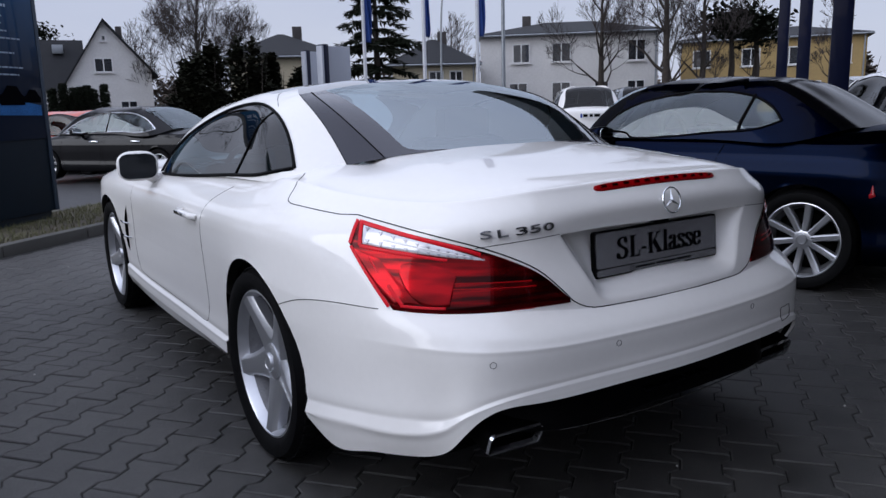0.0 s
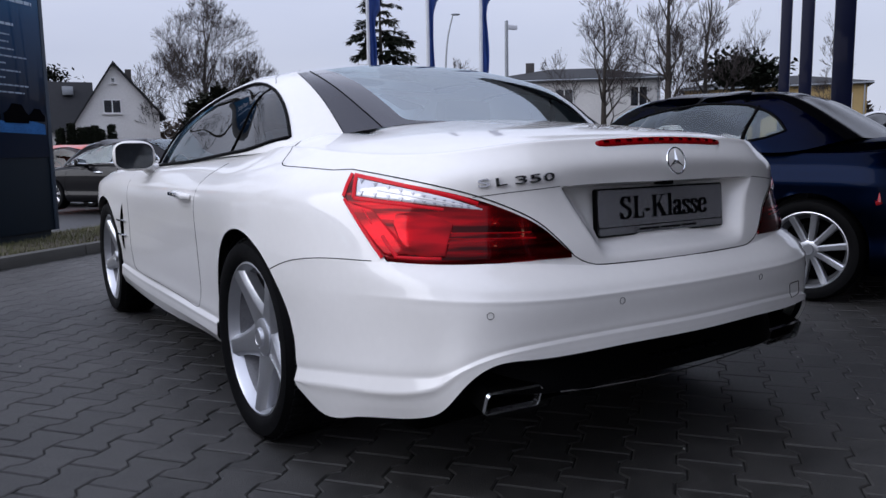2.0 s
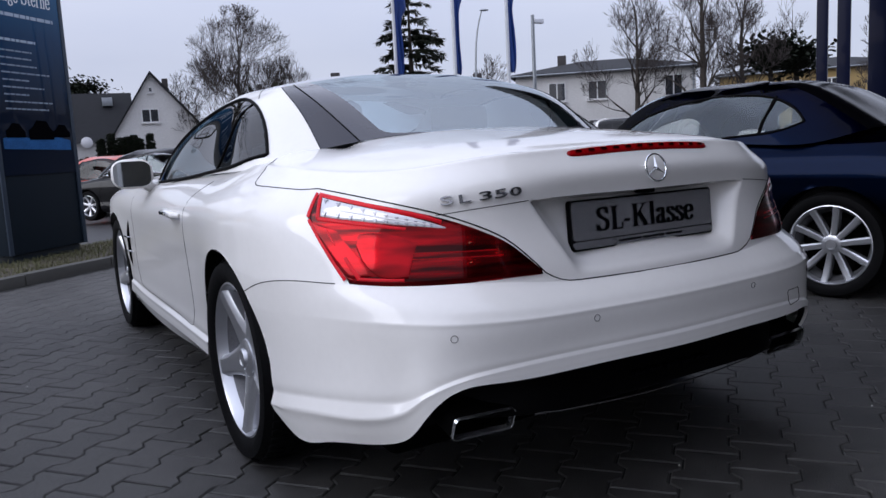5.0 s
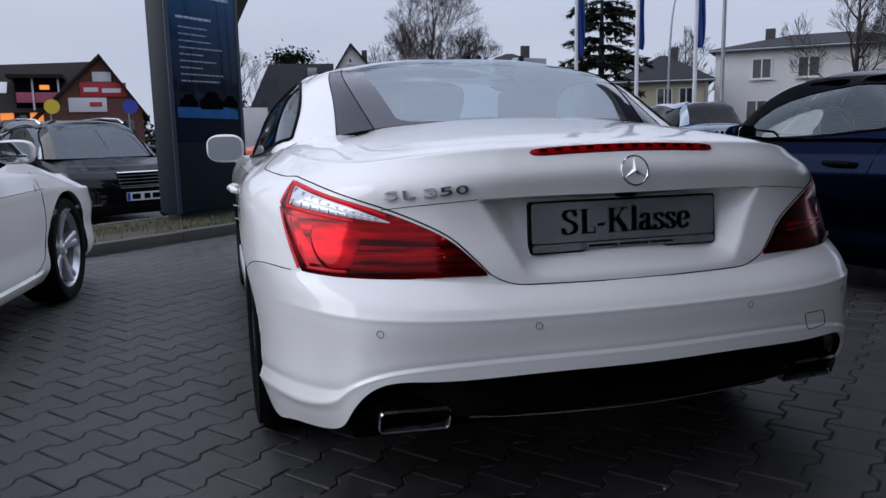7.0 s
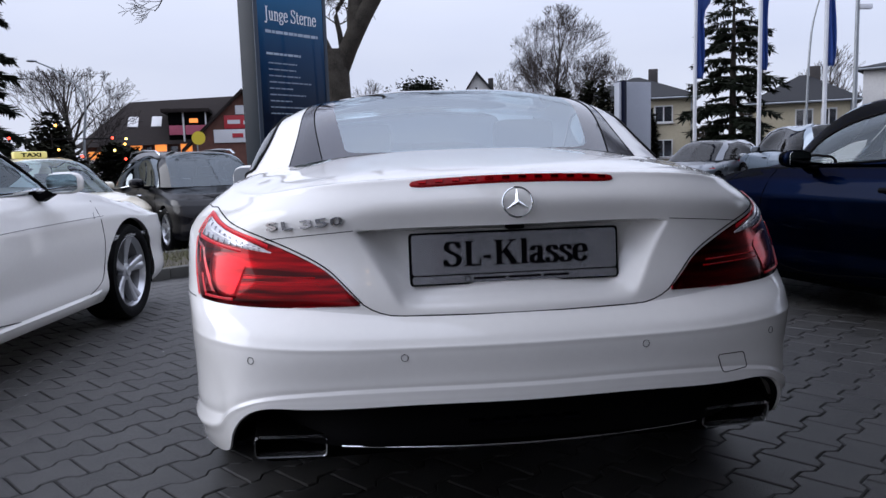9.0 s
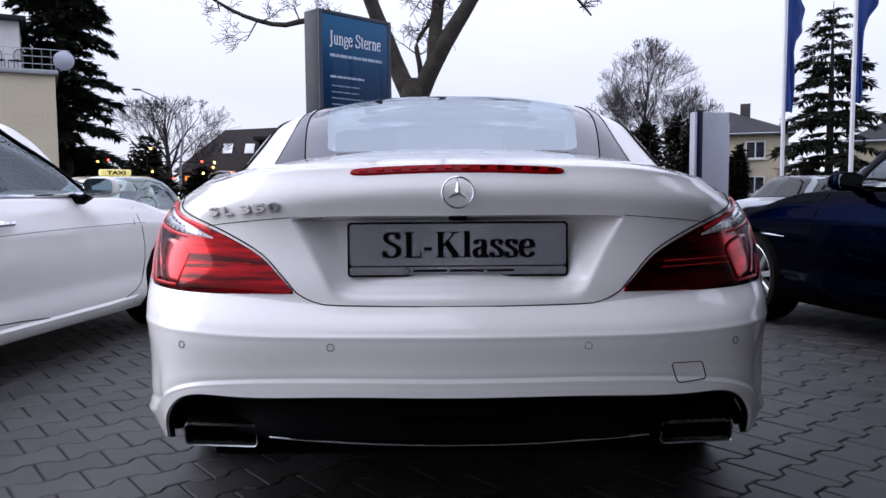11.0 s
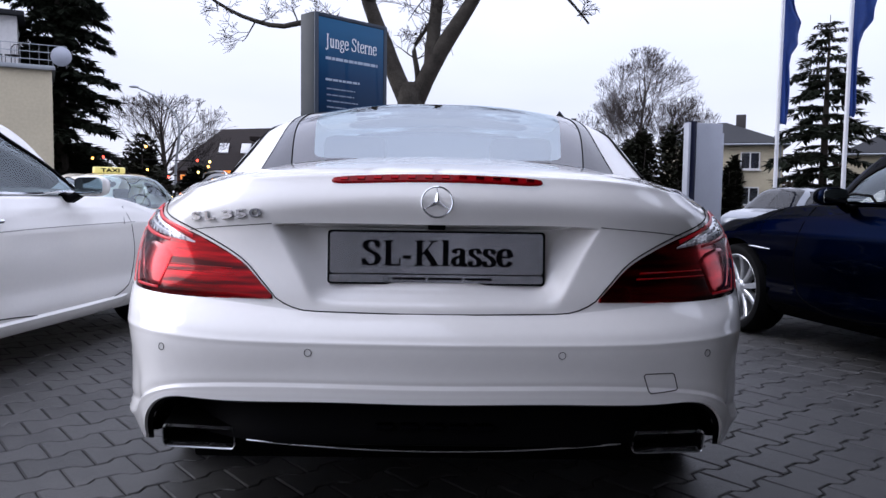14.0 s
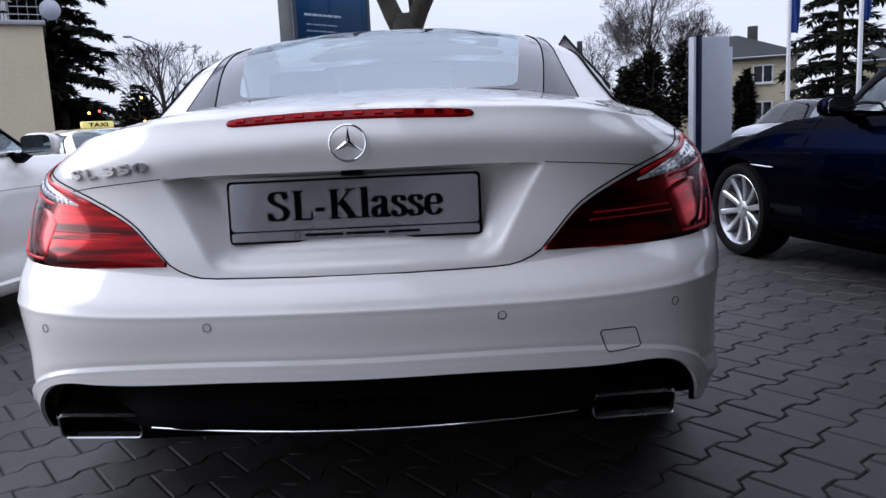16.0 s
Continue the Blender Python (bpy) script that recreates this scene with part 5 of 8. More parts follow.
class Car:
    """A car from a few lengths: skin, cabin, wheels and fittings. y points ahead, 0 between the axles."""

    def __init__(self, name, place, label, paint, W, YR, YF, ar, af, belt, hood, deck, roof, rb, rt, ft, fb, rw, style, wheel_r=0.33, rim=0.235, glass_mat=None, cell=0.06, group="", arch=None, sill=None, divider=None, rail=0.10, trim=None):
        self.ob = thing(name, place, label, "car", group)
        self.W, self.YR, self.YF, self.ar, self.af = W, YR, YF, ar, af
        cowl = hood + 0.06
        spec = [
            (0.93, 0.22, 0.19, 0.20, YR + 0.05, YF - 0.06),
            (0.985, 0.31, 0.27, 0.28, YR, YF),
            (0.98, 0.46, 0.42, 0.46, YR, YF),
            (1.0, 0.60, 0.60, 0.57, YR + 0.02, YF - 0.02),
            (1.0, 0.73, 0.73, 0.67, YR + 0.05, YF - 0.08),
            (0.972, deck - 0.10, belt - 0.11, hood - 0.12, YR + 0.08, YF - 0.19),
            (0.915, deck - 0.02, belt - 0.025, hood - 0.045, YR + 0.15, YF - 0.38),
            (0.80, deck + 0.005, belt + 0.012, hood + 0.005, min(YR + 0.34, rb - 0.05), YF - 0.70),
            (0.58, deck + 0.015, belt + 0.02, cowl, rb, fb),
        ]
        fx, fy = (0, 0.38, 0.66, 0.84, 0.95, 1.0), (0, 0.02, 0.065, 0.14, 0.26, 0.46)
        y0, y1 = YR + 0.46, YF - 0.46
        stations = [(y - y0) / (y1 - y0) for y in (ar, ar + 0.55, (ar + af) / 2, af - 0.62, af)]
        net = []
        for w, zr, zs, zf, yr, yf in spec:
            half = [(W * w * a, yr + b, zr + (zs - zr) * a ** 3) for a, b in zip(fx, fy)]
            ya, yb = yr + 0.46, yf - 0.46
            for t in stations:
                end = 1 - abs(2 * t - 1) ** 4 * 0.012
                blend = min(1, max(0, (t - 0.72) / 0.28)) ** 2
                half.append((W * w * end, ya + (yb - ya) * t, zs + (zf - zs) * blend * 0.7))
            half += [(W * w * a, yf - b, zf + (zs - zf) * 0.3 * a ** 3) for a, b in zip(fx[::-1], fy[::-1])]
            net.append(half)
        net = tighten(mirrored(np.array(net)), {2: 0.2, 4: 0.2, 6: 0.18})
        skin, kv, ku = surface(net, cell * 0.7, cell)
        whole = sheet(skin)
        self.tree = BVHTree.FromPolygons([v.co for v in whole.vertices], [tuple(p.vertices) for p in whole.polygons])
        bpy.data.meshes.remove(whole)
        arches, rad = ((ar, wheel_r), (af, wheel_r)), wheel_r + 0.038
        keep = arch_cut(skin, arches, rad, W * 0.6)
        part("body", sheet(skin, keep), paint, self.ob, "", 40)
        arch_wells(self.ob, arches, rad, (W, W), M_GAP)
        bw = 0.90 * W
        base = [(0, rb, deck + 0.01), (0.5 * bw, rb + 0.02, deck + 0.01), (0.80 * bw, rb + 0.08, deck), (bw, rb + 0.26, belt), (bw, rb + 0.26 + (fb - rb - 0.6) * 0.45, belt), (bw, fb - 0.75, belt - 0.005), (0.985 * bw, fb - 0.36, belt - 0.01), (0.86 * bw, fb - 0.12, cowl), (0.45 * bw, fb, cowl), (0, fb + 0.04, cowl)]
        zs = roof - rail
        top = [(0, rt, roof - 0.02), (0.5 * rw, rt + 0.005, roof - 0.03), (0.86 * rw, rt + 0.03, zs + 0.03), (rw, rt + 0.12, zs - 0.02), (rw * 1.01, rt + 0.12 + (ft - rt - 0.3) * 0.45, zs + 0.015), (rw, ft - 0.5, zs + 0.01), (0.98 * rw, ft - 0.17, zs - 0.015), (0.88 * rw, ft - 0.06, zs + 0.02), (0.45 * rw, ft, roof - 0.04), (0, ft + 0.02, roof - 0.03)]
        inn = [(x * 0.82, y + (0.15 if i < 3 else -0.15 if i > 6 else 0), roof - 0.012 - 0.03 * (x / rw) ** 2) for i, (x, y, z) in enumerate(top)]
        yc = (rt + ft) / 2
        cen = [(x * 0.4, yc + (y - yc) * 0.45, roof) for x, y, z in inn]
        core = [(x * 0.02, yc + (y - yc) * 0.04, roof + 0.003) for x, y, z in inn]
        b, t = np.array(base), np.array(top)
        out = np.array([(0, -0.02, 0.02)] * 3 + [(0.02, 0, 0.005)] * 4 + [(0.005, 0.015, 0.02)] * 3)
        if arch:
            out[6:8] += (0, 0.07, 0.0)
        cab, cv, cu = surface(mirrored(np.array([b, (b + t) / 2 + out, t, np.array(inn), np.array(cen), np.array(core)])), cell, cell)
        n = len(base) - 1
        i_ = np.arange(cab.shape[0] - 1)[:, None] + 0 * np.arange(cab.shape[1] - 1)[None]
        j_ = np.arange(cab.shape[1] - 1)[None] + 0 * i_

        def span(a, c, s=0):
            r = (j_ >= cu[n + a]) & (j_ < cu[n + c])
            l = (j_ >= cu[n - c]) & (j_ < cu[n - a])
            return r if s > 0 else l if s < 0 else r | l

        low_ = i_ < cv[2]
        gm = glass_mat or M_GLASS_DARK
        self.cab, self.cv, self.cu, self.n = cab, cv, cu, n
        part("windscreen", sheet(cab, low_ & span(7, n)), gm, self.ob)
        if arch:
            self.arched(arch, sill, divider, paint, gm, i_, low_, span, trim)
        else:
            part("roof", sheet(cab, ~low_ | (low_ & (span(2, 3) | span(6, 7)))), paint, self.ob)
            part("rear_window", sheet(cab, low_ & span(0, 2)), gm, self.ob)
        for s in (-1, 1) if not arch else ():
            part("side_window", sheet(cab, low_ & span(3, 6, s)), gm, self.ob)
            for k in (3, 6):
                part("window_frame", tube(bmesh.new(), cab[:cv[2] + 1, cu[n + s * k]], 0.012, 6), M_BLACK, self.ob)
            lo, hi = sorted((cu[n + s * 3], cu[n + s * 6]))
            part("belt_strip", tube(bmesh.new(), [Vector(p) + Vector((s * 0.004, 0, 0)) for p in cab[0, lo:hi + 1]], 0.009, 6), M_CHROME if style != "plain" else M_BLACK, self.ob)
            part("window_frame", tube(bmesh.new(), cab[cv[2], lo:hi + 1], 0.010, 6), M_BLACK, self.ob)
        bm = bmesh.new()
        pts = [Vector((s * x * 0.96, y, z - 0.03)) for s, q in ((1, base), (-1, base[::-1])) for x, y, z in q]
        hi_, lo_ = [bm.verts.new(p) for p in pts], [bm.verts.new((p.x * 0.9, p.y, 0.42)) for p in pts]
        for k in range(len(pts)):
            m = (k + 1) % len(pts)
            bm.faces.new((hi_[k], hi_[m], lo_[m], lo_[k]))
        bm.faces.new(lo_)
        part("cabin_tub", bm, M_INTERIOR, self.ob)
        for x in (-0.36, 0.36):
            bm = bmesh.new()
            ys = ft - 1.0
            box(bm, x - 0.24, x + 0.24, ys - 0.1, ys + 0.06, 0.5, belt + 0.12, 0.06)
            box(bm, x - 0.13, x + 0.13, ys - 0.1, ys, belt + 0.12, belt + 0.28, 0.04)
            part("seat", bm, M_INTERIOR, self.ob)
        bm = bmesh.new()
        tube(bm, [(-0.36 + 0.185 * math.cos(a), ft - 0.22 + 0.05 * math.sin(a), belt + 0.0 + 0.18 * math.sin(a)) for a in (math.tau * k / 20 for k in range(20))], 0.016, 6, True)
        part("steering_wheel", bm, M_INTERIOR, self.ob)
        bm = bmesh.new()
        box(bm, -W * 0.8, W * 0.8, YR + 0.4, YF - 0.4, 0.16, 0.45, 0.03)
        part("underbody", bm, M_GAP, self.ob)
        for y in (ar, af):
            for s in (-1, 1):
                wheel(self.ob, "wheel", s * (W - 0.118), y, wheel_r, wheel_r, rim, style, s)

    def arched(self, arch, sill, divider, paint, gm, i_, low_, span, trim):
        """One arched opening in each flank; a hardtop has black glass behind and above, a saloon bright trim."""
        bright = trim or M_BLACK
        cab, cv, n = self.cab, self.cv, self.n
        whole = sheet(cab)
        tree = BVHTree.FromPolygons([v.co for v in whole.vertices], [tuple(p.vertices) for p in whole.polygons])
        bpy.data.meshes.remove(whole)

        def lie(y, z, s):
            hit, nrm, _, _ = tree.ray_cast(Vector((s * 3, y, z)), Vector((-s, 0, 0)))
            return hit if hit is not None else tree.find_nearest(Vector((s * 0.7, y, z)))[0]

        edge = [tuple(p) for p in fine(arch, 26)]
        part("rear_window", sheet(cab, low_ & span(0, 2)), gm if trim else M_BLACKGLASS, self.ob, "" if trim else "black rear window")
        part("roof_panel", sheet(cab, i_ >= self.cv[3]), paint if trim else M_BLACKGLASS, self.ob, "" if trim else "black roof panel")
        part("roof_rail", sheet(cab, ~low_ & (i_ < self.cv[3])), paint, self.ob)
        for s in (-1, 1):
            pane_, frame_ = cut_pane(sheet(cab, low_ & span(2, 7, s)), edge + sill, 1, 2)
            part("roof_pillar", frame_, paint, self.ob)
            part("side_window", pane_, gm, self.ob, "clear side window")
            part("window_seal", tube(bmesh.new(), [lie(y, z, s) for y, z in edge], 0.016 if trim else 0.009, 6), bright, self.ob)
            part("belt_strip", tube(bmesh.new(), [lie(y, z, s) for y, z in fine([edge[-1]] + sill + [edge[0]], 24)], 0.016 if trim else 0.008, 6), bright, self.ob)
            part("window_divider", tube(bmesh.new(), [lie(divider[0][0] + (divider[1][0] - divider[0][0]) * k / 8, divider[0][1] + (divider[1][1] - divider[0][1]) * k / 8, s) for k in range(9)], 0.012, 6), M_BLACK, self.ob)

    def skin(self, p, d, lift=0.0):
        hit, nrm, _, _ = self.tree.ray_cast(Vector(p), Vector(d).normalized())
        if hit is None:
            hit, nrm, _, _ = self.tree.find_nearest(Vector(p))
        if nrm.dot(Vector(d)) > 0:
            nrm = -nrm
        return hit + nrm * lift, nrm

    def patch(self, name, mat, low, high, s, toward, lift=0.006, n=16, k=6, parent=None, label=""):
        """A lens or panel on the skin: lines of (across, up) seen along a level way."""
        d = Vector((toward[0] * -s, toward[1], 0)).normalized()
        e = Vector((s * abs(d.y), abs(d.x) * (1 if toward[1] > 0 else -1), 0))
        grid = []
        for j, row in enumerate(coons(low, high, n, k)):
            out = []
            for i, (a, z) in enumerate(row):
                rim = i in (0, n) or j in (0, k)
                p, _ = self.skin(e * a - d * 4 + Vector((0, 0, z)), d, -0.004 if rim else lift)
                out.append(tuple(p))
            grid.append(out)
        return part(name, sheet(np.array(grid)), mat, parent or self.ob, label)

    def seam(self, name, pts, s, r=0.003):
        q = [self.skin((s * 3, y, z), (-s, 0, 0), 0.0)[0] for y, z in fine(pts, 40)]
        return part(name, tube(bmesh.new(), q, r, 5), M_GAP, self.ob)

    def doors(self, rear, front, belt, s, sill=0.30, handle=True, bright=False):
        self.seam("door_seam", [(rear - 0.06, belt - 0.02), (rear, 0.7), (rear + 0.05, 0.42), (rear + 0.10, sill + 0.02), (rear + 0.2, sill), (front - 0.12, sill), (front, sill + 0.06), (front + 0.03, 0.6), (front - 0.06, belt - 0.02)], s)
        if handle:
            c, _ = self.skin((s * 3, rear + 0.17, belt - 0.14), (-s, 0, 0))
            bm = bmesh.new()
            y, z = rear + 0.17, belt - 0.14
            tube(bm, [(c.x, y - 0.11, z), (c.x + s * 0.03, y - 0.08, z + 0.003), (c.x + s * 0.036, y, z + 0.006), (c.x + s * 0.03, y + 0.08, z + 0.006), (c.x, y + 0.10, z + 0.005)], [0.012, 0.015, 0.016, 0.015, 0.012], 8)
            part("door_handle", bm, M_CHROME if bright else self.ob.children[0].data.materials[0], self.ob)

    def mirrors(self, y, z, paint, size=1.0):
        for s in (-1, 1):
            bm = bmesh.new()
            bmesh.ops.create_uvsphere(bm, u_segments=24, v_segments=14, radius=1.0)
            for v in bm.verts:
                a, b, c = v.co
                v.co = (math.copysign(abs(a) ** 0.65, a) * 0.115 * size, b * (0.11 if b > 0 else 0.035), math.copysign(abs(c) ** 0.65, c) * 0.075 * size)
            o = part("door_mirror", bm, paint, self.ob)
            o.matrix_basis = pose(s * (self.W + 0.10), y, z, 0, 0, s * 6)
            bm = bmesh.new()
            plate(bm, [(a * 0.098 * size, b * 0.06 * size) for a, b in rounded(-1, 1, -1, 1, 0.5, 5)], 0.004)
            g = part("mirror_glass", bm, M_MIRROR, o)
            g.location = (0, -0.039, 0)
            f = part("mirror_foot", tube(bmesh.new(), [(-s * 0.06, 0.0, -0.04), (-s * 0.12, 0.03, -0.07), (-s * 0.20, 0.05, -0.07)], 0.028, 8), M_BLACK, o)

    def number_plate(self, y, z, face):
        """A plate with plain dark bars for its writing."""
        bm = bmesh.new()
        plate(bm, rounded(-0.26, 0.26, -0.055, 0.055, 0.008), 0.008)
        o = part("number_plate", bm, M_NUMBER, self.ob, "white number plate with dark bars")
        o.matrix_basis = pose(0, y, z, 0, 0, 0 if face < 0 else 180)
        bm = bmesh.new()
        box(bm, -0.255, -0.215, -0.003, 0, -0.05, 0.05)
        part("plate_end", bm, M_EU, o)
        for x0, x1 in ((-0.19, -0.08), (-0.03, 0.05), (0.08, 0.22)):
            bm = bmesh.new()
            box(bm, x0, x1, -0.003, 0, -0.035, 0.035)
            part("plate_bar", bm, M_INK, o)


def road_pose(x, y, turn, lift=0.0):
    return pose(x, y, level(x, y) + 0.012 + lift, 0, 0, turn)


# white saloon-coupe parked beside the first car
white = Car("white_car", pose(-3.01, 3.52, 0.0, 0, 0, -7), "white two-door car with silver split-spoke wheels", M_WHITE, 0.92, -2.2, 2.32, -1.38, 1.38, 0.925, 0.80, 0.95, 1.40, -1.65, -0.95, 0.24, 0.90, 0.60, "split", 0.33, 0.24, M_GLASS, 0.04)
for s in (-1, 1):
    white.doors(-0.55, 0.95, 0.92, s)
    white.seam("wing_line", [(-1.2, 0.70), (0, 0.735), (1.0, 0.74)], s, 0.0015)
    white.patch("headlight", M_HEADLAMP, [(1.62, 0.60), (1.75, 0.57), (1.9, 0.56)], [(1.60, 0.68), (1.75, 0.68), (1.9, 0.65)], s, (0.5, -0.86))
    white.patch("side_skirt", M_WHITE, [(-0.95, 0.21), (0, 0.205), (0.93, 0.21)], [(-0.95, 0.285), (0, 0.28), (0.93, 0.285)], s, (1, 0.001), 0.016)
white.mirrors(0.33, 0.965, M_WHITE, size=0.8)

# navy hardtop roadster on the other side
navy = Car("navy_car", pose(3.246, 3.785, 0.0, 0, 0, 12.1), "dark navy hardtop roadster with silver ten-spoke wheels", M_NAVY, 0.885, -2.0, 2.06, -1.215, 1.215, 0.93, 0.80, 0.985, 1.35, -1.42, -0.80, 0.13, 0.68, 0.57, "ten", 0.315, 0.235, M_GLASS, 0.04,
           arch=[(0.31, 0.925), (0.265, 1.035), (0.165, 1.125), (0.0, 1.19), (-0.17, 1.226), (-0.37, 1.244), (-0.57, 1.242), (-0.725, 1.222), (-0.865, 1.172), (-0.96, 1.105), (-1.01, 1.05)], sill=[(-0.94, 1.018), (-0.64, 0.978), (-0.31, 0.947)], divider=((-0.757, 0.99), (-0.785, 1.216)), rail=0.085)
for s in (-1, 1):
    navy.doors(-0.62, 0.55, 0.92, s)
    navy.patch("tail_light", M_TAILRED, [(1.72, 0.72), (1.85, 0.66), (1.98, 0.64)], [(1.72, 0.80), (1.85, 0.80), (1.98, 0.76)], s, (0.6, 0.8), 0.008)
    c, _ = navy.skin((s * 3, 0.92, 0.62), (-s, 0, 0), 0.004)
    bm = bmesh.new()
    tube(bm, [(c.x, 0.82, 0.615), (c.x + s * 0.012, 0.95, 0.622), (c.x, 1.06, 0.626)], [0.003, 0.007, 0.003], 6)
    part("wing_fin", bm, M_CHROME, navy.ob, "bright fin on the wing vent")
    navy.seam("bonnet_seam", [(0.70, 0.905), (0.85, 0.86), (0.93, 0.78), (0.94, 0.70)], s, 0.002)
navy.mirrors(0.15, 0.965, M_NAVY, size=0.72)

# black estate facing the lot across the verge
estate = Car("estate_car", road_pose(-3.0, 12.27, 208.29, 0.02), "black estate car with roof rails and silver grille", M_BLACKP, 0.89, -2.35, 2.25, -1.38, 1.38, 0.93, 0.86, 0.98, 1.46, -2.1, -1.75, 0.45, 1.25, 0.60, "seven", 0.32, 0.22, M_GLASS_MID, 0.06)
for s in (-1, 1):
    estate.doors(-0.15, 0.92, 0.92, s)
    estate.doors(-1.15, -0.22, 0.92, s)
    estate.patch("headlight", M_HEADLAMP, [(1.60, 0.60), (1.72, 0.575), (1.86, 0.585)], [(1.60, 0.69), (1.72, 0.70), (1.86, 0.68)], s, (0.5, -0.86), 0.008, 18, 8)
    bm = bmesh.new()
    tube(bm, [(s * 0.60, -1.6, 1.40), (s * 0.61, -1.4, 1.475), (s * 0.61, -0.6, 1.49), (s * 0.60, 0.1, 1.465), (s * 0.59, 0.3, 1.40)], 0.016, 8)
    part("roof_rail", bm, M_CHROME, estate.ob, "bright roof rail")
    bm = bmesh.new()
    box(bm, s * 0.62 - 0.12, s * 0.62 + 0.12, 2.13, 2.20, 0.335, 0.36, 0.008)
    part("day_light", bm, M_CHROME, estate.ob)
bm = bmesh.new()
plate(bm, [(-0.36, 0.0), (0.36, 0.0), (0.30, -0.20), (-0.30, -0.20)][::-1], 0.04)
grille = part("grille", bm, M_BLACK, estate.ob)
grille.matrix_basis = pose(0, 2.262, 0.745, 8, 0, 180)
for k in range(4):
    bm = bmesh.new()
    w = 0.345 - 0.05 * k / 3
    box(bm, -w, w, -0.018, 0.0, -0.045 - 0.045 * k, -0.030 - 0.045 * k, 0.004)
    part("grille_bar", bm, M_CHROME, grille)
bm = bmesh.new()
tube(bm, [(-0.36, -0.005, 0.0), (0.36, -0.005, 0.0), (0.30, -0.005, -0.20), (-0.30, -0.005, -0.20)], 0.012, 6, True)
part("grille_frame", bm, M_CHROME, grille)
estate.number_plate(2.285, 0.43, 1)
estate.mirrors(0.35, 0.98, M_BLACKP)

# cream taxi
taxi = Car("taxi", road_pose(-5.45, 12.1, 222), "cream taxi with a yellow roof sign", M_CREAM, 0.92, -2.4, 2.4, -1.43, 1.43, 0.94, 0.86, 0.98, 1.46, -1.75, -0.95, 0.55, 1.35, 0.60, "seven", 0.32, 0.22, M_GLASS, 0.07)
for s in (-1, 1):
    taxi.doors(-0.1, 0.98, 0.93, s)
    taxi.patch("headlight", M_HEADLAMP, [(1.66, 0.60), (1.78, 0.575), (1.92, 0.585)], [(1.66, 0.69), (1.78, 0.70), (1.92, 0.68)], s, (0.5, -0.86), 0.008)
taxi.mirrors(0.35, 0.98, M_CREAM)
M_SIGNYEL = glow("yellow_sign_plastic", (0.75, 0.66, 0.22), 0.12)
bm = bmesh.new()
box(bm, -0.25, 0.25, -0.06, 0.06, 0.0, 0.11, 0.03)
roof_sign = part("roof_sign", bm, M_SIGNYEL, taxi.ob, "yellow taxi roof sign")
roof_sign.matrix_basis = pose(0, 0.0, 1.462, 0, 0, 180)
o = part("sign_letters", lettering("TAXI", 0.062, 0.004, 0.30, 0.02), M_INK, roof_sign)
o.location = (0, -0.061, 0.055)

# cars further off
sedan = Car("black_saloon", road_pose(1.80, 16.85, 35, 0.06), "black saloon with chrome window line at the roadside", M_BLACKP, 0.92, -2.45, 2.4, -1.45, 1.42, 0.93, 0.85, 1.0, 1.45, -1.75, -0.9, 0.6, 1.4, 0.60, "seven", 0.32, 0.22, M_GLASS, 0.06,
            arch=[(1.02, 0.945), (0.80, 1.08), (0.55, 1.20), (0.25, 1.295), (-0.10, 1.335), (-0.50, 1.335), (-0.85, 1.28), (-1.12, 1.17), (-1.36, 1.01)], sill=[(-1.28, 0.985), (-0.60, 0.965), (0.20, 0.95)], divider=((-0.10, 0.96), (-0.16, 1.33)), trim=M_CHROME)
for s in (-1, 1):
    sedan.doors(-0.05, 1.0, 0.92, s, bright=True)
    sedan.doors(-1.1, -0.12, 0.92, s, bright=True)
sedan.mirrors(0.45, 0.98, M_BLACKP)
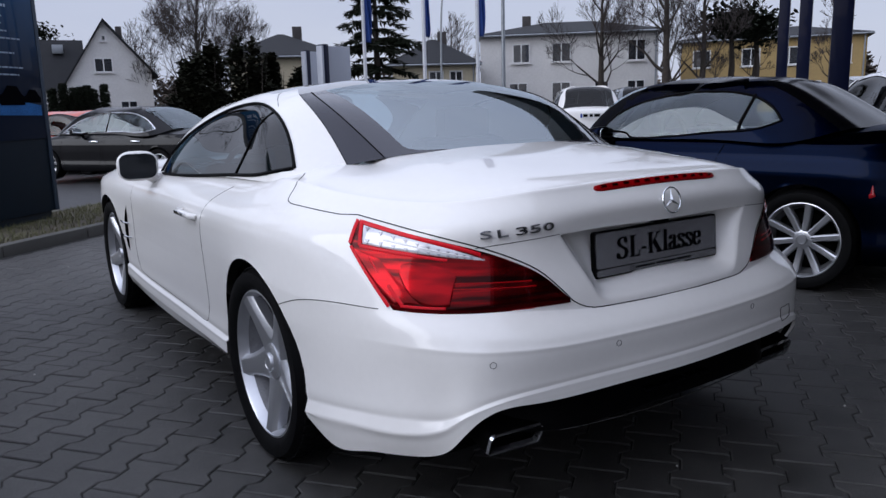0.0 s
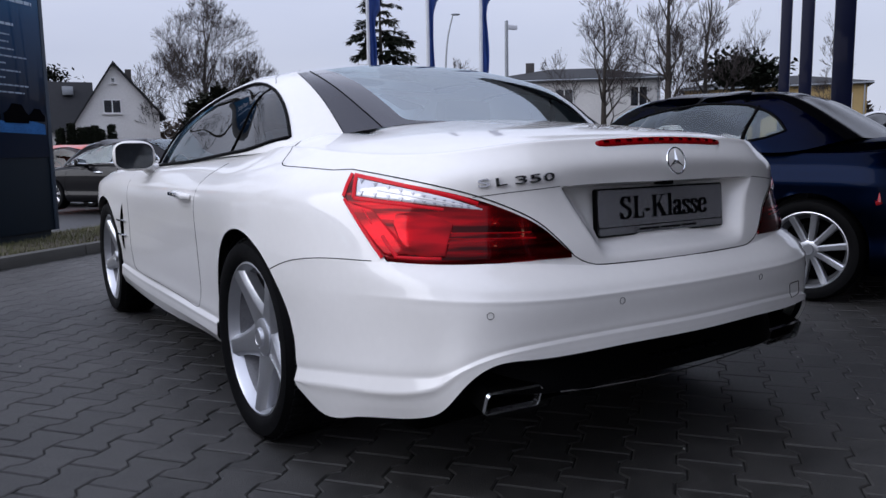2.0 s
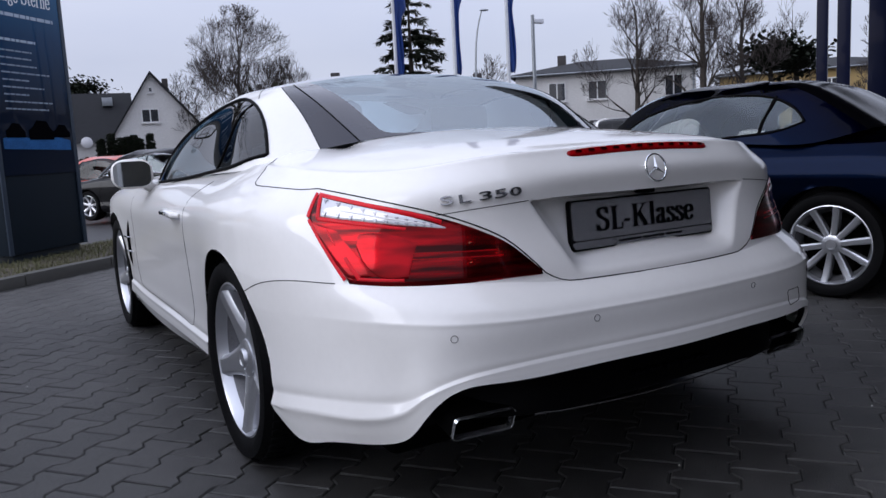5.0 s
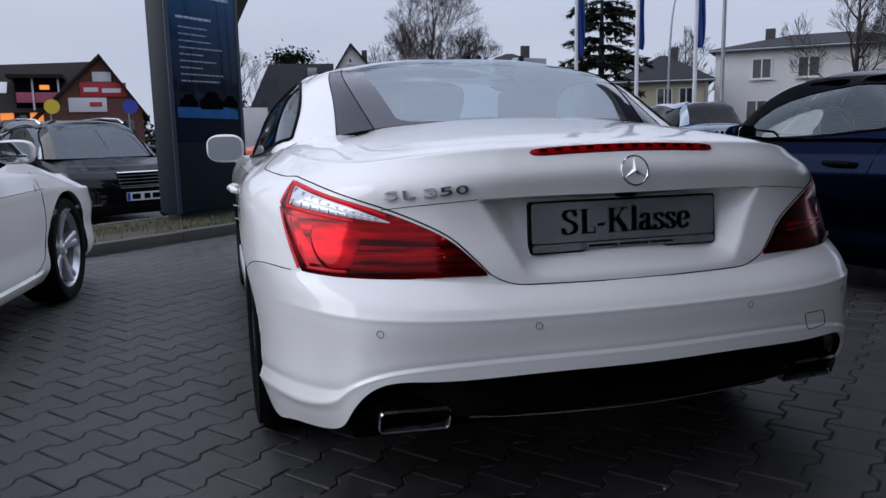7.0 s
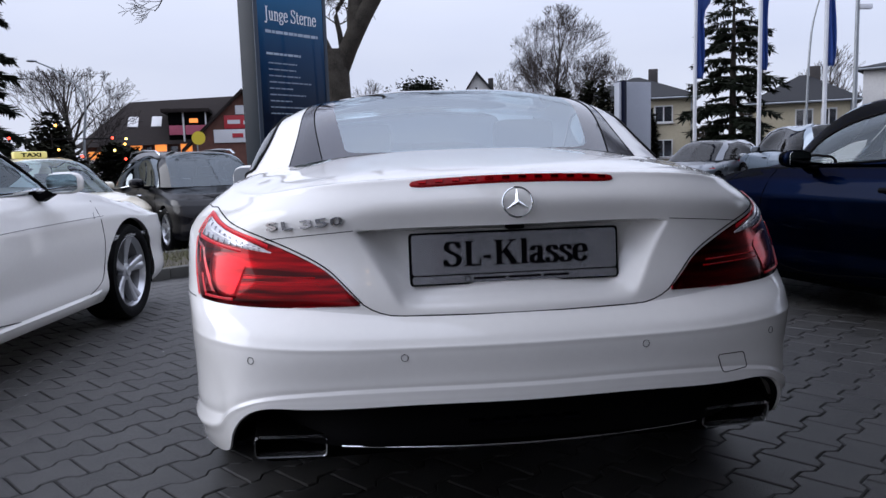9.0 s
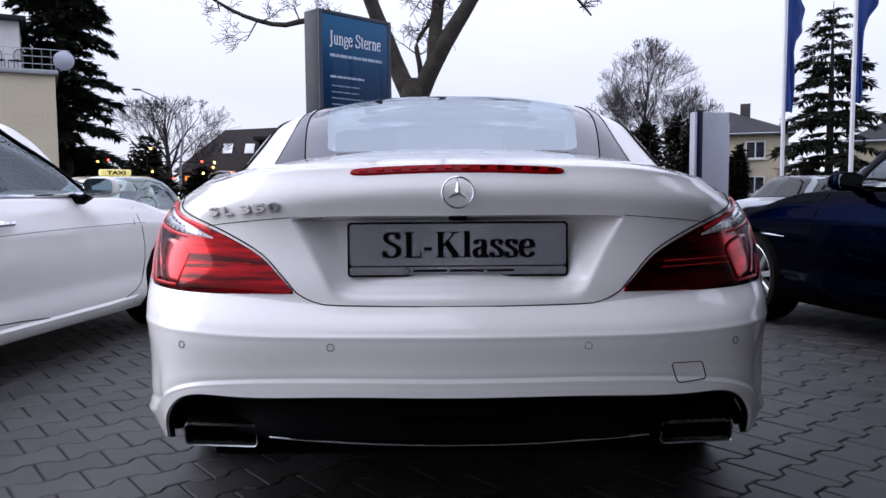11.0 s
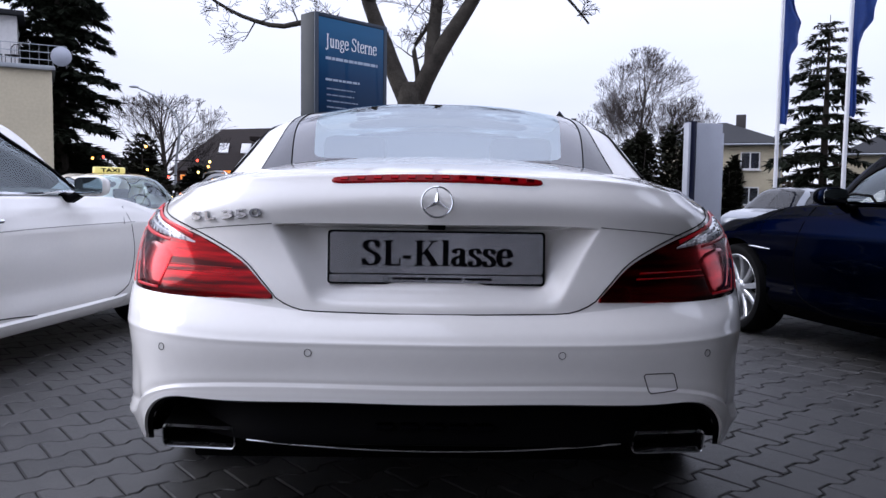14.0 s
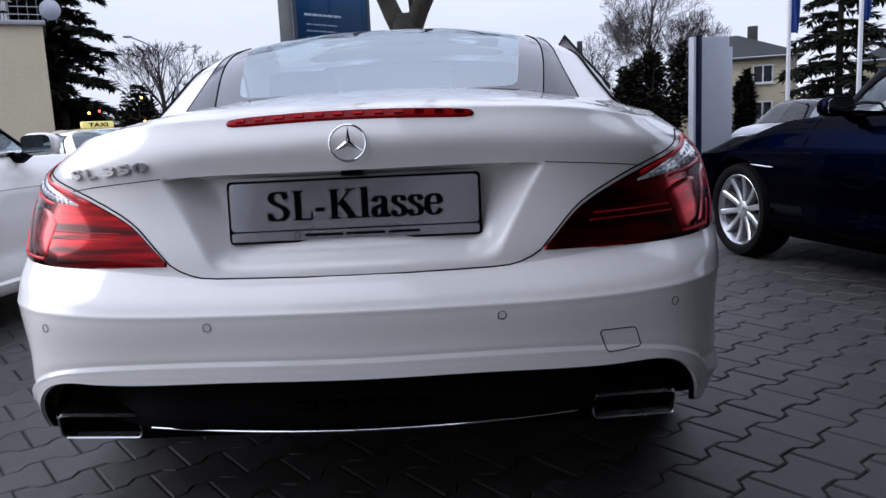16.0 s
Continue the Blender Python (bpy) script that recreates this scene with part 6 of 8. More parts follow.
for nm, x, y, turn, paint, wagon, lab in (
        ("silver_car", 9.4, 19.3, 125, M_SILVER, False, "silver saloon parked by the flagpoles"),
        ("hatchback", 10.3, 16.6, -6, M_BLUEGREY, True, "silver blue hatchback parked with its rear outward"),
        ("red_car", 1.3, 21.4, 35, M_ORANGE, True, "orange red estate car behind the black saloon"),
        ("white_suv", 13.2, 15.2, -38, M_WHITE, True, "white high car parked with its rear outward"),
        ("silver_estate", 17.0, 16.8, -38, M_SILVER, True, "silver estate car parked in a row"),
        ("grey_car", 21.5, 19.0, -38, M_GREYP, False, "grey car parked in a row"),
        ("pale_car", 12.2, 6.4, -38, M_WHITE, True, "white car parked behind the blue one"),
        ("pale_car", 14.6, 8.2, -38, M_SILVER, True, "silver car parked in the far row")):
    if wagon:
        c = Car(nm, road_pose(x, y, turn), lab, paint, 0.90, -2.1, 2.2, -1.3, 1.35, 0.95, 0.90, 1.0, 1.52, -1.9, -1.5, 0.5, 1.25, 0.62, "plain", 0.33, 0.22, None, 0.09)
    else:
        c = Car(nm, road_pose(x, y, turn), lab, paint, 0.90, -2.3, 2.3, -1.4, 1.4, 0.93, 0.85, 0.98, 1.45, -1.7, -0.9, 0.55, 1.35, 0.60, "plain", 0.32, 0.22, None, 0.09)
    for s in (-1, 1):
        c.patch("headlight", M_HEADLAMP, [(1.55, 0.61), (1.70, 0.58), (1.84, 0.59)], [(1.55, 0.70), (1.70, 0.71), (1.84, 0.69)], s, (0.5, -0.86), 0.008, 10, 4)
        c.patch("tail_light", M_TAILRED, [(1.55, 0.70), (1.70, 0.69), (1.82, 0.70)], [(1.55, 0.86), (1.70, 0.87), (1.82, 0.86)], s, (0.5, 0.86), 0.008, 10, 4)
        c.doors(-0.1, 0.95, 0.93, s)
    c.mirrors(0.35, 1.0, paint)
    c.number_plate(-2.12 if wagon else -2.32, 0.80 if wagon else 0.62, -1)

# ---- surroundings ----
M_NAVYSIGN = material("dark_blue_sign_face", (0.005, 0.042, 0.105), 0.5, coat=0.18, vary=0.35, scale=1.3, spec=0.1)
M_SIGNGREY = material("dark_grey_sign_metal", (0.008, 0.014, 0.022), 0.45, metal=0.0, spec=0.15, vary=0.15, scale=6)
M_SIGNTEXT = material("pale_sign_print", (0.80, 0.82, 0.86), 0.5)
M_SIGNMID = material("grey_blue_sign_print", (0.38, 0.46, 0.56), 0.5)
M_SIGNDIM = material("blue_sign_print", (0.22, 0.28, 0.36), 0.5)
M_LIGHTGREY = material("light_grey_panel", (0.34, 0.36, 0.41), 0.4, metal=0.2, vary=0.08, scale=3)
M_BLUE = material("blue_cloth", (0.005, 0.038, 0.20), 0.7, vary=0.25, scale=2.5)
M_BLUEPOST = material("dark_blue_post", (0.002, 0.004, 0.020), 0.4, coat=0.2, spec=0.15, vary=0.1)
M_POLE = material("white_pole", (0.62, 0.63, 0.66), 0.35, metal=0.2, vary=0.05)
M_STEEL = material("galvanised_steel", (0.30, 0.32, 0.34), 0.45, metal=0.8, vary=0.15, scale=5)
M_BARK = material("grey_bark", (0.050, 0.042, 0.036), 0.9, spec=0.2, vary=0.45, scale=6, bump=0.8, bump_scale=30)
M_BIGBARK = material("dark_mossy_bark", (0.050, 0.044, 0.036), 0.9, vary=0.75, scale=4.5, bump=1.0, bump_scale=22, spec=0.2)
M_TWIG = material("bare_twigs", (0.055, 0.047, 0.045), 0.9, spec=0.1, vary=0.3, scale=1)
M_NEEDLE = material("dark_needles", (0.014, 0.018, 0.011), 0.8, spec=0.1, vary=0.5, scale=0.8, rand=0.4)
M_HEDGE = material("dark_evergreen", (0.017, 0.018, 0.011), 0.85, spec=0.1, vary=0.5, scale=0.8, rand=0.5)
M_BRUSH = material("brown_winter_brush", (0.075, 0.055, 0.040), 0.9, vary=0.4, scale=0.8, rand=0.5)
M_PLASTER_W = material("white_plaster", (0.62, 0.61, 0.60), 0.85, vary=0.12, scale=0.6, bump=0.1, bump_scale=20)
M_PLASTER_B = material("cream_plaster", (0.52, 0.46, 0.33), 0.85, vary=0.12, scale=0.6, bump=0.1, bump_scale=20)
M_PLASTER_Y = material("ochre_plaster", (0.34, 0.24, 0.10), 0.85, vary=0.15, scale=0.6, bump=0.1, bump_scale=20)
M_BRICKWALL = material("brown_brick", (0.13, 0.055, 0.040), 0.85, vary=0.4, scale=3, bump=0.3, bump_scale=12)
M_SLATE = material("dark_roof_tiles", (0.016, 0.017, 0.020), 0.75, spec=0.25, vary=0.3, scale=3, bump=0.5, bump_scale=8)
M_BROWNROOF = material("brown_roof_tiles", (0.020, 0.015, 0.014), 0.8, spec=0.2, vary=0.3, scale=3, bump=0.5, bump_scale=8)
M_CHIMNEY = material("dark_grey_chimney", (0.05, 0.045, 0.045), 0.85, vary=0.3, scale=3, bump=0.3, bump_scale=14)
M_PANE = material("dark_window_pane", (0.025, 0.028, 0.034), 0.06, coat=1.0, vary=0.4, scale=0.7)
M_FRAME = material("white_window_frame", (0.66, 0.66, 0.66), 0.5)
M_WARM = glow("warm_shop_window", (1.0, 0.30, 0.06), 1.1)
M_PINK = material("pink_banner", (0.45, 0.10, 0.16), 0.7, vary=0.2, scale=2)
M_REDSIGN = material("red_shop_sign", (0.42, 0.02, 0.03), 0.5, vary=0.1)
M_WHITESIGN = material("white_shop_sign", (0.62, 0.62, 0.64), 0.5, vary=0.05)
M_YELSIGN = material("yellow_round_sign", (0.65, 0.50, 0.03), 0.5)
M_BLUESIGN = material("blue_round_sign", (0.03, 0.05, 0.35), 0.5)


def gz(x, y):
    return level(x, y)


def slab(name, parent, mat, x0, x1, y0, y1, z0, z1, bevel=0.0, label=""):
    bm = bmesh.new()
    box(bm, x0, x1, y0, y1, z0, z1, bevel)
    return part(name, bm, mat, parent, label)


# the printed face runs from blue at its head to near black below
face_n, face_l = M_NAVYSIGN.node_tree.nodes, M_NAVYSIGN.node_tree.links
f_tc, f_sep, f_ramp = face_n.new("ShaderNodeTexCoord"), face_n.new("ShaderNodeSeparateXYZ"), face_n.new("ShaderNodeValToRGB")
face_l.new(f_tc.outputs["Generated"], f_sep.inputs["Vector"])
face_l.new(f_sep.outputs["Z"], f_ramp.inputs["Fac"])
f_ramp.color_ramp.elements[0].position, f_ramp.color_ramp.elements[0].color = 0.30, (0.0012, 0.006, 0.020, 1)
f_ramp.color_ramp.elements[1].position, f_ramp.color_ramp.elements[1].color = 0.95, (0.010, 0.092, 0.205, 1)
f_mid = f_ramp.color_ramp.elements.new(0.68)
f_mid.color = (0.004, 0.036, 0.098, 1)
face_l.new(f_ramp.outputs["Color"], face_n["Principled BSDF"].inputs["Base Color"])
# advertising pylon on the verge
pylon = thing("sign_pylon", pose(-1.06, 8.75, 0.073, 0, 0, 45.5) @ Matrix.Scale(1.055, 4), "tall dark blue advertising pylon with pale printed text", "sign")
slab("base", pylon, M_SIGNGREY, -0.46, 0.46, 0.03, 0.22, -0.1, 0.09, 0.004, "recessed dark base")
slab("casing", pylon, M_SIGNGREY, -0.53, 0.53, 0.0, 0.25, 0.08, 2.82, 0.012, "dark grey metal casing")
slab("face", pylon, M_NAVYSIGN, -0.475, 0.475, -0.012, 0.0, 0.83, 2.775, 0.004, "dark blue printed face")
M_SIGNEDGE = material("grey_sign_frame", (0.034, 0.048, 0.070), 0.4, metal=0.0, spec=0.25, vary=0.1, scale=5)
for nm, x0, x1, z0, z1 in (("frame_side", -0.528, -0.478, 0.082, 2.818), ("frame_side", 0.478, 0.528, 0.082, 2.818), ("frame_top", -0.476, 0.476, 2.779, 2.818)):
    slab(nm, pylon, M_SIGNEDGE, x0, x1, -0.016, -0.001, z0, z1, 0.003, "grey blue metal frame")
roman_line("Junge Sterne", 0.145, 0.745, 0.001, M_SIGNTEXT, pylon, (-0.005, -0.0130, 2.455), 0.13)
bars = [(2.335, 0.76, 0.032, -0.38), (2.10, 0.50, 0.024, -0.38)] + [(2.0 - 0.068 * k, w, 0.014, -0.36) for k, w in enumerate((0.40, 0.40, 0.46, 0.62, 0.34, 0.50, 0.32, 0.62, 0.54))]
for z, w, h, x0 in bars:
    x = x0
    rnd = random.Random(int(z * 1000))
    while x < x0 + w:
        b = min(rnd.uniform(0.05, 0.12), x0 + w - x)
        slab("text_bar", pylon, M_SIGNMID if h > 0.02 else M_SIGNDIM, x, x + max(0.02, b - 0.012), -0.0145, -0.0115, z - h / 2, z + h / 2)
        x += b
M_GLOWBLUE = material("light_blue_print", (0.022, 0.105, 0.29), 0.5, vary=0.5, scale=5, spec=0.1)
bm = bmesh.new()
plate(bm, [(-0.44, 1.08), (0.44, 1.06), (0.44, 1.16), (0.20, 1.20), (-0.05, 1.17), (-0.30, 1.21), (-0.44, 1.18)], 0.002)
o = part("picture_glow", bm, M_GLOWBLUE, pylon)
o.location = (0, -0.0145, 0)
for x, s_, m_ in ((-0.28, 0.9, M_INK), (0.05, 1.25, M_INK), (0.33, 0.85, M_INK)):
    bm = bmesh.new()
    plate(bm, [(x + a * s_, 1.24 + b * s_) for a, b in ((-0.13, -0.06), (0.13, -0.06), (0.135, 0.0), (0.10, 0.03), (0.06, 0.085), (-0.04, 0.09), (-0.09, 0.035), (-0.135, 0.01))], 0.002)
    o = part("picture_shape", bm, m_, pylon, "dark printed shape")
    o.location = (0, -0.017, 0)

# grey information slabs
for x, y, turn, h in ((4.72, 13.05, 38.8, 2.30), (6.60, 18.0, 38.8, 2.75)):
    m = thing("info_slab", pose(x, y, 0.0 if y < 14 else gz(x, y), 0, 0, turn - 25), "light grey metal information slab with a dark blue edge strip", "sign", "information slabs")
    slab("panel", m, M_LIGHTGREY, -0.11, 0.42, 0, 0.16, 0.0, h, 0.012)
    slab("edge_strip", m, M_BLUEPOST, -0.225, -0.112, -0.004, 0.164, 0.0, h + 0.03, 0.006, "dark blue edge strip")
    slab("edge_post", m, M_LIGHTGREY, -0.270, -0.224, 0.0, 0.16, 0.0, h, 0.006)


# flagpoles
def flagpole(x, y, seed, top=8.2, low=3.0):
    f = thing("flagpole", pose(x, y, gz(x, y)), "white flagpole with a hanging dark blue flag", "flagpole", "flagpoles")
    bm = bmesh.new()
    tube(bm, [(0, 0, 0), (0, 0, top * 0.5), (0, 0, top)], [0.055, 0.05, 0.035], 14)
    part("pole", bm, M_POLE, f)
    slab("foot", f, M_STEEL, -0.09, 0.09, -0.09, 0.09, 0, 0.03, 0.005)
    bm = bmesh.new()
    bmesh.ops.create_uvsphere(bm, u_segments=12, v_segments=8, radius=0.06)
    bmesh.ops.translate(bm, verts=bm.verts, vec=(0, 0, top + 0.05))
    part("finial", bm, M_POLE, f)
    rnd = random.Random(seed)
    ph = rnd.uniform(0, 6)
    bend = rnd.uniform(-0.12, 0.12)
    heights, widths = zip(*((low, 0.08), (3.3, 0.15), (4.4, 0.2), (4.9, 0.21), (5.2, 0.28), (5.5, 0.46), (5.75, 0.44), (6.1, 0.50), (6.3, 0.34), (6.55, 0.22), (7.0, 0.34), (top, 0.42)))
    grid = []
    for j in range(61):
        z = top - 0.15 + (low - gz(x, y) - top + 0.15) * j / 60
        wide = float(np.interp(z + bend, heights, widths))
        row = []
        for i in range(17):
            u = i / 16
            fold = 0.07 * math.sin(9 * u + 2.2 * z + ph) * u
            row.append((0.055 + wide * u + 0.3 * fold * (1 - wide), fold + 0.10 * u * math.sin(1.7 * z + ph), z - 0.22 * wide * u * u))
        grid.append(row)
    cloth = part("flag", sheet(np.array(grid)), M_BLUE, f, "dark blue hanging flag", 0)
    sol = cloth.modifiers.new("thick", "SOLIDIFY")
    sol.thickness = 0.004
    cloth.data.shade_smooth()
    bm = bmesh.new()
    tube(bm, [(0.26 + 0.13 * math.cos(a), -0.13, top - 0.9 + 0.22 * math.sin(a)) for a in (math.tau * k / 24 for k in range(24))], 0.012, 5, True)
    part("flag_ring", bm, M_POLE, f, "pale ring printed on the flag")


for k, (x, y) in enumerate(((9.19, 20.08), (9.95, 18.02), (11.37, 17.46))):
    flagpole(x, y, k)

# camera post and street lamps
post = thing("camera_post", pose(11.43, 16.38, gz(11.43, 16.38)), "grey steel post with a small security camera", "post")
part("pole", tube(bmesh.new(), [(0, 0, 0), (0, 0, 4.4)], [0.06, 0.045], 12), M_STEEL, post)
bm = bmesh.new()
box(bm, 0.02, 0.34, -0.06, 0.06, 4.18, 4.30, 0.02)
part("camera_box", bm, M_POLE, post)
for x, y, h, a, arm in ((20.95, 33.5, 8.15, -30, ((0.06, 0.72), (0.2, 0.88), (0.45, 1.0))), (-13.3, 38.5, 6.5, 190, ((0.0, 0.78), (0.5, 0.88), (1.9, 1.0)))):
    l = thing("street_lamp", pose(x, y, gz(x, y), 0, 0, a), "slender grey street lamp with a curved arm", "street lamp", "street lamps")
    line = fine([(0, 0, 0), (0, 0, h * 0.5)] + [(q, 0, h * z) for q, z in arm], 16)
    part("pole", tube(bmesh.new(), [tuple(p) for p in line], [0.08 - 0.003 * k for k in range(16)], 10), M_STEEL, l)
    bm = bmesh.new()
    bmesh.ops.create_uvsphere(bm, u_segments=16, v_segments=8, radius=1)
    bmesh.ops.scale(bm, vec=(0.24, 0.10, 0.06), verts=bm.verts)
    bmesh.ops.translate(bm, verts=bm.verts, vec=(arm[-1][0] + 0.14, 0, h + 0.02))
    part("lamp_head", bm, M_STEEL, l)

# dark blue columns
for az_, d in ((57.6, 27.0), (58.9, 23.5), (61.1, 15.0)):
    x, y = -1.8 + d * math.sin(radians(az_)), -0.2 + d * math.cos(radians(az_))
    c = thing("sign_column", pose(x, y, gz(x, y), 0, 0, 30), "tall dark blue square sign column", "column", "sign columns")
    slab("shaft", c, M_BLUEPOST, -0.16, 0.16, -0.16, 0.16, 0.02, 7.5, 0.02)
    slab("foot_plate", c, M_STEEL, -0.24, 0.24, -0.24, 0.24, 0, 0.025, 0.004)


# ---- trees ----
class Limbs:
    """Collects tapered limbs as plain lists and makes one mesh of them."""

    def __init__(self):
        self.v, self.f = [], []

    def limb(self, pts, radii, n):
        base = len(self.v)
        up = Vector((0.31, 0.17, 0.94))
        for i, p in enumerate(pts):
            d = (pts[min(i + 1, len(pts) - 1)] - pts[max(i - 1, 0)]).normalized()
            a = d.cross(up)
            a = a.normalized() if a.length > 1e-3 else Vector((1, 0, 0))
            b = d.cross(a)
            for k in range(n):
                t = math.tau * k / n
                q = p + radii[i] * (math.cos(t) * a + math.sin(t) * b)
                self.v.append((q.x, q.y, q.z))
        for i in range(len(pts) - 1):
            for k in range(n):
                m = (k + 1) % n
                self.f.append((base + i * n + k, base + i * n + m, base + (i + 1) * n + m, base + (i + 1) * n + k))

    def mesh(self, name):
        me = bpy.data.meshes.new(name)
        me.from_pydata(self.v, [], self.f)
        return me


def grow(rnd, limbs, p, d, length, r, depth, spread, droop, twig):
    """One limb and all that grows from it."""
    pts, radii = [p.copy()], [r]
    steps_ = 4 if depth > 1 else 3
    q, way = p.copy(), d.copy()
    for k in range(steps_):
        way = (way + Vector((rnd.gauss(0, 0.14), rnd.gauss(0, 0.14), rnd.gauss(0, 0.10) - droop * (0.3 if depth < 2 else 0)))).normalized()
        q = q + way * length / steps_
        pts.append(q.copy())
        radii.append(max(twig, r * (1 - 0.55 * (k + 1) / steps_)))
    limbs[0 if depth >= limbs[2] else 1].limb(pts, radii, 8 if depth >= limbs[2] else 5 if depth > 1 else 3)
    if depth == 0:
        return
    count = 3 if depth > 2 else rnd.randint(3, 4) if depth > 1 else rnd.randint(4, 5)
    for k in range(count):
        t = 0.35 + 0.65 * (k + rnd.random()) / count
        i = min(len(pts) - 2, int(t * steps_))
        at = pts[i].lerp(pts[i + 1], t * steps_ - i)
        side = Vector((rnd.gauss(0, 1), rnd.gauss(0, 1), rnd.gauss(0, 0.6) + 0.25))
        side = (side - way * side.dot(way)).normalized()
        nd = (way * (1 - spread) + side * spread + Vector((0, 0, 0.12))).normalized()
        grow(rnd, limbs, at, nd, length * rnd.uniform(0.55, 0.78), radii[i] * 0.55, depth - 1, spread, droop, twig)


def bare_tree(name, x, y, height, label, seed, wide=3.0, low=0.35, trunk=0.22, depth=5, twig=0.007, lean=0.0, mains=6):
    """A leafless tree: ascending limbs that fork again and again inside a rounded crown."""
    rnd = random.Random(seed)
    t = thing(name, pose(x, y, gz(x, y)), label, "tree", "bare trees")
    wood, crown = Limbs(), Limbs()
    h0 = height * low * 0.75
    cz, rz = height * (0.92 + low) / 2, height * (1.04 - low) / 2

    def outside(p, slack):
        return ((p.x - lean * p.z / height) / wide) ** 2 + (p.y / wide) ** 2 + ((p.z - cz) / rz) ** 2 > slack and p.z > h0

    def shoot(p, d, length, r, left):
        n = 4 if left > 2 else 3
        pts, radii = [p], [r]
        for k in range(n):
            d = (d + Vector((rnd.gauss(0, 0.075), rnd.gauss(0, 0.075), rnd.gauss(0.07, 0.06)))).normalized()
            q = pts[-1] + d * length / n
            pts.append(q)
            radii.append(max(twig * 0.8, r * (1 - 0.42 * (k + 1) / n)))
            if outside(q, rnd.uniform(0.85, 1.12)):
                break
        thick = r > trunk * 0.16
        (wood if thick else crown).limb(pts, radii, 6 if thick else 3)
        if left == 0:
            return
        last = len(pts) - 1
        for k in range(4 if left < 3 else 3):
            i = last if k < 2 else rnd.randint(1, last)
            if outside(pts[i], 1.15):
                continue
            side = Vector((rnd.gauss(0, 1), rnd.gauss(0, 1), rnd.gauss(0.15, 0.5)))
            side = (side - d * side.dot(d)).normalized()
            a = rnd.uniform(0.18, 0.5) if k < 2 else rnd.uniform(0.5, 0.95)
            shoot(pts[i], (d * math.cos(a) + side * math.sin(a)).normalized(), length * rnd.uniform(0.62, 0.86), radii[i] * rnd.uniform(0.55, 0.8), left - 1)

    top = height * 0.74
    leader = [Vector((lean * z / height + rnd.gauss(0, 0.012 * height) * (z > h0), rnd.gauss(0, 0.012 * height) * (z > h0), z)) for z in (-0.1, h0 * 0.5, h0, h0 + 0.3 * (top - h0), h0 + 0.65 * (top - h0), top)]
    wood.limb(leader, [trunk * f for f in (1.25, 1.0, 0.85, 0.6, 0.4, 0.2)], 9)
    shoot(leader[-1], Vector((0, 0, 1)), height * 0.14, trunk * 0.2, depth - 2)
    total = mains * 2
    for k in range(total):
        up = (k + 0.3 * rnd.random()) / total
        z = h0 * 0.85 + (top - h0 * 0.85) * up
        at = next(p.lerp(q, (z - p.z) / (q.z - p.z)) for p, q in zip(leader, leader[1:]) if z <= q.z)
        a = 2.4 * k + rnd.uniform(-0.4, 0.4)
        tilt = 1.02 - 0.62 * up + rnd.uniform(-0.15, 0.15)
        d = Vector((math.cos(a) * math.sin(tilt), math.sin(a) * math.sin(tilt), math.cos(tilt)))
        shoot(at, d, wide * rnd.uniform(0.42, 0.58) * (1 - 0.35 * up), trunk * rnd.uniform(0.30, 0.42) * (1 - 0.5 * up), depth - (1 if up > 0.3 else 0))
    part("trunk", wood.mesh("trunk"), M_BARK, t, "", 0).data.shade_smooth()
    part("crown", crown.mesh("crown"), M_TWIG, t, "bare winter twigs", 0)
    return t


def spruce(x, y, height, radius, label, seed, first=0.06, gap=1.0, mat=None, taper=0.7, dense=1.0, step=1.0):
    """A conifer: straight trunk, whorls of drooping boughs, needle sprays on each."""
    rnd = random.Random(seed)
    t = thing("spruce", pose(x, y, gz(x, y)), label, "tree", "conifers")
    tr = Limbs()
    tr.limb([Vector((0, 0, -0.1)), Vector((0, 0, height * 0.5)), Vector((0, 0, height))], [0.022 * height, 0.014 * height, 0.012], 10)
    v, f = [], []
    z = height * first
    while z < height * 0.985:
        s = 1 - z / height
        n = rnd.randint(4, 8)
        for k in range(n):
            a = rnd.uniform(0, math.tau)
            L = radius * (s ** taper) * rnd.choice((rnd.uniform(0.35, 0.8), rnd.uniform(0.75, 1.12))) * gap + 0.12
            rise = 0.30 * s + 0.25 * (1 - s)
            pts = [Vector((math.cos(a) * L * q, math.sin(a) * L * q, z + L * (rise * q * (1 - 1.1 * q) - 0.12 * q))) for q in (0, 0.35, 0.7, 1.0)]
            tr.limb(pts, [0.02 * s * 2 + 0.008, 0.018, 0.01, 0.004], 4)
            for m in range(int((26 + 56 * L) * dense)):
                q = rnd.uniform(0.12, 1.02)
                i = min(2, int(q * 3))
                p = pts[i].lerp(pts[i + 1], min(1, q * 3 - i))
                aa = a + rnd.choice((-1, 1)) * rnd.uniform(0.5, 1.3)
                ln = rnd.uniform(0.16, 0.36) * (0.55 + 0.5 * L)
                d = Vector((math.cos(aa), math.sin(aa), rnd.uniform(-1.1, 0.15))).normalized()
                w = Vector((-math.sin(aa), math.cos(aa), rnd.uniform(-0.8, 0.8))).normalized() * ln * 0.13
                b = len(v)
                e = p + d * ln
                c = p + d * ln * 0.45
                v += [tuple(p), tuple(c + w), tuple(e), tuple(c - w)]
                f.append((b, b + 1, b + 2, b + 3))
        z += rnd.uniform(0.16, 0.52) * height / 11 * step
    part("trunk", tr.mesh("trunk"), M_BARK, t, "", 0)
    me = bpy.data.meshes.new("crown")
    me.from_pydata(v, [], f)
    part("crown", me, mat or M_NEEDLE, t, "dark green needle boughs", 0)
    return t


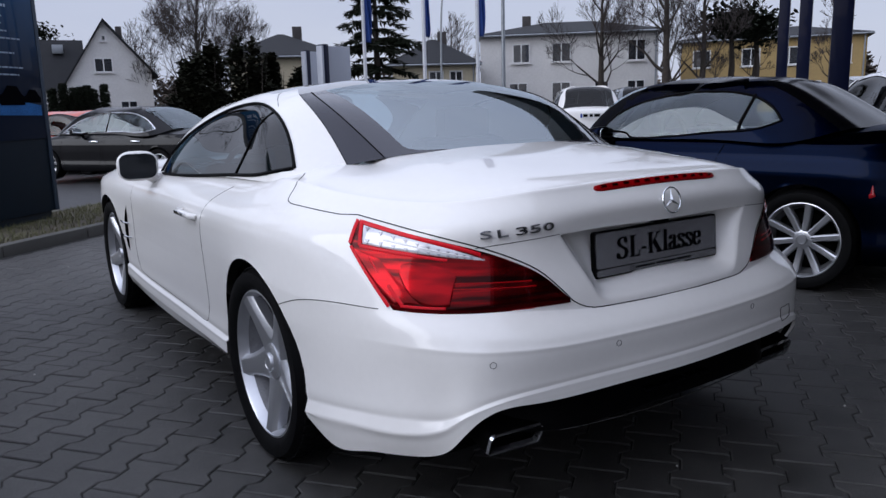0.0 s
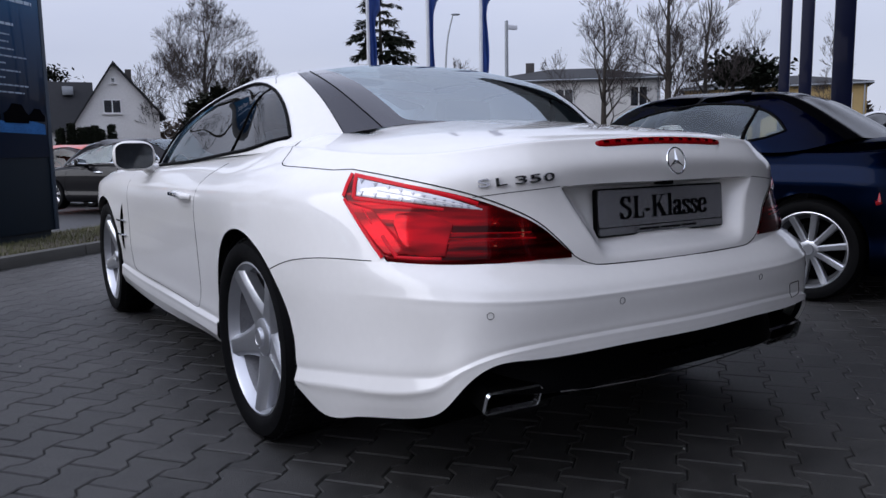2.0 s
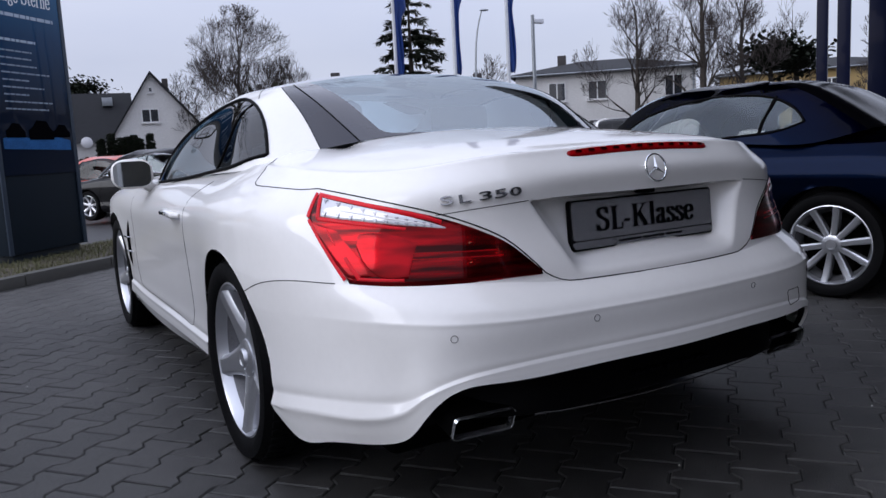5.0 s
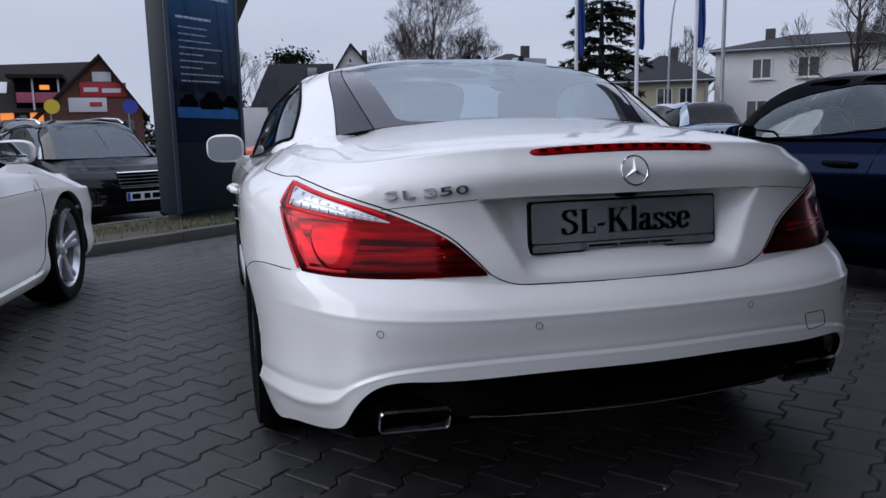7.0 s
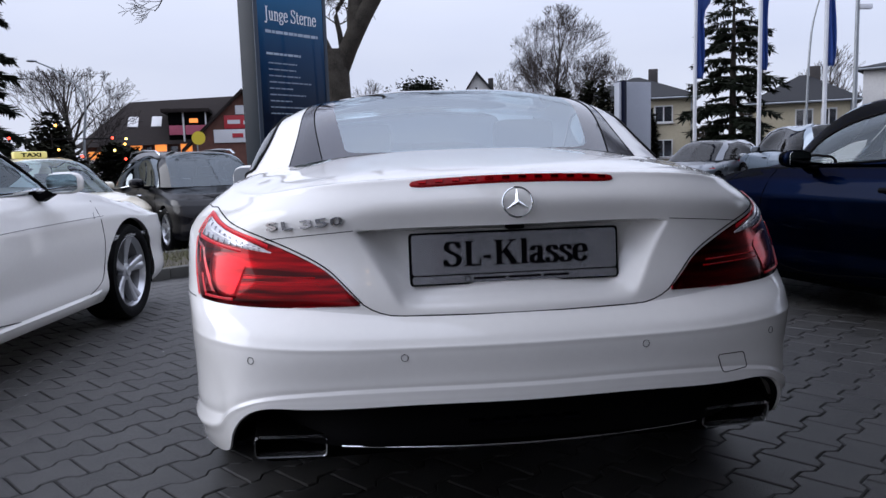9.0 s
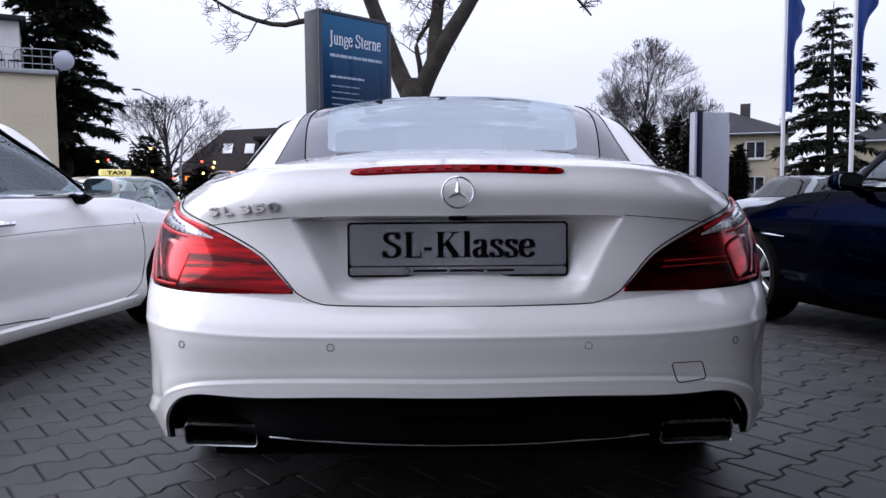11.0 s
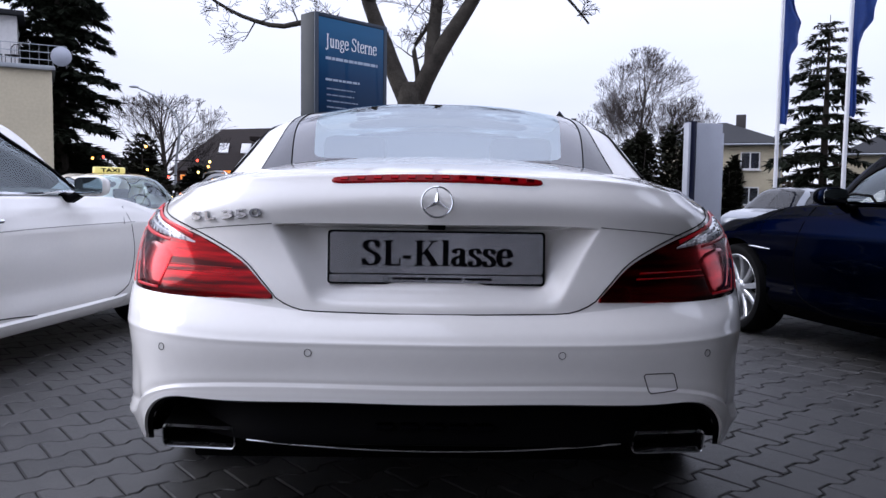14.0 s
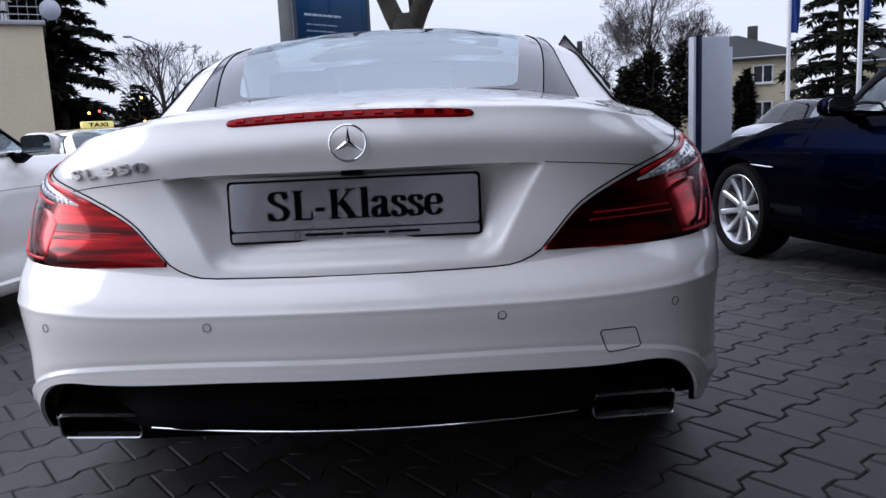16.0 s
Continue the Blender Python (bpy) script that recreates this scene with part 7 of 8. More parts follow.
def bush(name, x, y, rx, ry, h, label, seed, mat, count=1500, leaf=0.12, kind="", top=0.5):
    """A shrub or evergreen of many small leaf sprays in an uneven outline."""
    rnd = random.Random(seed)
    v, f = [], []
    lobes = [(rnd.uniform(-0.6, 0.6), rnd.uniform(-0.6, 0.6), rnd.uniform(0.15, 0.85), rnd.uniform(0.3, 0.55)) for _ in range(9)]
    for _ in range(count):
        lx, ly, lz, lr = rnd.choice(lobes)
        d = Vector((rnd.gauss(0, 1), rnd.gauss(0, 1), rnd.gauss(0, 1))).normalized() * lr * rnd.uniform(0.35, 1.05)
        zz = min(1.0, max(0.0, lz + d.z * 0.6))
        k = 1 - top * zz
        p = Vector(((lx + d.x) * rx * k, (ly + d.y) * ry * k, zz * h))
        a, ln = rnd.uniform(0, math.tau), leaf * rnd.uniform(0.6, 1.5)
        e = Vector((math.cos(a), math.sin(a), rnd.uniform(-0.3, 0.9))).normalized() * ln
        w = Vector((-math.sin(a), math.cos(a), rnd.uniform(-0.6, 0.6))).normalized() * ln * 0.38
        b = len(v)
        v += [tuple(p), tuple(p + e * 0.5 + w), tuple(p + e), tuple(p + e * 0.5 - w)]
        f.append((b, b + 1, b + 2, b + 3))
    t = thing(name, pose(x, y, gz(x, y)), label, "shrub", "shrubs", kind)
    me = bpy.data.meshes.new("crown")
    me.from_pydata(v, [], f)
    part("crown", me, mat, t, "", 0)
    st = Limbs()
    for k in range(5):
        a = math.tau * k / 5
        st.limb([Vector((0, 0, -0.05)), Vector((0.3 * rx * math.cos(a), 0.3 * ry * math.sin(a), 0.45 * h)), Vector((0.4 * rx * math.cos(a), 0.4 * ry * math.sin(a), 0.8 * h))], [0.05, 0.03, 0.01], 5)
    part("stems", st.mesh("stems"), M_BARK, t, "", 0)
    return t


# the big tree behind the pylon
big = thing("bare_tree", pose(-0.86, 20.43, -0.67) @ Matrix.Scale(1.393, 4), "large bare tree with a forked grey trunk beside the pylon", "tree", "bare trees")
rnd = random.Random(3)
bl = [Limbs(), Limbs(), 3]
bl[0].limb([Vector((0.12, 0, -0.1)), Vector((0.10, 0, 0.5)), Vector((0.10, 0, 1.6)), Vector((0.08, 0, 2.7)), Vector((0.06, 0, 3.15)), Vector((0.06, 0, 3.35))], [0.42, 0.34, 0.29, 0.26, 0.27, 0.20], 14)
for pts, r in ((((0.0, 0, 3.0), (-0.30, 0.05, 3.68), (-0.50, 0.1, 4.22), (-0.70, 0.1, 4.7), (-1.0, 0.2, 6.0), (-1.2, 0.2, 8.2)), 0.19),
               (((0.14, 0, 2.95), (0.48, -0.1, 3.66), (0.67, -0.1, 4.01), (0.95, -0.1, 4.45), (1.6, 0, 5.6), (2.2, 0.1, 7.4)), 0.20),
               (((0.46, -0.1, 3.6), (0.49, 0.0, 4.16), (0.55, 0.1, 4.8), (0.62, 0.3, 6.4), (0.5, 0.4, 8.2)), 0.15),
               (((0.21, 0.1, 3.35), (0.16, 0.15, 3.77), (0.12, 0.2, 4.04), (0.39, 0.3, 4.51), (0.45, 0.3, 5.4)), 0.06),
               (((-0.55, 0.1, 4.15), (-0.85, 0.0, 4.34), (-1.24, -0.1, 4.46), (-1.7, -0.1, 4.49), (-2.07, -0.2, 4.43), (-2.4, -0.2, 4.36), (-2.8, -0.2, 4.42), (-3.2, -0.2, 4.55), (-3.9, -0.3, 4.95)), 0.085),
               (((-0.85, 0.1, 5.4), (-1.9, 0.3, 6.0), (-3.2, 0.4, 5.9), (-4.3, 0.3, 5.3)), 0.09),
               (((1.1, -0.1, 4.7), (1.9, -0.3, 5.4), (2.6, -0.3, 5.3), (3.1, -0.2, 4.95), (3.5, -0.2, 4.5)), 0.07),
               (((-0.95, 0.15, 5.6), (-2.2, -0.8, 6.1), (-3.6, -1.7, 6.3), (-5.2, -2.2, 6.0)), 0.10),
               (((-1.1, 0.2, 6.8), (-2.4, 0.4, 7.6), (-3.6, 0.2, 7.9), (-4.6, -0.4, 7.7)), 0.09),
               (((-0.7, 0.1, 4.9), (-1.5, -1.2, 5.9), (-2.3, -2.6, 6.6), (-3.3, -3.6, 6.9)), 0.09),
               (((1.7, 0.0, 5.8), (2.6, -0.9, 6.5), (3.5, -1.6, 6.6), (4.6, -2.0, 6.2)), 0.09)):
    line = [Vector(q) for q in fine(pts, 14)]
    bl[0].limb(line, [r * (1 - 0.72 * k / 13) for k in range(14)], 8)
    for k in range(2 if r > 0.15 else 1, 5):
        i = 3 * k
        if i > 13:
            continue
        for _ in range(2):
            d = Vector((rnd.gauss(0, 1), rnd.gauss(0, 0.7), rnd.uniform(-0.35, 0.9))).normalized()
            low_one = line[min(13, i)].z < 5.2
            grow(rnd, bl, line[min(13, i)], d, rnd.uniform(0.3, 0.5) if low_one else rnd.uniform(0.6, 1.2), 0.017, 3, 0.55, 0.2, 0.0052)
part("trunk", bl[0].mesh("trunk"), M_BIGBARK, big, "", 0).data.shade_smooth()
part("crown", bl[1].mesh("crown"), M_BARK, big, "bare drooping branches", 0)

bare_tree("bare_tree", 14.4, 53.4, 11.7, "large round bare tree behind the houses", 21, 4.4, 0.18, 0.28, 6, 0.010, 0.0, 7)
bare_tree("bare_tree", 30.4, 31.3, 9.9, "bare tree in front of the white house", 22, 3.2, 0.22, 0.22, 5, 0.010, -0.25)
bare_tree("bare_tree", 30.6, 26.9, 12.5, "tall bare tree in front of the ochre house", 23, 2.9, 0.20, 0.26, 5, 0.010)
bare_tree("bare_tree", 32.6, 26.2, 11.0, "tall bare tree in front of the ochre house", 24, 2.7, 0.20, 0.20, 5, 0.010, 0.2)
bare_tree("bare_tree", 37.5, 26.5, 8.6, "thin bare tree beside the ochre house", 25, 1.6, 0.30, 0.11, 4, 0.010)
bare_tree("bare_tree", 41.0, 24.0, 8.2, "thin bare tree beside the ochre house", 35, 1.4, 0.30, 0.11, 4, 0.010)
bare_tree("bare_tree", -15.1, 41.8, 6.5, "broad pollarded bare tree by the road", 26, 4.3, 0.30, 0.24, 5, 0.011, 0.0, 7)
bare_tree("bare_tree", 21.5, 62.0, 8.5, "bare tree far behind the houses", 27, 3.2, 0.25, 0.2, 4, 0.014)
bare_tree("bare_tree", 1.0, 60.0, 7.5, "bare tree far behind the houses", 28, 3.0, 0.25, 0.2, 4, 0.014)
bare_tree("bare_tree", 11.0, 56.0, 7.6, "bare tree beside the gable house", 36, 2.6, 0.25, 0.15, 4, 0.013)
bare_tree("bare_tree", 31.0, 47.0, 8.0, "bare tree far behind the houses", 29, 3.0, 0.25, 0.2, 4, 0.014)
spruce(18.81, 36.5, 10.2, 2.7, "tall dark spruce with gaps between its boughs", 31, taper=0.42, dense=0.95, step=1.15)
spruce(-18.7, 37.5, 18.0, 2.9, "tall dark spruce beside the cream building", 32, taper=0.45, dense=1.7, step=0.42)
for x, y, rx, h, sd in ((8.9, 38.3, 1.4, 4.0, 41), (10.3, 38.8, 1.9, 4.9, 42), (12.9, 39.2, 2.0, 5.4, 43), (14.6, 40.5, 1.3, 4.3, 44), (16.2, 41.2, 0.8, 3.6, 45), (17.1, 43.2, 0.7, 3.4, 46)):
    bush("evergreen", x, y, rx, rx, h, "dark evergreen shrub in front of the houses", sd, M_HEDGE, 6500, 0.24)
for x, y, rx, ry, h, sd in ((-9.9, 25.0, 1.9, 1.4, 3.1, 47), (-8.2, 26.5, 1.5, 1.2, 2.3, 48), (3.6, 50.0, 2.4, 1.0, 1.9, 49), (6.3, 49.5, 2.4, 1.0, 1.9, 50), (-3.2, 47.0, 2.5, 1.0, 1.8, 51)):
    bush("evergreen", x, y, rx, ry, h, "dark evergreen shrub by the road", sd, M_HEDGE, 5000, 0.19)
for k in range(16):
    a = radians(-6 + 5.2 * k)
    d = 62 if k % 2 else 70
    bush("far_brush", d * math.sin(a), d * math.cos(a), 4.5, 3.0, 3.2 + 1.6 * math.sin(k * 2.1), "brown leafless brush far behind the houses", 60 + k, M_BRUSH, 1400, 0.45, "stuff", 0.3)
# far pines with flat crowns above the roofs
for px, py, pz, wide, tall, sd in ((5.6, 66, 7.2, 0.95, 0.42, 9), (35.2, 26.4, 5.0, 0.75, 0.40, 10), (36.9, 26.0, 4.8, 0.7, 0.42, 11)):
    pine = thing("pine", pose(px, py, gz(px, py)), "dark pine with a flat crown behind the roofs", "tree", "conifers")
    pl = Limbs()
    pl.limb([Vector((0, 0, 0)), Vector((0.2, 0, pz * 0.55)), Vector((0, 0, pz + 0.1))], [0.3 * pz / 7, 0.22 * pz / 7, 0.08], 8)
    part("trunk", pl.mesh("trunk"), M_BARK, pine, "", 0)
    rnd = random.Random(sd)
    v, f = [], []
    for _ in range(1000):
        p = Vector((rnd.gauss(0, wide), rnd.gauss(0, wide), pz + rnd.gauss(0, tall)))
        e = Vector((rnd.gauss(0, 1), rnd.gauss(0, 1), rnd.gauss(0.3, 0.6))).normalized() * 0.36
        w = e.cross(Vector((0.3, 0.2, 1))).normalized() * 0.12
        b = len(v)
        v += [tuple(p), tuple(p + e * 0.5 + w), tuple(p + e), tuple(p + e * 0.5 - w)]
        f.append((b, b + 1, b + 2, b + 3))
    me = bpy.data.meshes.new("crown")
    me.from_pydata(v, [], f)
    part("crown", me, M_NEEDLE, pine, "", 0)

# coloured fairy lights in the evergreens
M_FAIRY = [glow("red_fairy_light", (1.0, 0.06, 0.03), 5), glow("amber_fairy_light", (1.0, 0.45, 0.08), 6), glow("yellow_fairy_light", (1.0, 0.8, 0.2), 5)]
rnd = random.Random(8)
bm = bmesh.new()
bmesh.ops.create_icosphere(bm, subdivisions=1, radius=0.042)
bulb = []
for m in M_FAIRY:
    me = bpy.data.meshes.new("bulb")
    bm.to_mesh(me)
    me.materials.append(m)
    bulb.append(me)
bm.free()
string = thing("fairy_lights", pose(-9.6, 23.6, gz(-9.6, 23.6)), "string of red and amber fairy lights on the evergreens", "fairy lights")
pts = [(rnd.uniform(-1.7, 2.6), rnd.uniform(-0.3, 0.1), 0.9 + 1.5 * k / 19 + rnd.uniform(-0.35, 0.35)) for k in range(20)]
part("cable", tube(bmesh.new(), [(-1.7, 0, -0.01)] + pts, 0.008, 4), M_BLACK, string)
for k, p in enumerate(pts):
    o = new("bulb", bulb[k % 3])
    o.parent = string
    o.location = p


# ---- buildings ----
def window(house, x, z, w, h, y, name="window", mull=1, turn=0, m=None, pane=None):
    """A framed window on a wall that faces -y at depth y."""
    bm = bmesh.new()
    t = 0.07
    for a0, a1, b0, b1 in ((x - w / 2, x + w / 2, z - h / 2, z - h / 2 + t), (x - w / 2, x + w / 2, z + h / 2 - t, z + h / 2), (x - w / 2, x - w / 2 + t, z - h / 2 + t, z + h / 2 - t), (x + w / 2 - t, x + w / 2, z - h / 2 + t, z + h / 2 - t)):
        box(bm, a0, a1, y - 0.05, y + 0.06, b0, b1)
    for k in range(mull):
        xm = x - w / 2 + w * (k + 1) / (mull + 1)
        box(bm, xm - 0.035, xm + 0.035, y - 0.04, y + 0.05, z - h / 2 + t, z + h / 2 - t)
    f = part(name, bm, M_FRAME, house, "white framed window", 0)
    bm = bmesh.new()
    box(bm, x - w / 2 + 0.03, x + w / 2 - 0.03, y - 0.012, y + 0.02, z - h / 2 + 0.03, z + h / 2 - 0.03)
    part("pane", bm, pane or M_PANE, f, "", 0)
    bm = bmesh.new()
    box(bm, x - w / 2 - 0.08, x + w / 2 + 0.08, y - 0.14, y + 0.02, z - h / 2 - 0.07, z - h / 2 - 0.01, 0.01)
    part("sill", bm, M_PLASTER_W, f, "", 0)
    if m is not None:
        f.matrix_basis = m
    return f


def prism(bm, ring, y0, y1):
    """A solid from an outline in x and z between two depths."""
    a = [bm.verts.new((x, y0, z)) for x, z in ring]
    b = [bm.verts.new((x, y1, z)) for x, z in ring]
    n = len(ring)
    bm.faces.new(a)
    bm.faces.new(b[::-1])
    for i in range(n):
        bm.faces.new((a[i], b[i], b[(i + 1) % n], a[(i + 1) % n]))
    bmesh.ops.recalc_face_normals(bm, faces=bm.faces)
    return bm


def hip_house(name, place, w, d, eave, ridge, wall, roofm, label, wins, inset=0.5, side_wins=(), chimneys=((0.15, 0.0),)):
    h = thing(name, place, label, "house")
    slab("wall", h, wall, -w / 2, w / 2, 0, d, -0.6, eave, 0.0)
    bm = bmesh.new()
    o = 0.35
    base = [bm.verts.new(p) for p in ((-w / 2 - o, -o, eave - 0.05), (w / 2 + o, -o, eave - 0.05), (w / 2 + o, d + o, eave - 0.05), (-w / 2 - o, d + o, eave - 0.05))]
    up = [bm.verts.new((v.co.x, v.co.y, eave + 0.10)) for v in base]
    k = min(w, d) / 2 * inset * 2
    r0, r1 = (bm.verts.new((-max(0.2, w / 2 - k), d / 2, ridge)), bm.verts.new((max(0.2, w / 2 - k), d / 2, ridge)))
    bm.faces.new(base[::-1])
    for i in range(4):
        bm.faces.new((base[i], base[(i + 1) % 4], up[(i + 1) % 4], up[i]))
    for q in ((up[0], up[1], r1, r0), (up[1], up[2], r1), (up[2], up[3], r0, r1), (up[3], up[0], r0)):
        bm.faces.new(q)
    roof_ = part("roof", bm, roofm, h, "", 0)
    for fx, fz in chimneys:
        slab("chimney", roof_, M_CHIMNEY, fx * w - 0.28, fx * w + 0.28, d / 2 - 0.3, d / 2 + 0.3, ridge - 0.6, ridge + 0.45, 0.02)
    bm = bmesh.new()
    tube(bm, [(-w / 2 - o, -o - 0.05, eave), (w / 2 + o, -o - 0.05, eave)], 0.06, 6)
    part("gutter", bm, M_STEEL, h)
    bm = bmesh.new()
    tube(bm, [(w / 2 - 0.15, -0.08, eave), (w / 2 - 0.15, -0.08, -0.3)], 0.05, 6)
    part("downpipe", bm, M_STEEL, h)
    for x, z, ww, hh, mu in wins:
        window(h, x, z, ww, hh, 0.0, mull=mu)
    for y, z, ww, hh, s in side_wins:
        window(h, 0, z, ww, hh, 0, m=pose(s * w / 2, y, 0, 0, 0, 90 * s))
    return h


white_house = hip_house("white_house", pose(32.2, 36.0, gz(32, 36), 0, 0, -43), 11.0, 8, 5.2, 6.3, M_PLASTER_W, M_SLATE, "white two-storey house with a low dark hip roof",
                        [(-2.9, 4.1, 1.1, 1.2, 1), (-0.4, 4.1, 1.2, 1.2, 1), (4.2, 4.1, 1.1, 1.3, 1), (-3.1, 1.7, 1.2, 1.2, 1), (-0.4, 1.7, 1.2, 1.2, 1), (2.1, 1.7, 0.9, 1.2, 1), (4.2, 1.7, 1.1, 1.2, 1)], chimneys=((-0.25, -0.45),))
hip_house("ochre_house", pose(46.5, 31.4, gz(46, 31), 0, 0, -57), 11.6, 8, 4.9, 5.9, M_PLASTER_Y, M_SLATE, "ochre two-storey house with a low dark hip roof",
          [(-4.4, 3.7, 1.2, 1.2, 1), (-1.2, 3.7, 1.2, 1.2, 1), (1.2, 3.7, 1.1, 1.2, 1), (4.4, 3.7, 1.1, 1.2, 1), (-2.6, 1.4, 1.3, 1.2, 1), (2.6, 1.4, 1.3, 1.2, 1)], chimneys=((-0.2, -0.45),))
hip_house("cream_house", pose(16.35, 43.2, gz(17, 43), 0, 0, -20), 6.4, 7, 4.4, 6.0, M_PLASTER_B, M_SLATE, "cream two-storey house with a grey hip roof and chimney",
          [(1.5, 3.5, 1.05, 1.0, 1), (1.5, 1.5, 1.05, 1.05, 1), (-1.6, 3.5, 1.0, 1.0, 1)], 0.5, ((2.4, 3.3, 0.9, 1.1, 1),), ((0.16, 0),))
hip_house("cream_house", pose(24.0, 38.8, gz(24, 39), 0, 0, -32), 5.0, 6, 3.7, 5.4, M_PLASTER_B, M_SLATE, "cream house with a steep grey roof behind the spruce",
          [(0.1, 2.7, 0.9, 1.3, 1), (1.3, 2.7, 0.8, 1.3, 1), (-1.4, 1.0, 1.0, 1.2, 1), (1.2, 1.0, 1.0, 1.0, 1)], 0.5, (), ((0.12, 0),))

# clipped conifers along the front garden
for k, (x, y, h) in enumerate(((4.56, 49.4, 3.0), (5.14, 49.3, 3.3), (5.66, 49.25, 3.0), (6.05, 49.2, 3.05), (6.40, 49.15, 3.1), (6.74, 49.1, 2.9), (7.31, 49.0, 3.2))):
    spruce(x, y, h, 0.26, "small dark columnar conifer in a front garden", 70 + k, 0.02, 0.9, None, 0.5, 0.9, 0.6)

# white house with a steep gable
gable = thing("gable_house", pose(8.85, 55.5, gz(9, 55), 0, 0, -8), "white rendered house with a steep dark gable roof", "house")
bm = bmesh.new()
prism(bm, [(-2.75, -0.5), (2.75, -0.5), (2.75, 4.2), (0.0, 7.35), (-2.75, 3.1)], 0, 8)
part("wall", bm, M_PLASTER_W, gable, "", 0)
for x0, z0, x1, z1 in ((0.0, 7.55, 3.15, 3.85), (0.0, 7.55, -3.1, 2.75)):
    bm = bmesh.new()
    prism(bm, [(x0, z0), (x1, z1), (x1, z1 - 0.18), (x0, z0 - 0.20)], -0.35, 8.3)
    part("roof", bm, M_SLATE, gable, "", 0)
window(gable, -0.2, 4.55, 1.15, 0.95, 0.0)
window(gable, -0.05, 6.3, 0.32, 0.4, 0.0, mull=0)
window(gable, 1.15, 1.75, 1.1, 0.9, 0.0)
window(gable, -1.2, 1.75, 1.1, 0.9, 0.0)
slab("chimney", gable, M_CHIMNEY, 1.0, 1.4, 4.0, 4.5, 6.0, 7.45, 0.02)
bm = bmesh.new()
box(bm, -7.2, -2.6, 2.2, 8.0, -0.5, 3.0)
wing = part("wing", bm, M_PLASTER_W, gable, "low side wing", 0)
bm = bmesh.new()
vs_ = [bm.verts.new(p) for p in ((-7.6, 1.8, 2.9), (-1.2, 1.8, 2.9), (-1.2, 5.1, 6.55), (-6.2, 5.1, 6.55), (-7.6, 8.4, 2.9), (-1.2, 8.4, 2.9))]
for q in ((0, 1, 2, 3), (3, 2, 5, 4), (0, 3, 4), (1, 5, 2), (0, 4, 5, 1)):
    bm.faces.new([vs_[i] for i in q])
bmesh.ops.recalc_face_normals(bm, faces=bm.faces)
part("wing_roof", bm, M_SLATE, wing, "", 0)
slab("roof_hatch", wing, M_STEEL, -3.2, -2.5, 3.9, 4.6, 5.55, 6.15, 0.02)
bm = bmesh.new()
lathe(bm, [(0.0, 0.0), (0.2, 0.02), (0.38, 0.10)], 20, "y")
dish = part("dish", bm, M_WHITESIGN, wing)
dish.location = (-4.4, 1.6, 2.95)

# brick shop house with lit windows
shop = thing("shop_house", pose(-9.9, 47.6, gz(-10, 47), 0, 0, 6), "brown brick shop house with a dark roof and lit shop windows", "house")
bm = bmesh.new()
prism(bm, [(-0.2, -0.5), (5.0, -0.5), (5.0, 2.7), (2.9, 5.75), (-0.2, 2.7)], 0, 8)
part("wall", bm, M_BRICKWALL, shop, "", 0)
for x0, z0, x1, z1 in ((2.9, 5.95, 5.35, 2.35), (2.9, 5.95, -0.8, 2.35)):
    bm = bmesh.new()
    prism(bm, [(x0, z0), (x1, z1), (x1, z1 - 0.2), (x0, z0 - 0.22)], -0.4, 8.2)
    part("roof", bm, M_BROWNROOF, shop, "", 0)
slab("shop_sign", shop, M_REDSIGN, 1.75, 4.2, -0.10, -0.01, 3.55, 4.35, 0.01, "red shop sign")
slab("shop_sign", shop, M_WHITESIGN, 2.45, 3.45, -0.10, -0.01, 4.4, 4.95, 0.01, "white shop sign")
slab("shop_sign", shop, M_WHITESIGN, 1.1, 3.1, -0.10, -0.01, 2.7, 3.5, 0.01, "white shop sign")
for x0, x1, z in ((1.95, 2.7, 3.95), (2.9, 3.9, 3.9)):
    slab("sign_bar", shop, M_WHITESIGN, x0, x1, -0.13, -0.09, z - 0.12, z + 0.12)
slab("sign_bar", shop, M_REDSIGN, 2.2, 2.85, -0.13, -0.09, 3.0, 3.25)
slab("shop_door", shop, M_PANE, 3.0, 4.5, -0.06, 0.05, -0.3, 2.2, 0.01)
bm = bmesh.new()
box(bm, -6.6, -0.2, 1.0, 7.5, -0.5, 2.75)
swing = part("wing", bm, M_BRICKWALL, shop, "long side wing", 0)
bm = bmesh.new()
vs_ = [bm.verts.new(p) for p in ((-7.0, 0.5, 2.62), (0.4, 0.5, 2.75), (2.9, 4.2, 5.9), (-4.3, 4.2, 5.55), (-7.0, 8.0, 2.62), (0.4, 8.0, 2.75))]
for q in ((0, 1, 2, 3), (3, 2, 5, 4), (0, 3, 4), (1, 5, 2), (0, 4, 5, 1)):
    bm.faces.new([vs_[i] for i in q])
bmesh.ops.recalc_face_normals(bm, faces=bm.faces)
part("wing_roof", bm, M_BROWNROOF, swing, "", 0)
# no hollow here: the box's black stands for the balcony's shade
slab("dormer", swing, M_BLACK, -1.6, 0.6, 0.8, 3.4, 2.8, 4.65, 0.02, "solid black box standing for the shade in a recessed balcony")
slab("dormer_roof", swing, M_BROWNROOF, -1.95, 0.9, 0.3, 3.8, 4.62, 4.85, 0.02)
for x0, x1 in ((-1.55, -0.75), (-0.6, 0.6)):
    slab("balcony_rail", swing, M_PINK, x0, x1, 0.62, 0.70, 3.27, 3.84, 0.01, "pink balcony cloth")
for x in (-0.70, 0.62):
    slab("balcony_post", swing, M_FRAME, x - 0.05, x + 0.05, 0.64, 0.74, 2.8, 4.65, 0.01)
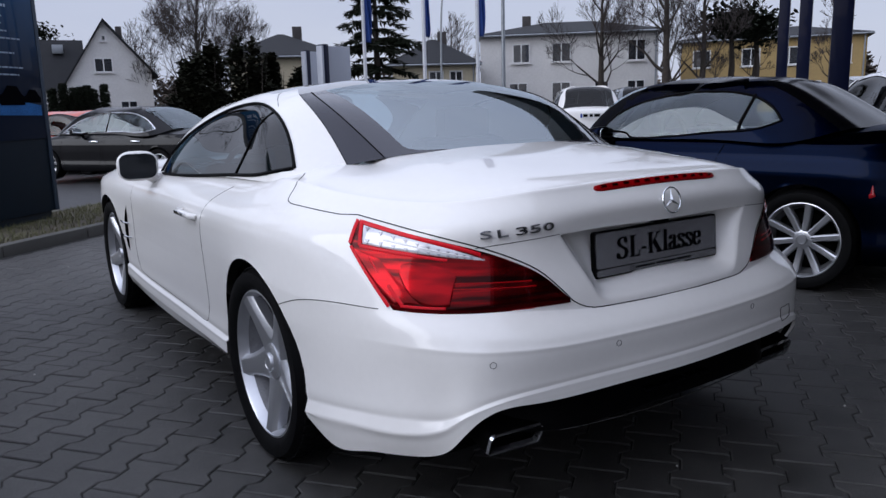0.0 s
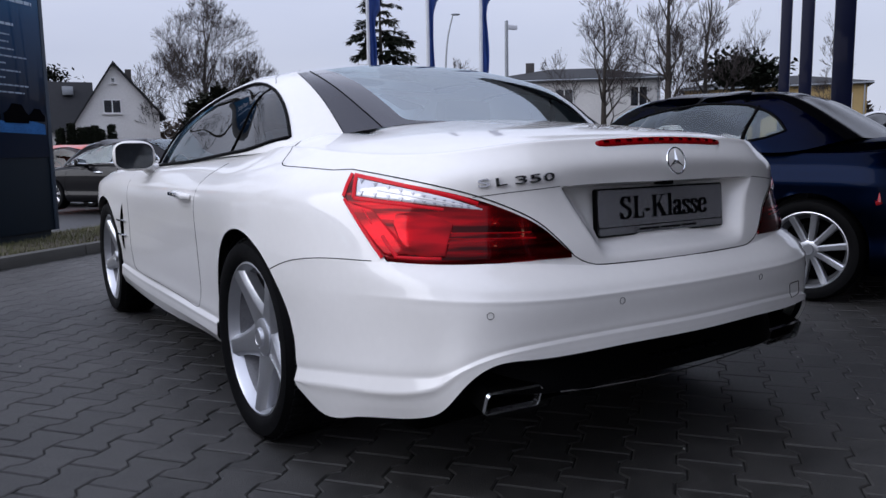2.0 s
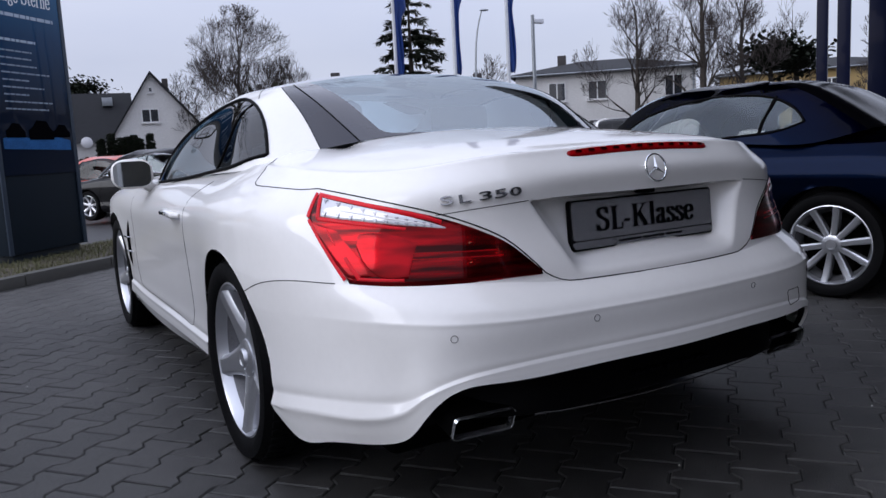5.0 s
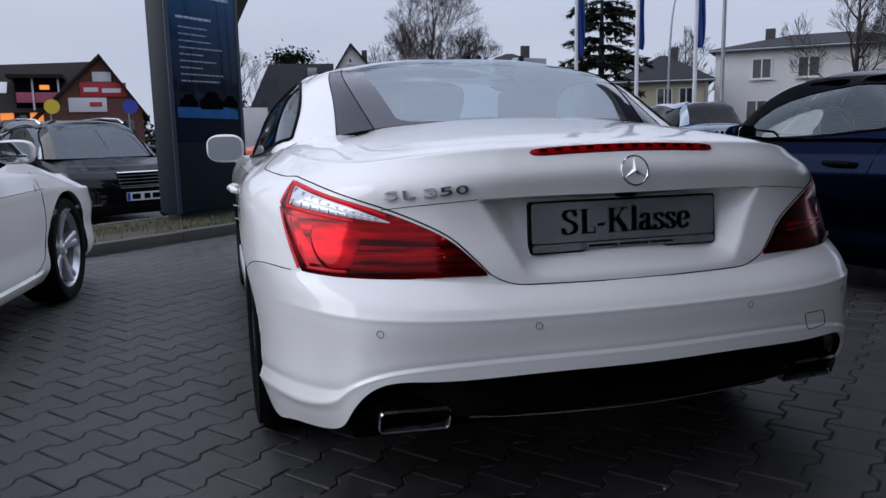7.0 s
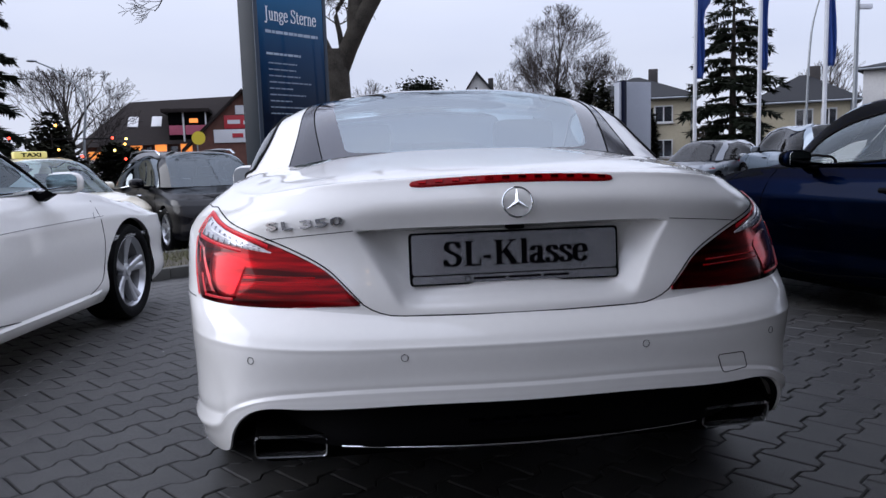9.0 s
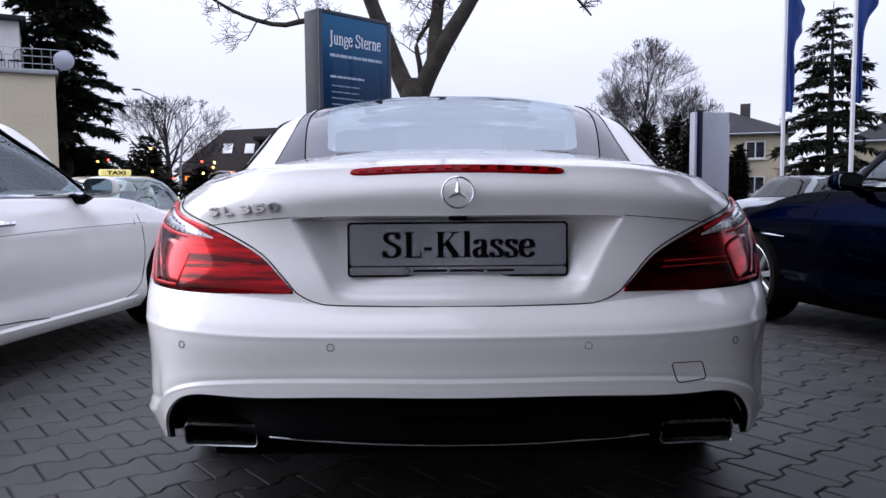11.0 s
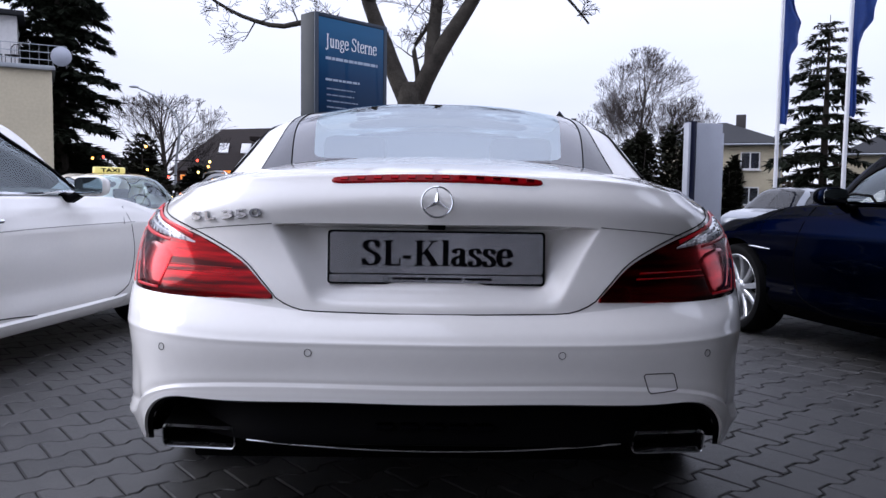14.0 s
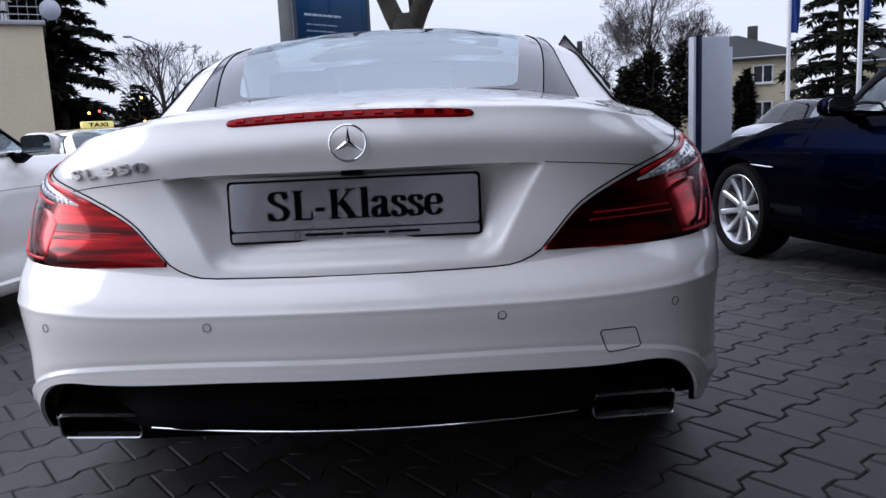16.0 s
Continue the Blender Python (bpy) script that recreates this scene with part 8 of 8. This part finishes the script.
slab("balcony_light", swing, M_WARM, -0.35, 0.15, 0.72, 0.79, 4.0, 4.25, 0.01)
for x in (-3.85, -2.45):
    bm = bmesh.new()
    box(bm, -0.30, 0.30, -0.50, 0.50, -0.03, 0.06, 0.01, pose(x, 2.25, 4.16, 41, 0, 0))
    part("roof_window", bm, M_FRAME, swing, "pale roof window", 0)
for x0, x1, z0, z1, low_z in ((-6.35, -5.2, 1.92, 2.40, 0.6), (-3.9, -3.2, 2.40, 2.74, 0.4), (-2.5, -1.78, 2.30, 2.74, 0.4), (-1.0, -0.28, 1.95, 2.74, 0.4)):
    w_ = slab("shop_window", swing, M_WHITESIGN, x0, x1, 0.93, 1.02, low_z, z1, 0.01, "white shop front panel")
    slab("lit_panel", w_, M_WARM, x0 + 0.03, x1 - 0.03, 0.90, 0.93, z0, z1 - 0.03)
for x0, x1 in ((-4.9, -4.1), (-3.0, -2.7), (-1.6, -1.15)):
    slab("shop_pane", swing, M_PANE, x0, x1, 0.96, 1.03, 0.3, 2.6, 0.01)
for x, m_, z in ((0.8, M_YELSIGN, 2.9), (4.6, M_BLUESIGN, 2.85)):
    sg = thing("road_sign", pose(-9.9 + x, 44.0, gz(-9, 44)), "round street sign on a thin grey post", "sign", "street signs")
    part("post", tube(bmesh.new(), [(0, 0, 0), (0, 0, 3.2)], 0.04, 8), M_STEEL, sg)
    bm = bmesh.new()
    lathe(bm, [(0.0, 0.0), (0.38, 0.0), (0.38, 0.03), (0.0, 0.03)], 24, "y")
    d_ = part("disc", bm, m_, sg)
    d_.location = (0.1, -0.08, z)
slab_wall = tagged(slab("garden_wall", None, M_PLASTER_W, -4.3, 2.5, 51.6, 51.9, -0.5, 2.6, 0.02), "low white outbuilding wall behind the shop", "wall", kind="structure")

# cream building with a roof terrace
cream = thing("terrace_house", pose(-16.5, 33.6, gz(-16, 33), 0, 0, 27), "cream flat-roofed building with a roof terrace", "house")
slab("wall", cream, M_PLASTER_B, -14, -0.55, 0, 10, -0.5, 6.5)
slab("terrace_edge", cream, M_STEEL, -14.1, -0.42, -0.2, 10.1, 6.5, 6.7, 0.02)
slab("upper_storey", cream, M_PLASTER_W, -14, -1.9, 1.5, 9, 6.7, 9.0)
slab("upper_roof", cream, M_SLATE, -14.3, -1.6, 1.1, 9.4, 9.0, 9.2, 0.02)
window(cream, -4.1, 4.5, 1.0, 1.7, 0.0)
window(cream, -7.5, 4.5, 1.0, 1.7, 0.0)
for k in range(3):
    bm = bmesh.new()
    tube(bm, [(-14, -0.05, 6.95 + 0.32 * k), (0.05, -0.05, 6.95 + 0.32 * k), (0.05, 3, 6.95 + 0.32 * k)], 0.018, 5)
    part("rail", bm, M_STEEL, cream)
for k in range(40):
    x = -14 + 0.36 * k
    if x > 0.05:
        continue
    part("baluster", tube(bmesh.new(), [(x, -0.05, 6.65), (x, -0.05, 7.6)], 0.012, 4), M_STEEL, cream)
bm = bmesh.new()
lathe(bm, [(0.0, 0.0), (0.25, 0.03), (0.43, 0.12)], 28, "y")
o = part("dish", bm, M_LIGHTGREY, cream, "grey satellite dish")
o.matrix_basis = pose(-0.2, -0.2, 7.15, 0, 0, -10)
part("dish_arm", tube(bmesh.new(), [(-0.5, 0.3, 6.7), (-0.5, 0.2, 7.0), (-0.2, -0.16, 7.1)], 0.03, 6), M_STEEL, cream)
for x in (-2.75, -2.05):
    ch = thing("terrace_chair", cream.matrix_basis @ pose(x, 0.75, 6.7, 0, 0, 20 if x < -2.4 else -30), "dark metal garden chair on the terrace", "chair", "terrace chairs")
    slab("seat", ch, M_BLACK, -0.24, 0.24, -0.24, 0.24, 0.42, 0.46, 0.01)
    for lx in (-0.22, 0.22):
        for ly in (-0.22, 0.22):
            part("leg", tube(bmesh.new(), [(lx, ly, 0), (lx * 0.95, ly * 0.95, 0.43)], 0.016, 5), M_BLACK, ch)
    bm = bmesh.new()
    tube(bm, [(-0.24, 0.22, 0.45), (-0.24, 0.27, 0.85), (-0.12, 0.29, 0.98), (0.12, 0.29, 0.98), (0.24, 0.27, 0.85), (0.24, 0.22, 0.45)], 0.018, 6)
    part("backrest", bm, M_BLACK, ch)
    for k in range(5):
        xx = -0.16 + 0.08 * k
        part("back_slat", tube(bmesh.new(), [(xx, 0.23, 0.46), (xx, 0.28, 0.96)], 0.009, 4), M_BLACK, ch)

# the dealer's building behind the walk
M_FACADE = material("grey_facade_panel", (0.24, 0.24, 0.245), 0.35, vary=0.25, scale=0.7)
# unseen pale glazing, added to brighten what the show plate reflects
M_PALEGLAZE = material("pale_reflecting_glazing", (0.46, 0.47, 0.49), 0.3, coat=0.6, vary=0.15, scale=1.2)
M_DARKCLAD = material("black_cladding", (0.010, 0.010, 0.012), 0.5, vary=0.3, scale=1.0)
M_SHOWGLASS = material("showroom_glass", (0.020, 0.022, 0.026), 0.05, coat=1.0, vary=0.3, scale=0.5)
hall = thing("showroom", pose(1.5, -4.6, 0, 0, 0, 8), "grey glazed showroom building facing the parked cars", "building")
slab("wall", hall, M_FACADE, -4.0, 15, -9, -0.05, -0.5, 8.2)
# unseen dark wing and canopies, added to hold skylight off the right side
slab("wing", hall, M_DARKCLAD, 3.7, 15, -0.05, 5.9, -0.5, 8.2, 0.0, "unseen dark showroom wing that blocks sky light from the right")
slab("canopy", hall, M_DARKCLAD, -0.6, 9.0, -0.05, 6.5, 3.4, 3.8, 0.02, "unseen dark slab added to shade the paving behind the coupe")
slab("canopy_arm", hall, M_DARKCLAD, 3.1, 9.0, 6.502, 9.9, 3.4, 3.8, 0.02, "unseen dark slab added to shade the side of the navy car")
slab("roof_edge", hall, M_FACADE, -4.3, 15.3, -9, 0.9, 8.2, 8.7, 0.02)
for k in range(7):
    x = -2.6 + 2.5 * k
    w_ = slab("glazing", hall, M_PALEGLAZE, x - 1.22, x + 1.22, -0.06, 0.02, 0.1, 4.4, 0.01)
    slab("pane", w_, M_SHOWGLASS, x - 1.15, x + 1.15, -0.02, 0.03, 0.18, 4.3)
M_SPOT = glow("warm_ceiling_spot", (1.0, 0.72, 0.42), 14)
for k in range(7):
    sp = slab("spot_light", hall, M_SPOT, -3.4 + 2.1 * k - 0.07, -3.4 + 2.1 * k + 0.07, 0.035, 0.06, 3.55 + 0.25 * (k % 2), 3.66 + 0.25 * (k % 2), 0.01)

# ---- paving stones ----
PITCH, ROW, STEP = 0.2155, 0.1665, 0.016


def paver_mesh():
    q, d, g = PITCH / 4, 0.015, 0.0030
    h = ROW / 2
    half = [(-2 * q, h + STEP), (-q - d, h + STEP), (-q + d, h - STEP), (q - d, h - STEP), (q + d, h + STEP), (2 * q, h + STEP)]
    ring = half + [(-x, -y) for x, y in half]

    def shrink(k):
        return [(x - math.copysign(k, x) * (abs(x) > 1.9 * q), y - math.copysign(k, y)) for x, y in ring]

    bm = bmesh.new()
    top = [bm.verts.new((x, y, 0.0)) for x, y in shrink(g + 0.0045)]
    mid = [bm.verts.new((x, y, -0.0035)) for x, y in shrink(g)]
    low = [bm.verts.new((x, y, -0.009)) for x, y in shrink(g)]
    bm.faces.new(top[::-1])
    n = len(ring)
    for a, b in ((top, mid), (mid, low)):
        for i in range(n):
            bm.faces.new((a[i], a[(i + 1) % n], b[(i + 1) % n], b[i]))
    bmesh.ops.recalc_face_normals(bm, faces=bm.faces)
    me = bpy.data.meshes.new("paver")
    bm.to_mesh(me)
    bm.free()
    me.materials.append(M_PAVER)
    return me


stone = paver_mesh()
sv = np.array([v.co[:] for v in stone.vertices])
sf = [tuple(p.vertices) for p in stone.polygons]
rnd = random.Random(11)
near, far_v, far_f = 0, [], []
for r in range(-34, 39):
    v = r * ROW + 0.02
    if v > KERB_V - ROW * 0.55:
        continue
    for k in range(-30, 62):
        u = k * PITCH + (PITCH / 2 if r % 2 else 0)
        x, y, _ = on_lot(u, v)
        if y < -1.6 or x < -5.2 or x > 7.5:
            continue
        tilt = (rnd.uniform(-0.004, 0.004), rnd.uniform(-0.004, 0.004), rnd.uniform(-0.006, 0.006))
        dz = rnd.uniform(-0.0016, 0.0006)
        close = (-2.15 < x < -1.0 and 0.75 < y < 3.35) or (0.95 < x < 2.05 and 0.85 < y < 3.3)
        if close and near < 300:
            near += 1
            o = new("paver", stone)
            o.parent = bed
            o.matrix_basis = Matrix.LocRotScale((u, v, dz), Euler(tilt), None)
        else:
            p = sv.copy()
            p[:, 2] += dz + tilt[0] * p[:, 1] - tilt[1] * p[:, 0]
            b = len(far_v)
            far_v += [(a[0] + u, a[1] + v, a[2]) for a in p]
            far_f += [tuple(i + b for i in f) for f in sf]
rest = bpy.data.meshes.new("pavers")
rest.from_pydata(far_v, [], far_f)
o = part("pavers", rest, M_PAVER, bed, "", 0)
tagged(o, kind="stuff")

# pale crumbs and grit lying on the stones
M_GRIT = material("pale_grit", (0.42, 0.41, 0.39), 0.9, vary=0.3, scale=40)
rnd = random.Random(23)
gv, gf = [], []
for k in range(70):
    x, y = rnd.uniform(-3.6, 3.4), rnd.uniform(0.6, 6.5)
    if Vector((x, y, 0)).dot(V) > KERB_V - 0.1:
        continue
    r_ = rnd.choice((0.0025, 0.003, 0.004, 0.006))
    b = len(gv)
    a = rnd.uniform(0, math.tau)
    ring = [(x + r_ * rnd.uniform(0.7, 1.3) * math.cos(a + math.tau * i / 5), y + r_ * rnd.uniform(0.7, 1.3) * math.sin(a + math.tau * i / 5)) for i in range(5)]
    gv += [(p, q, -0.001) for p, q in ring] + [(x, y, r_ * rnd.uniform(0.7, 1.3))]
    gf += [(b + i, b + (i + 1) % 5, b + 5) for i in range(5)]
grit = bpy.data.meshes.new("grit")
grit.from_pydata(gv, [], gf)
tagged(part("grit", grit, M_GRIT, None, "", 0), "pale crumbs of grit scattered on the paving", "grit", kind="stuff")
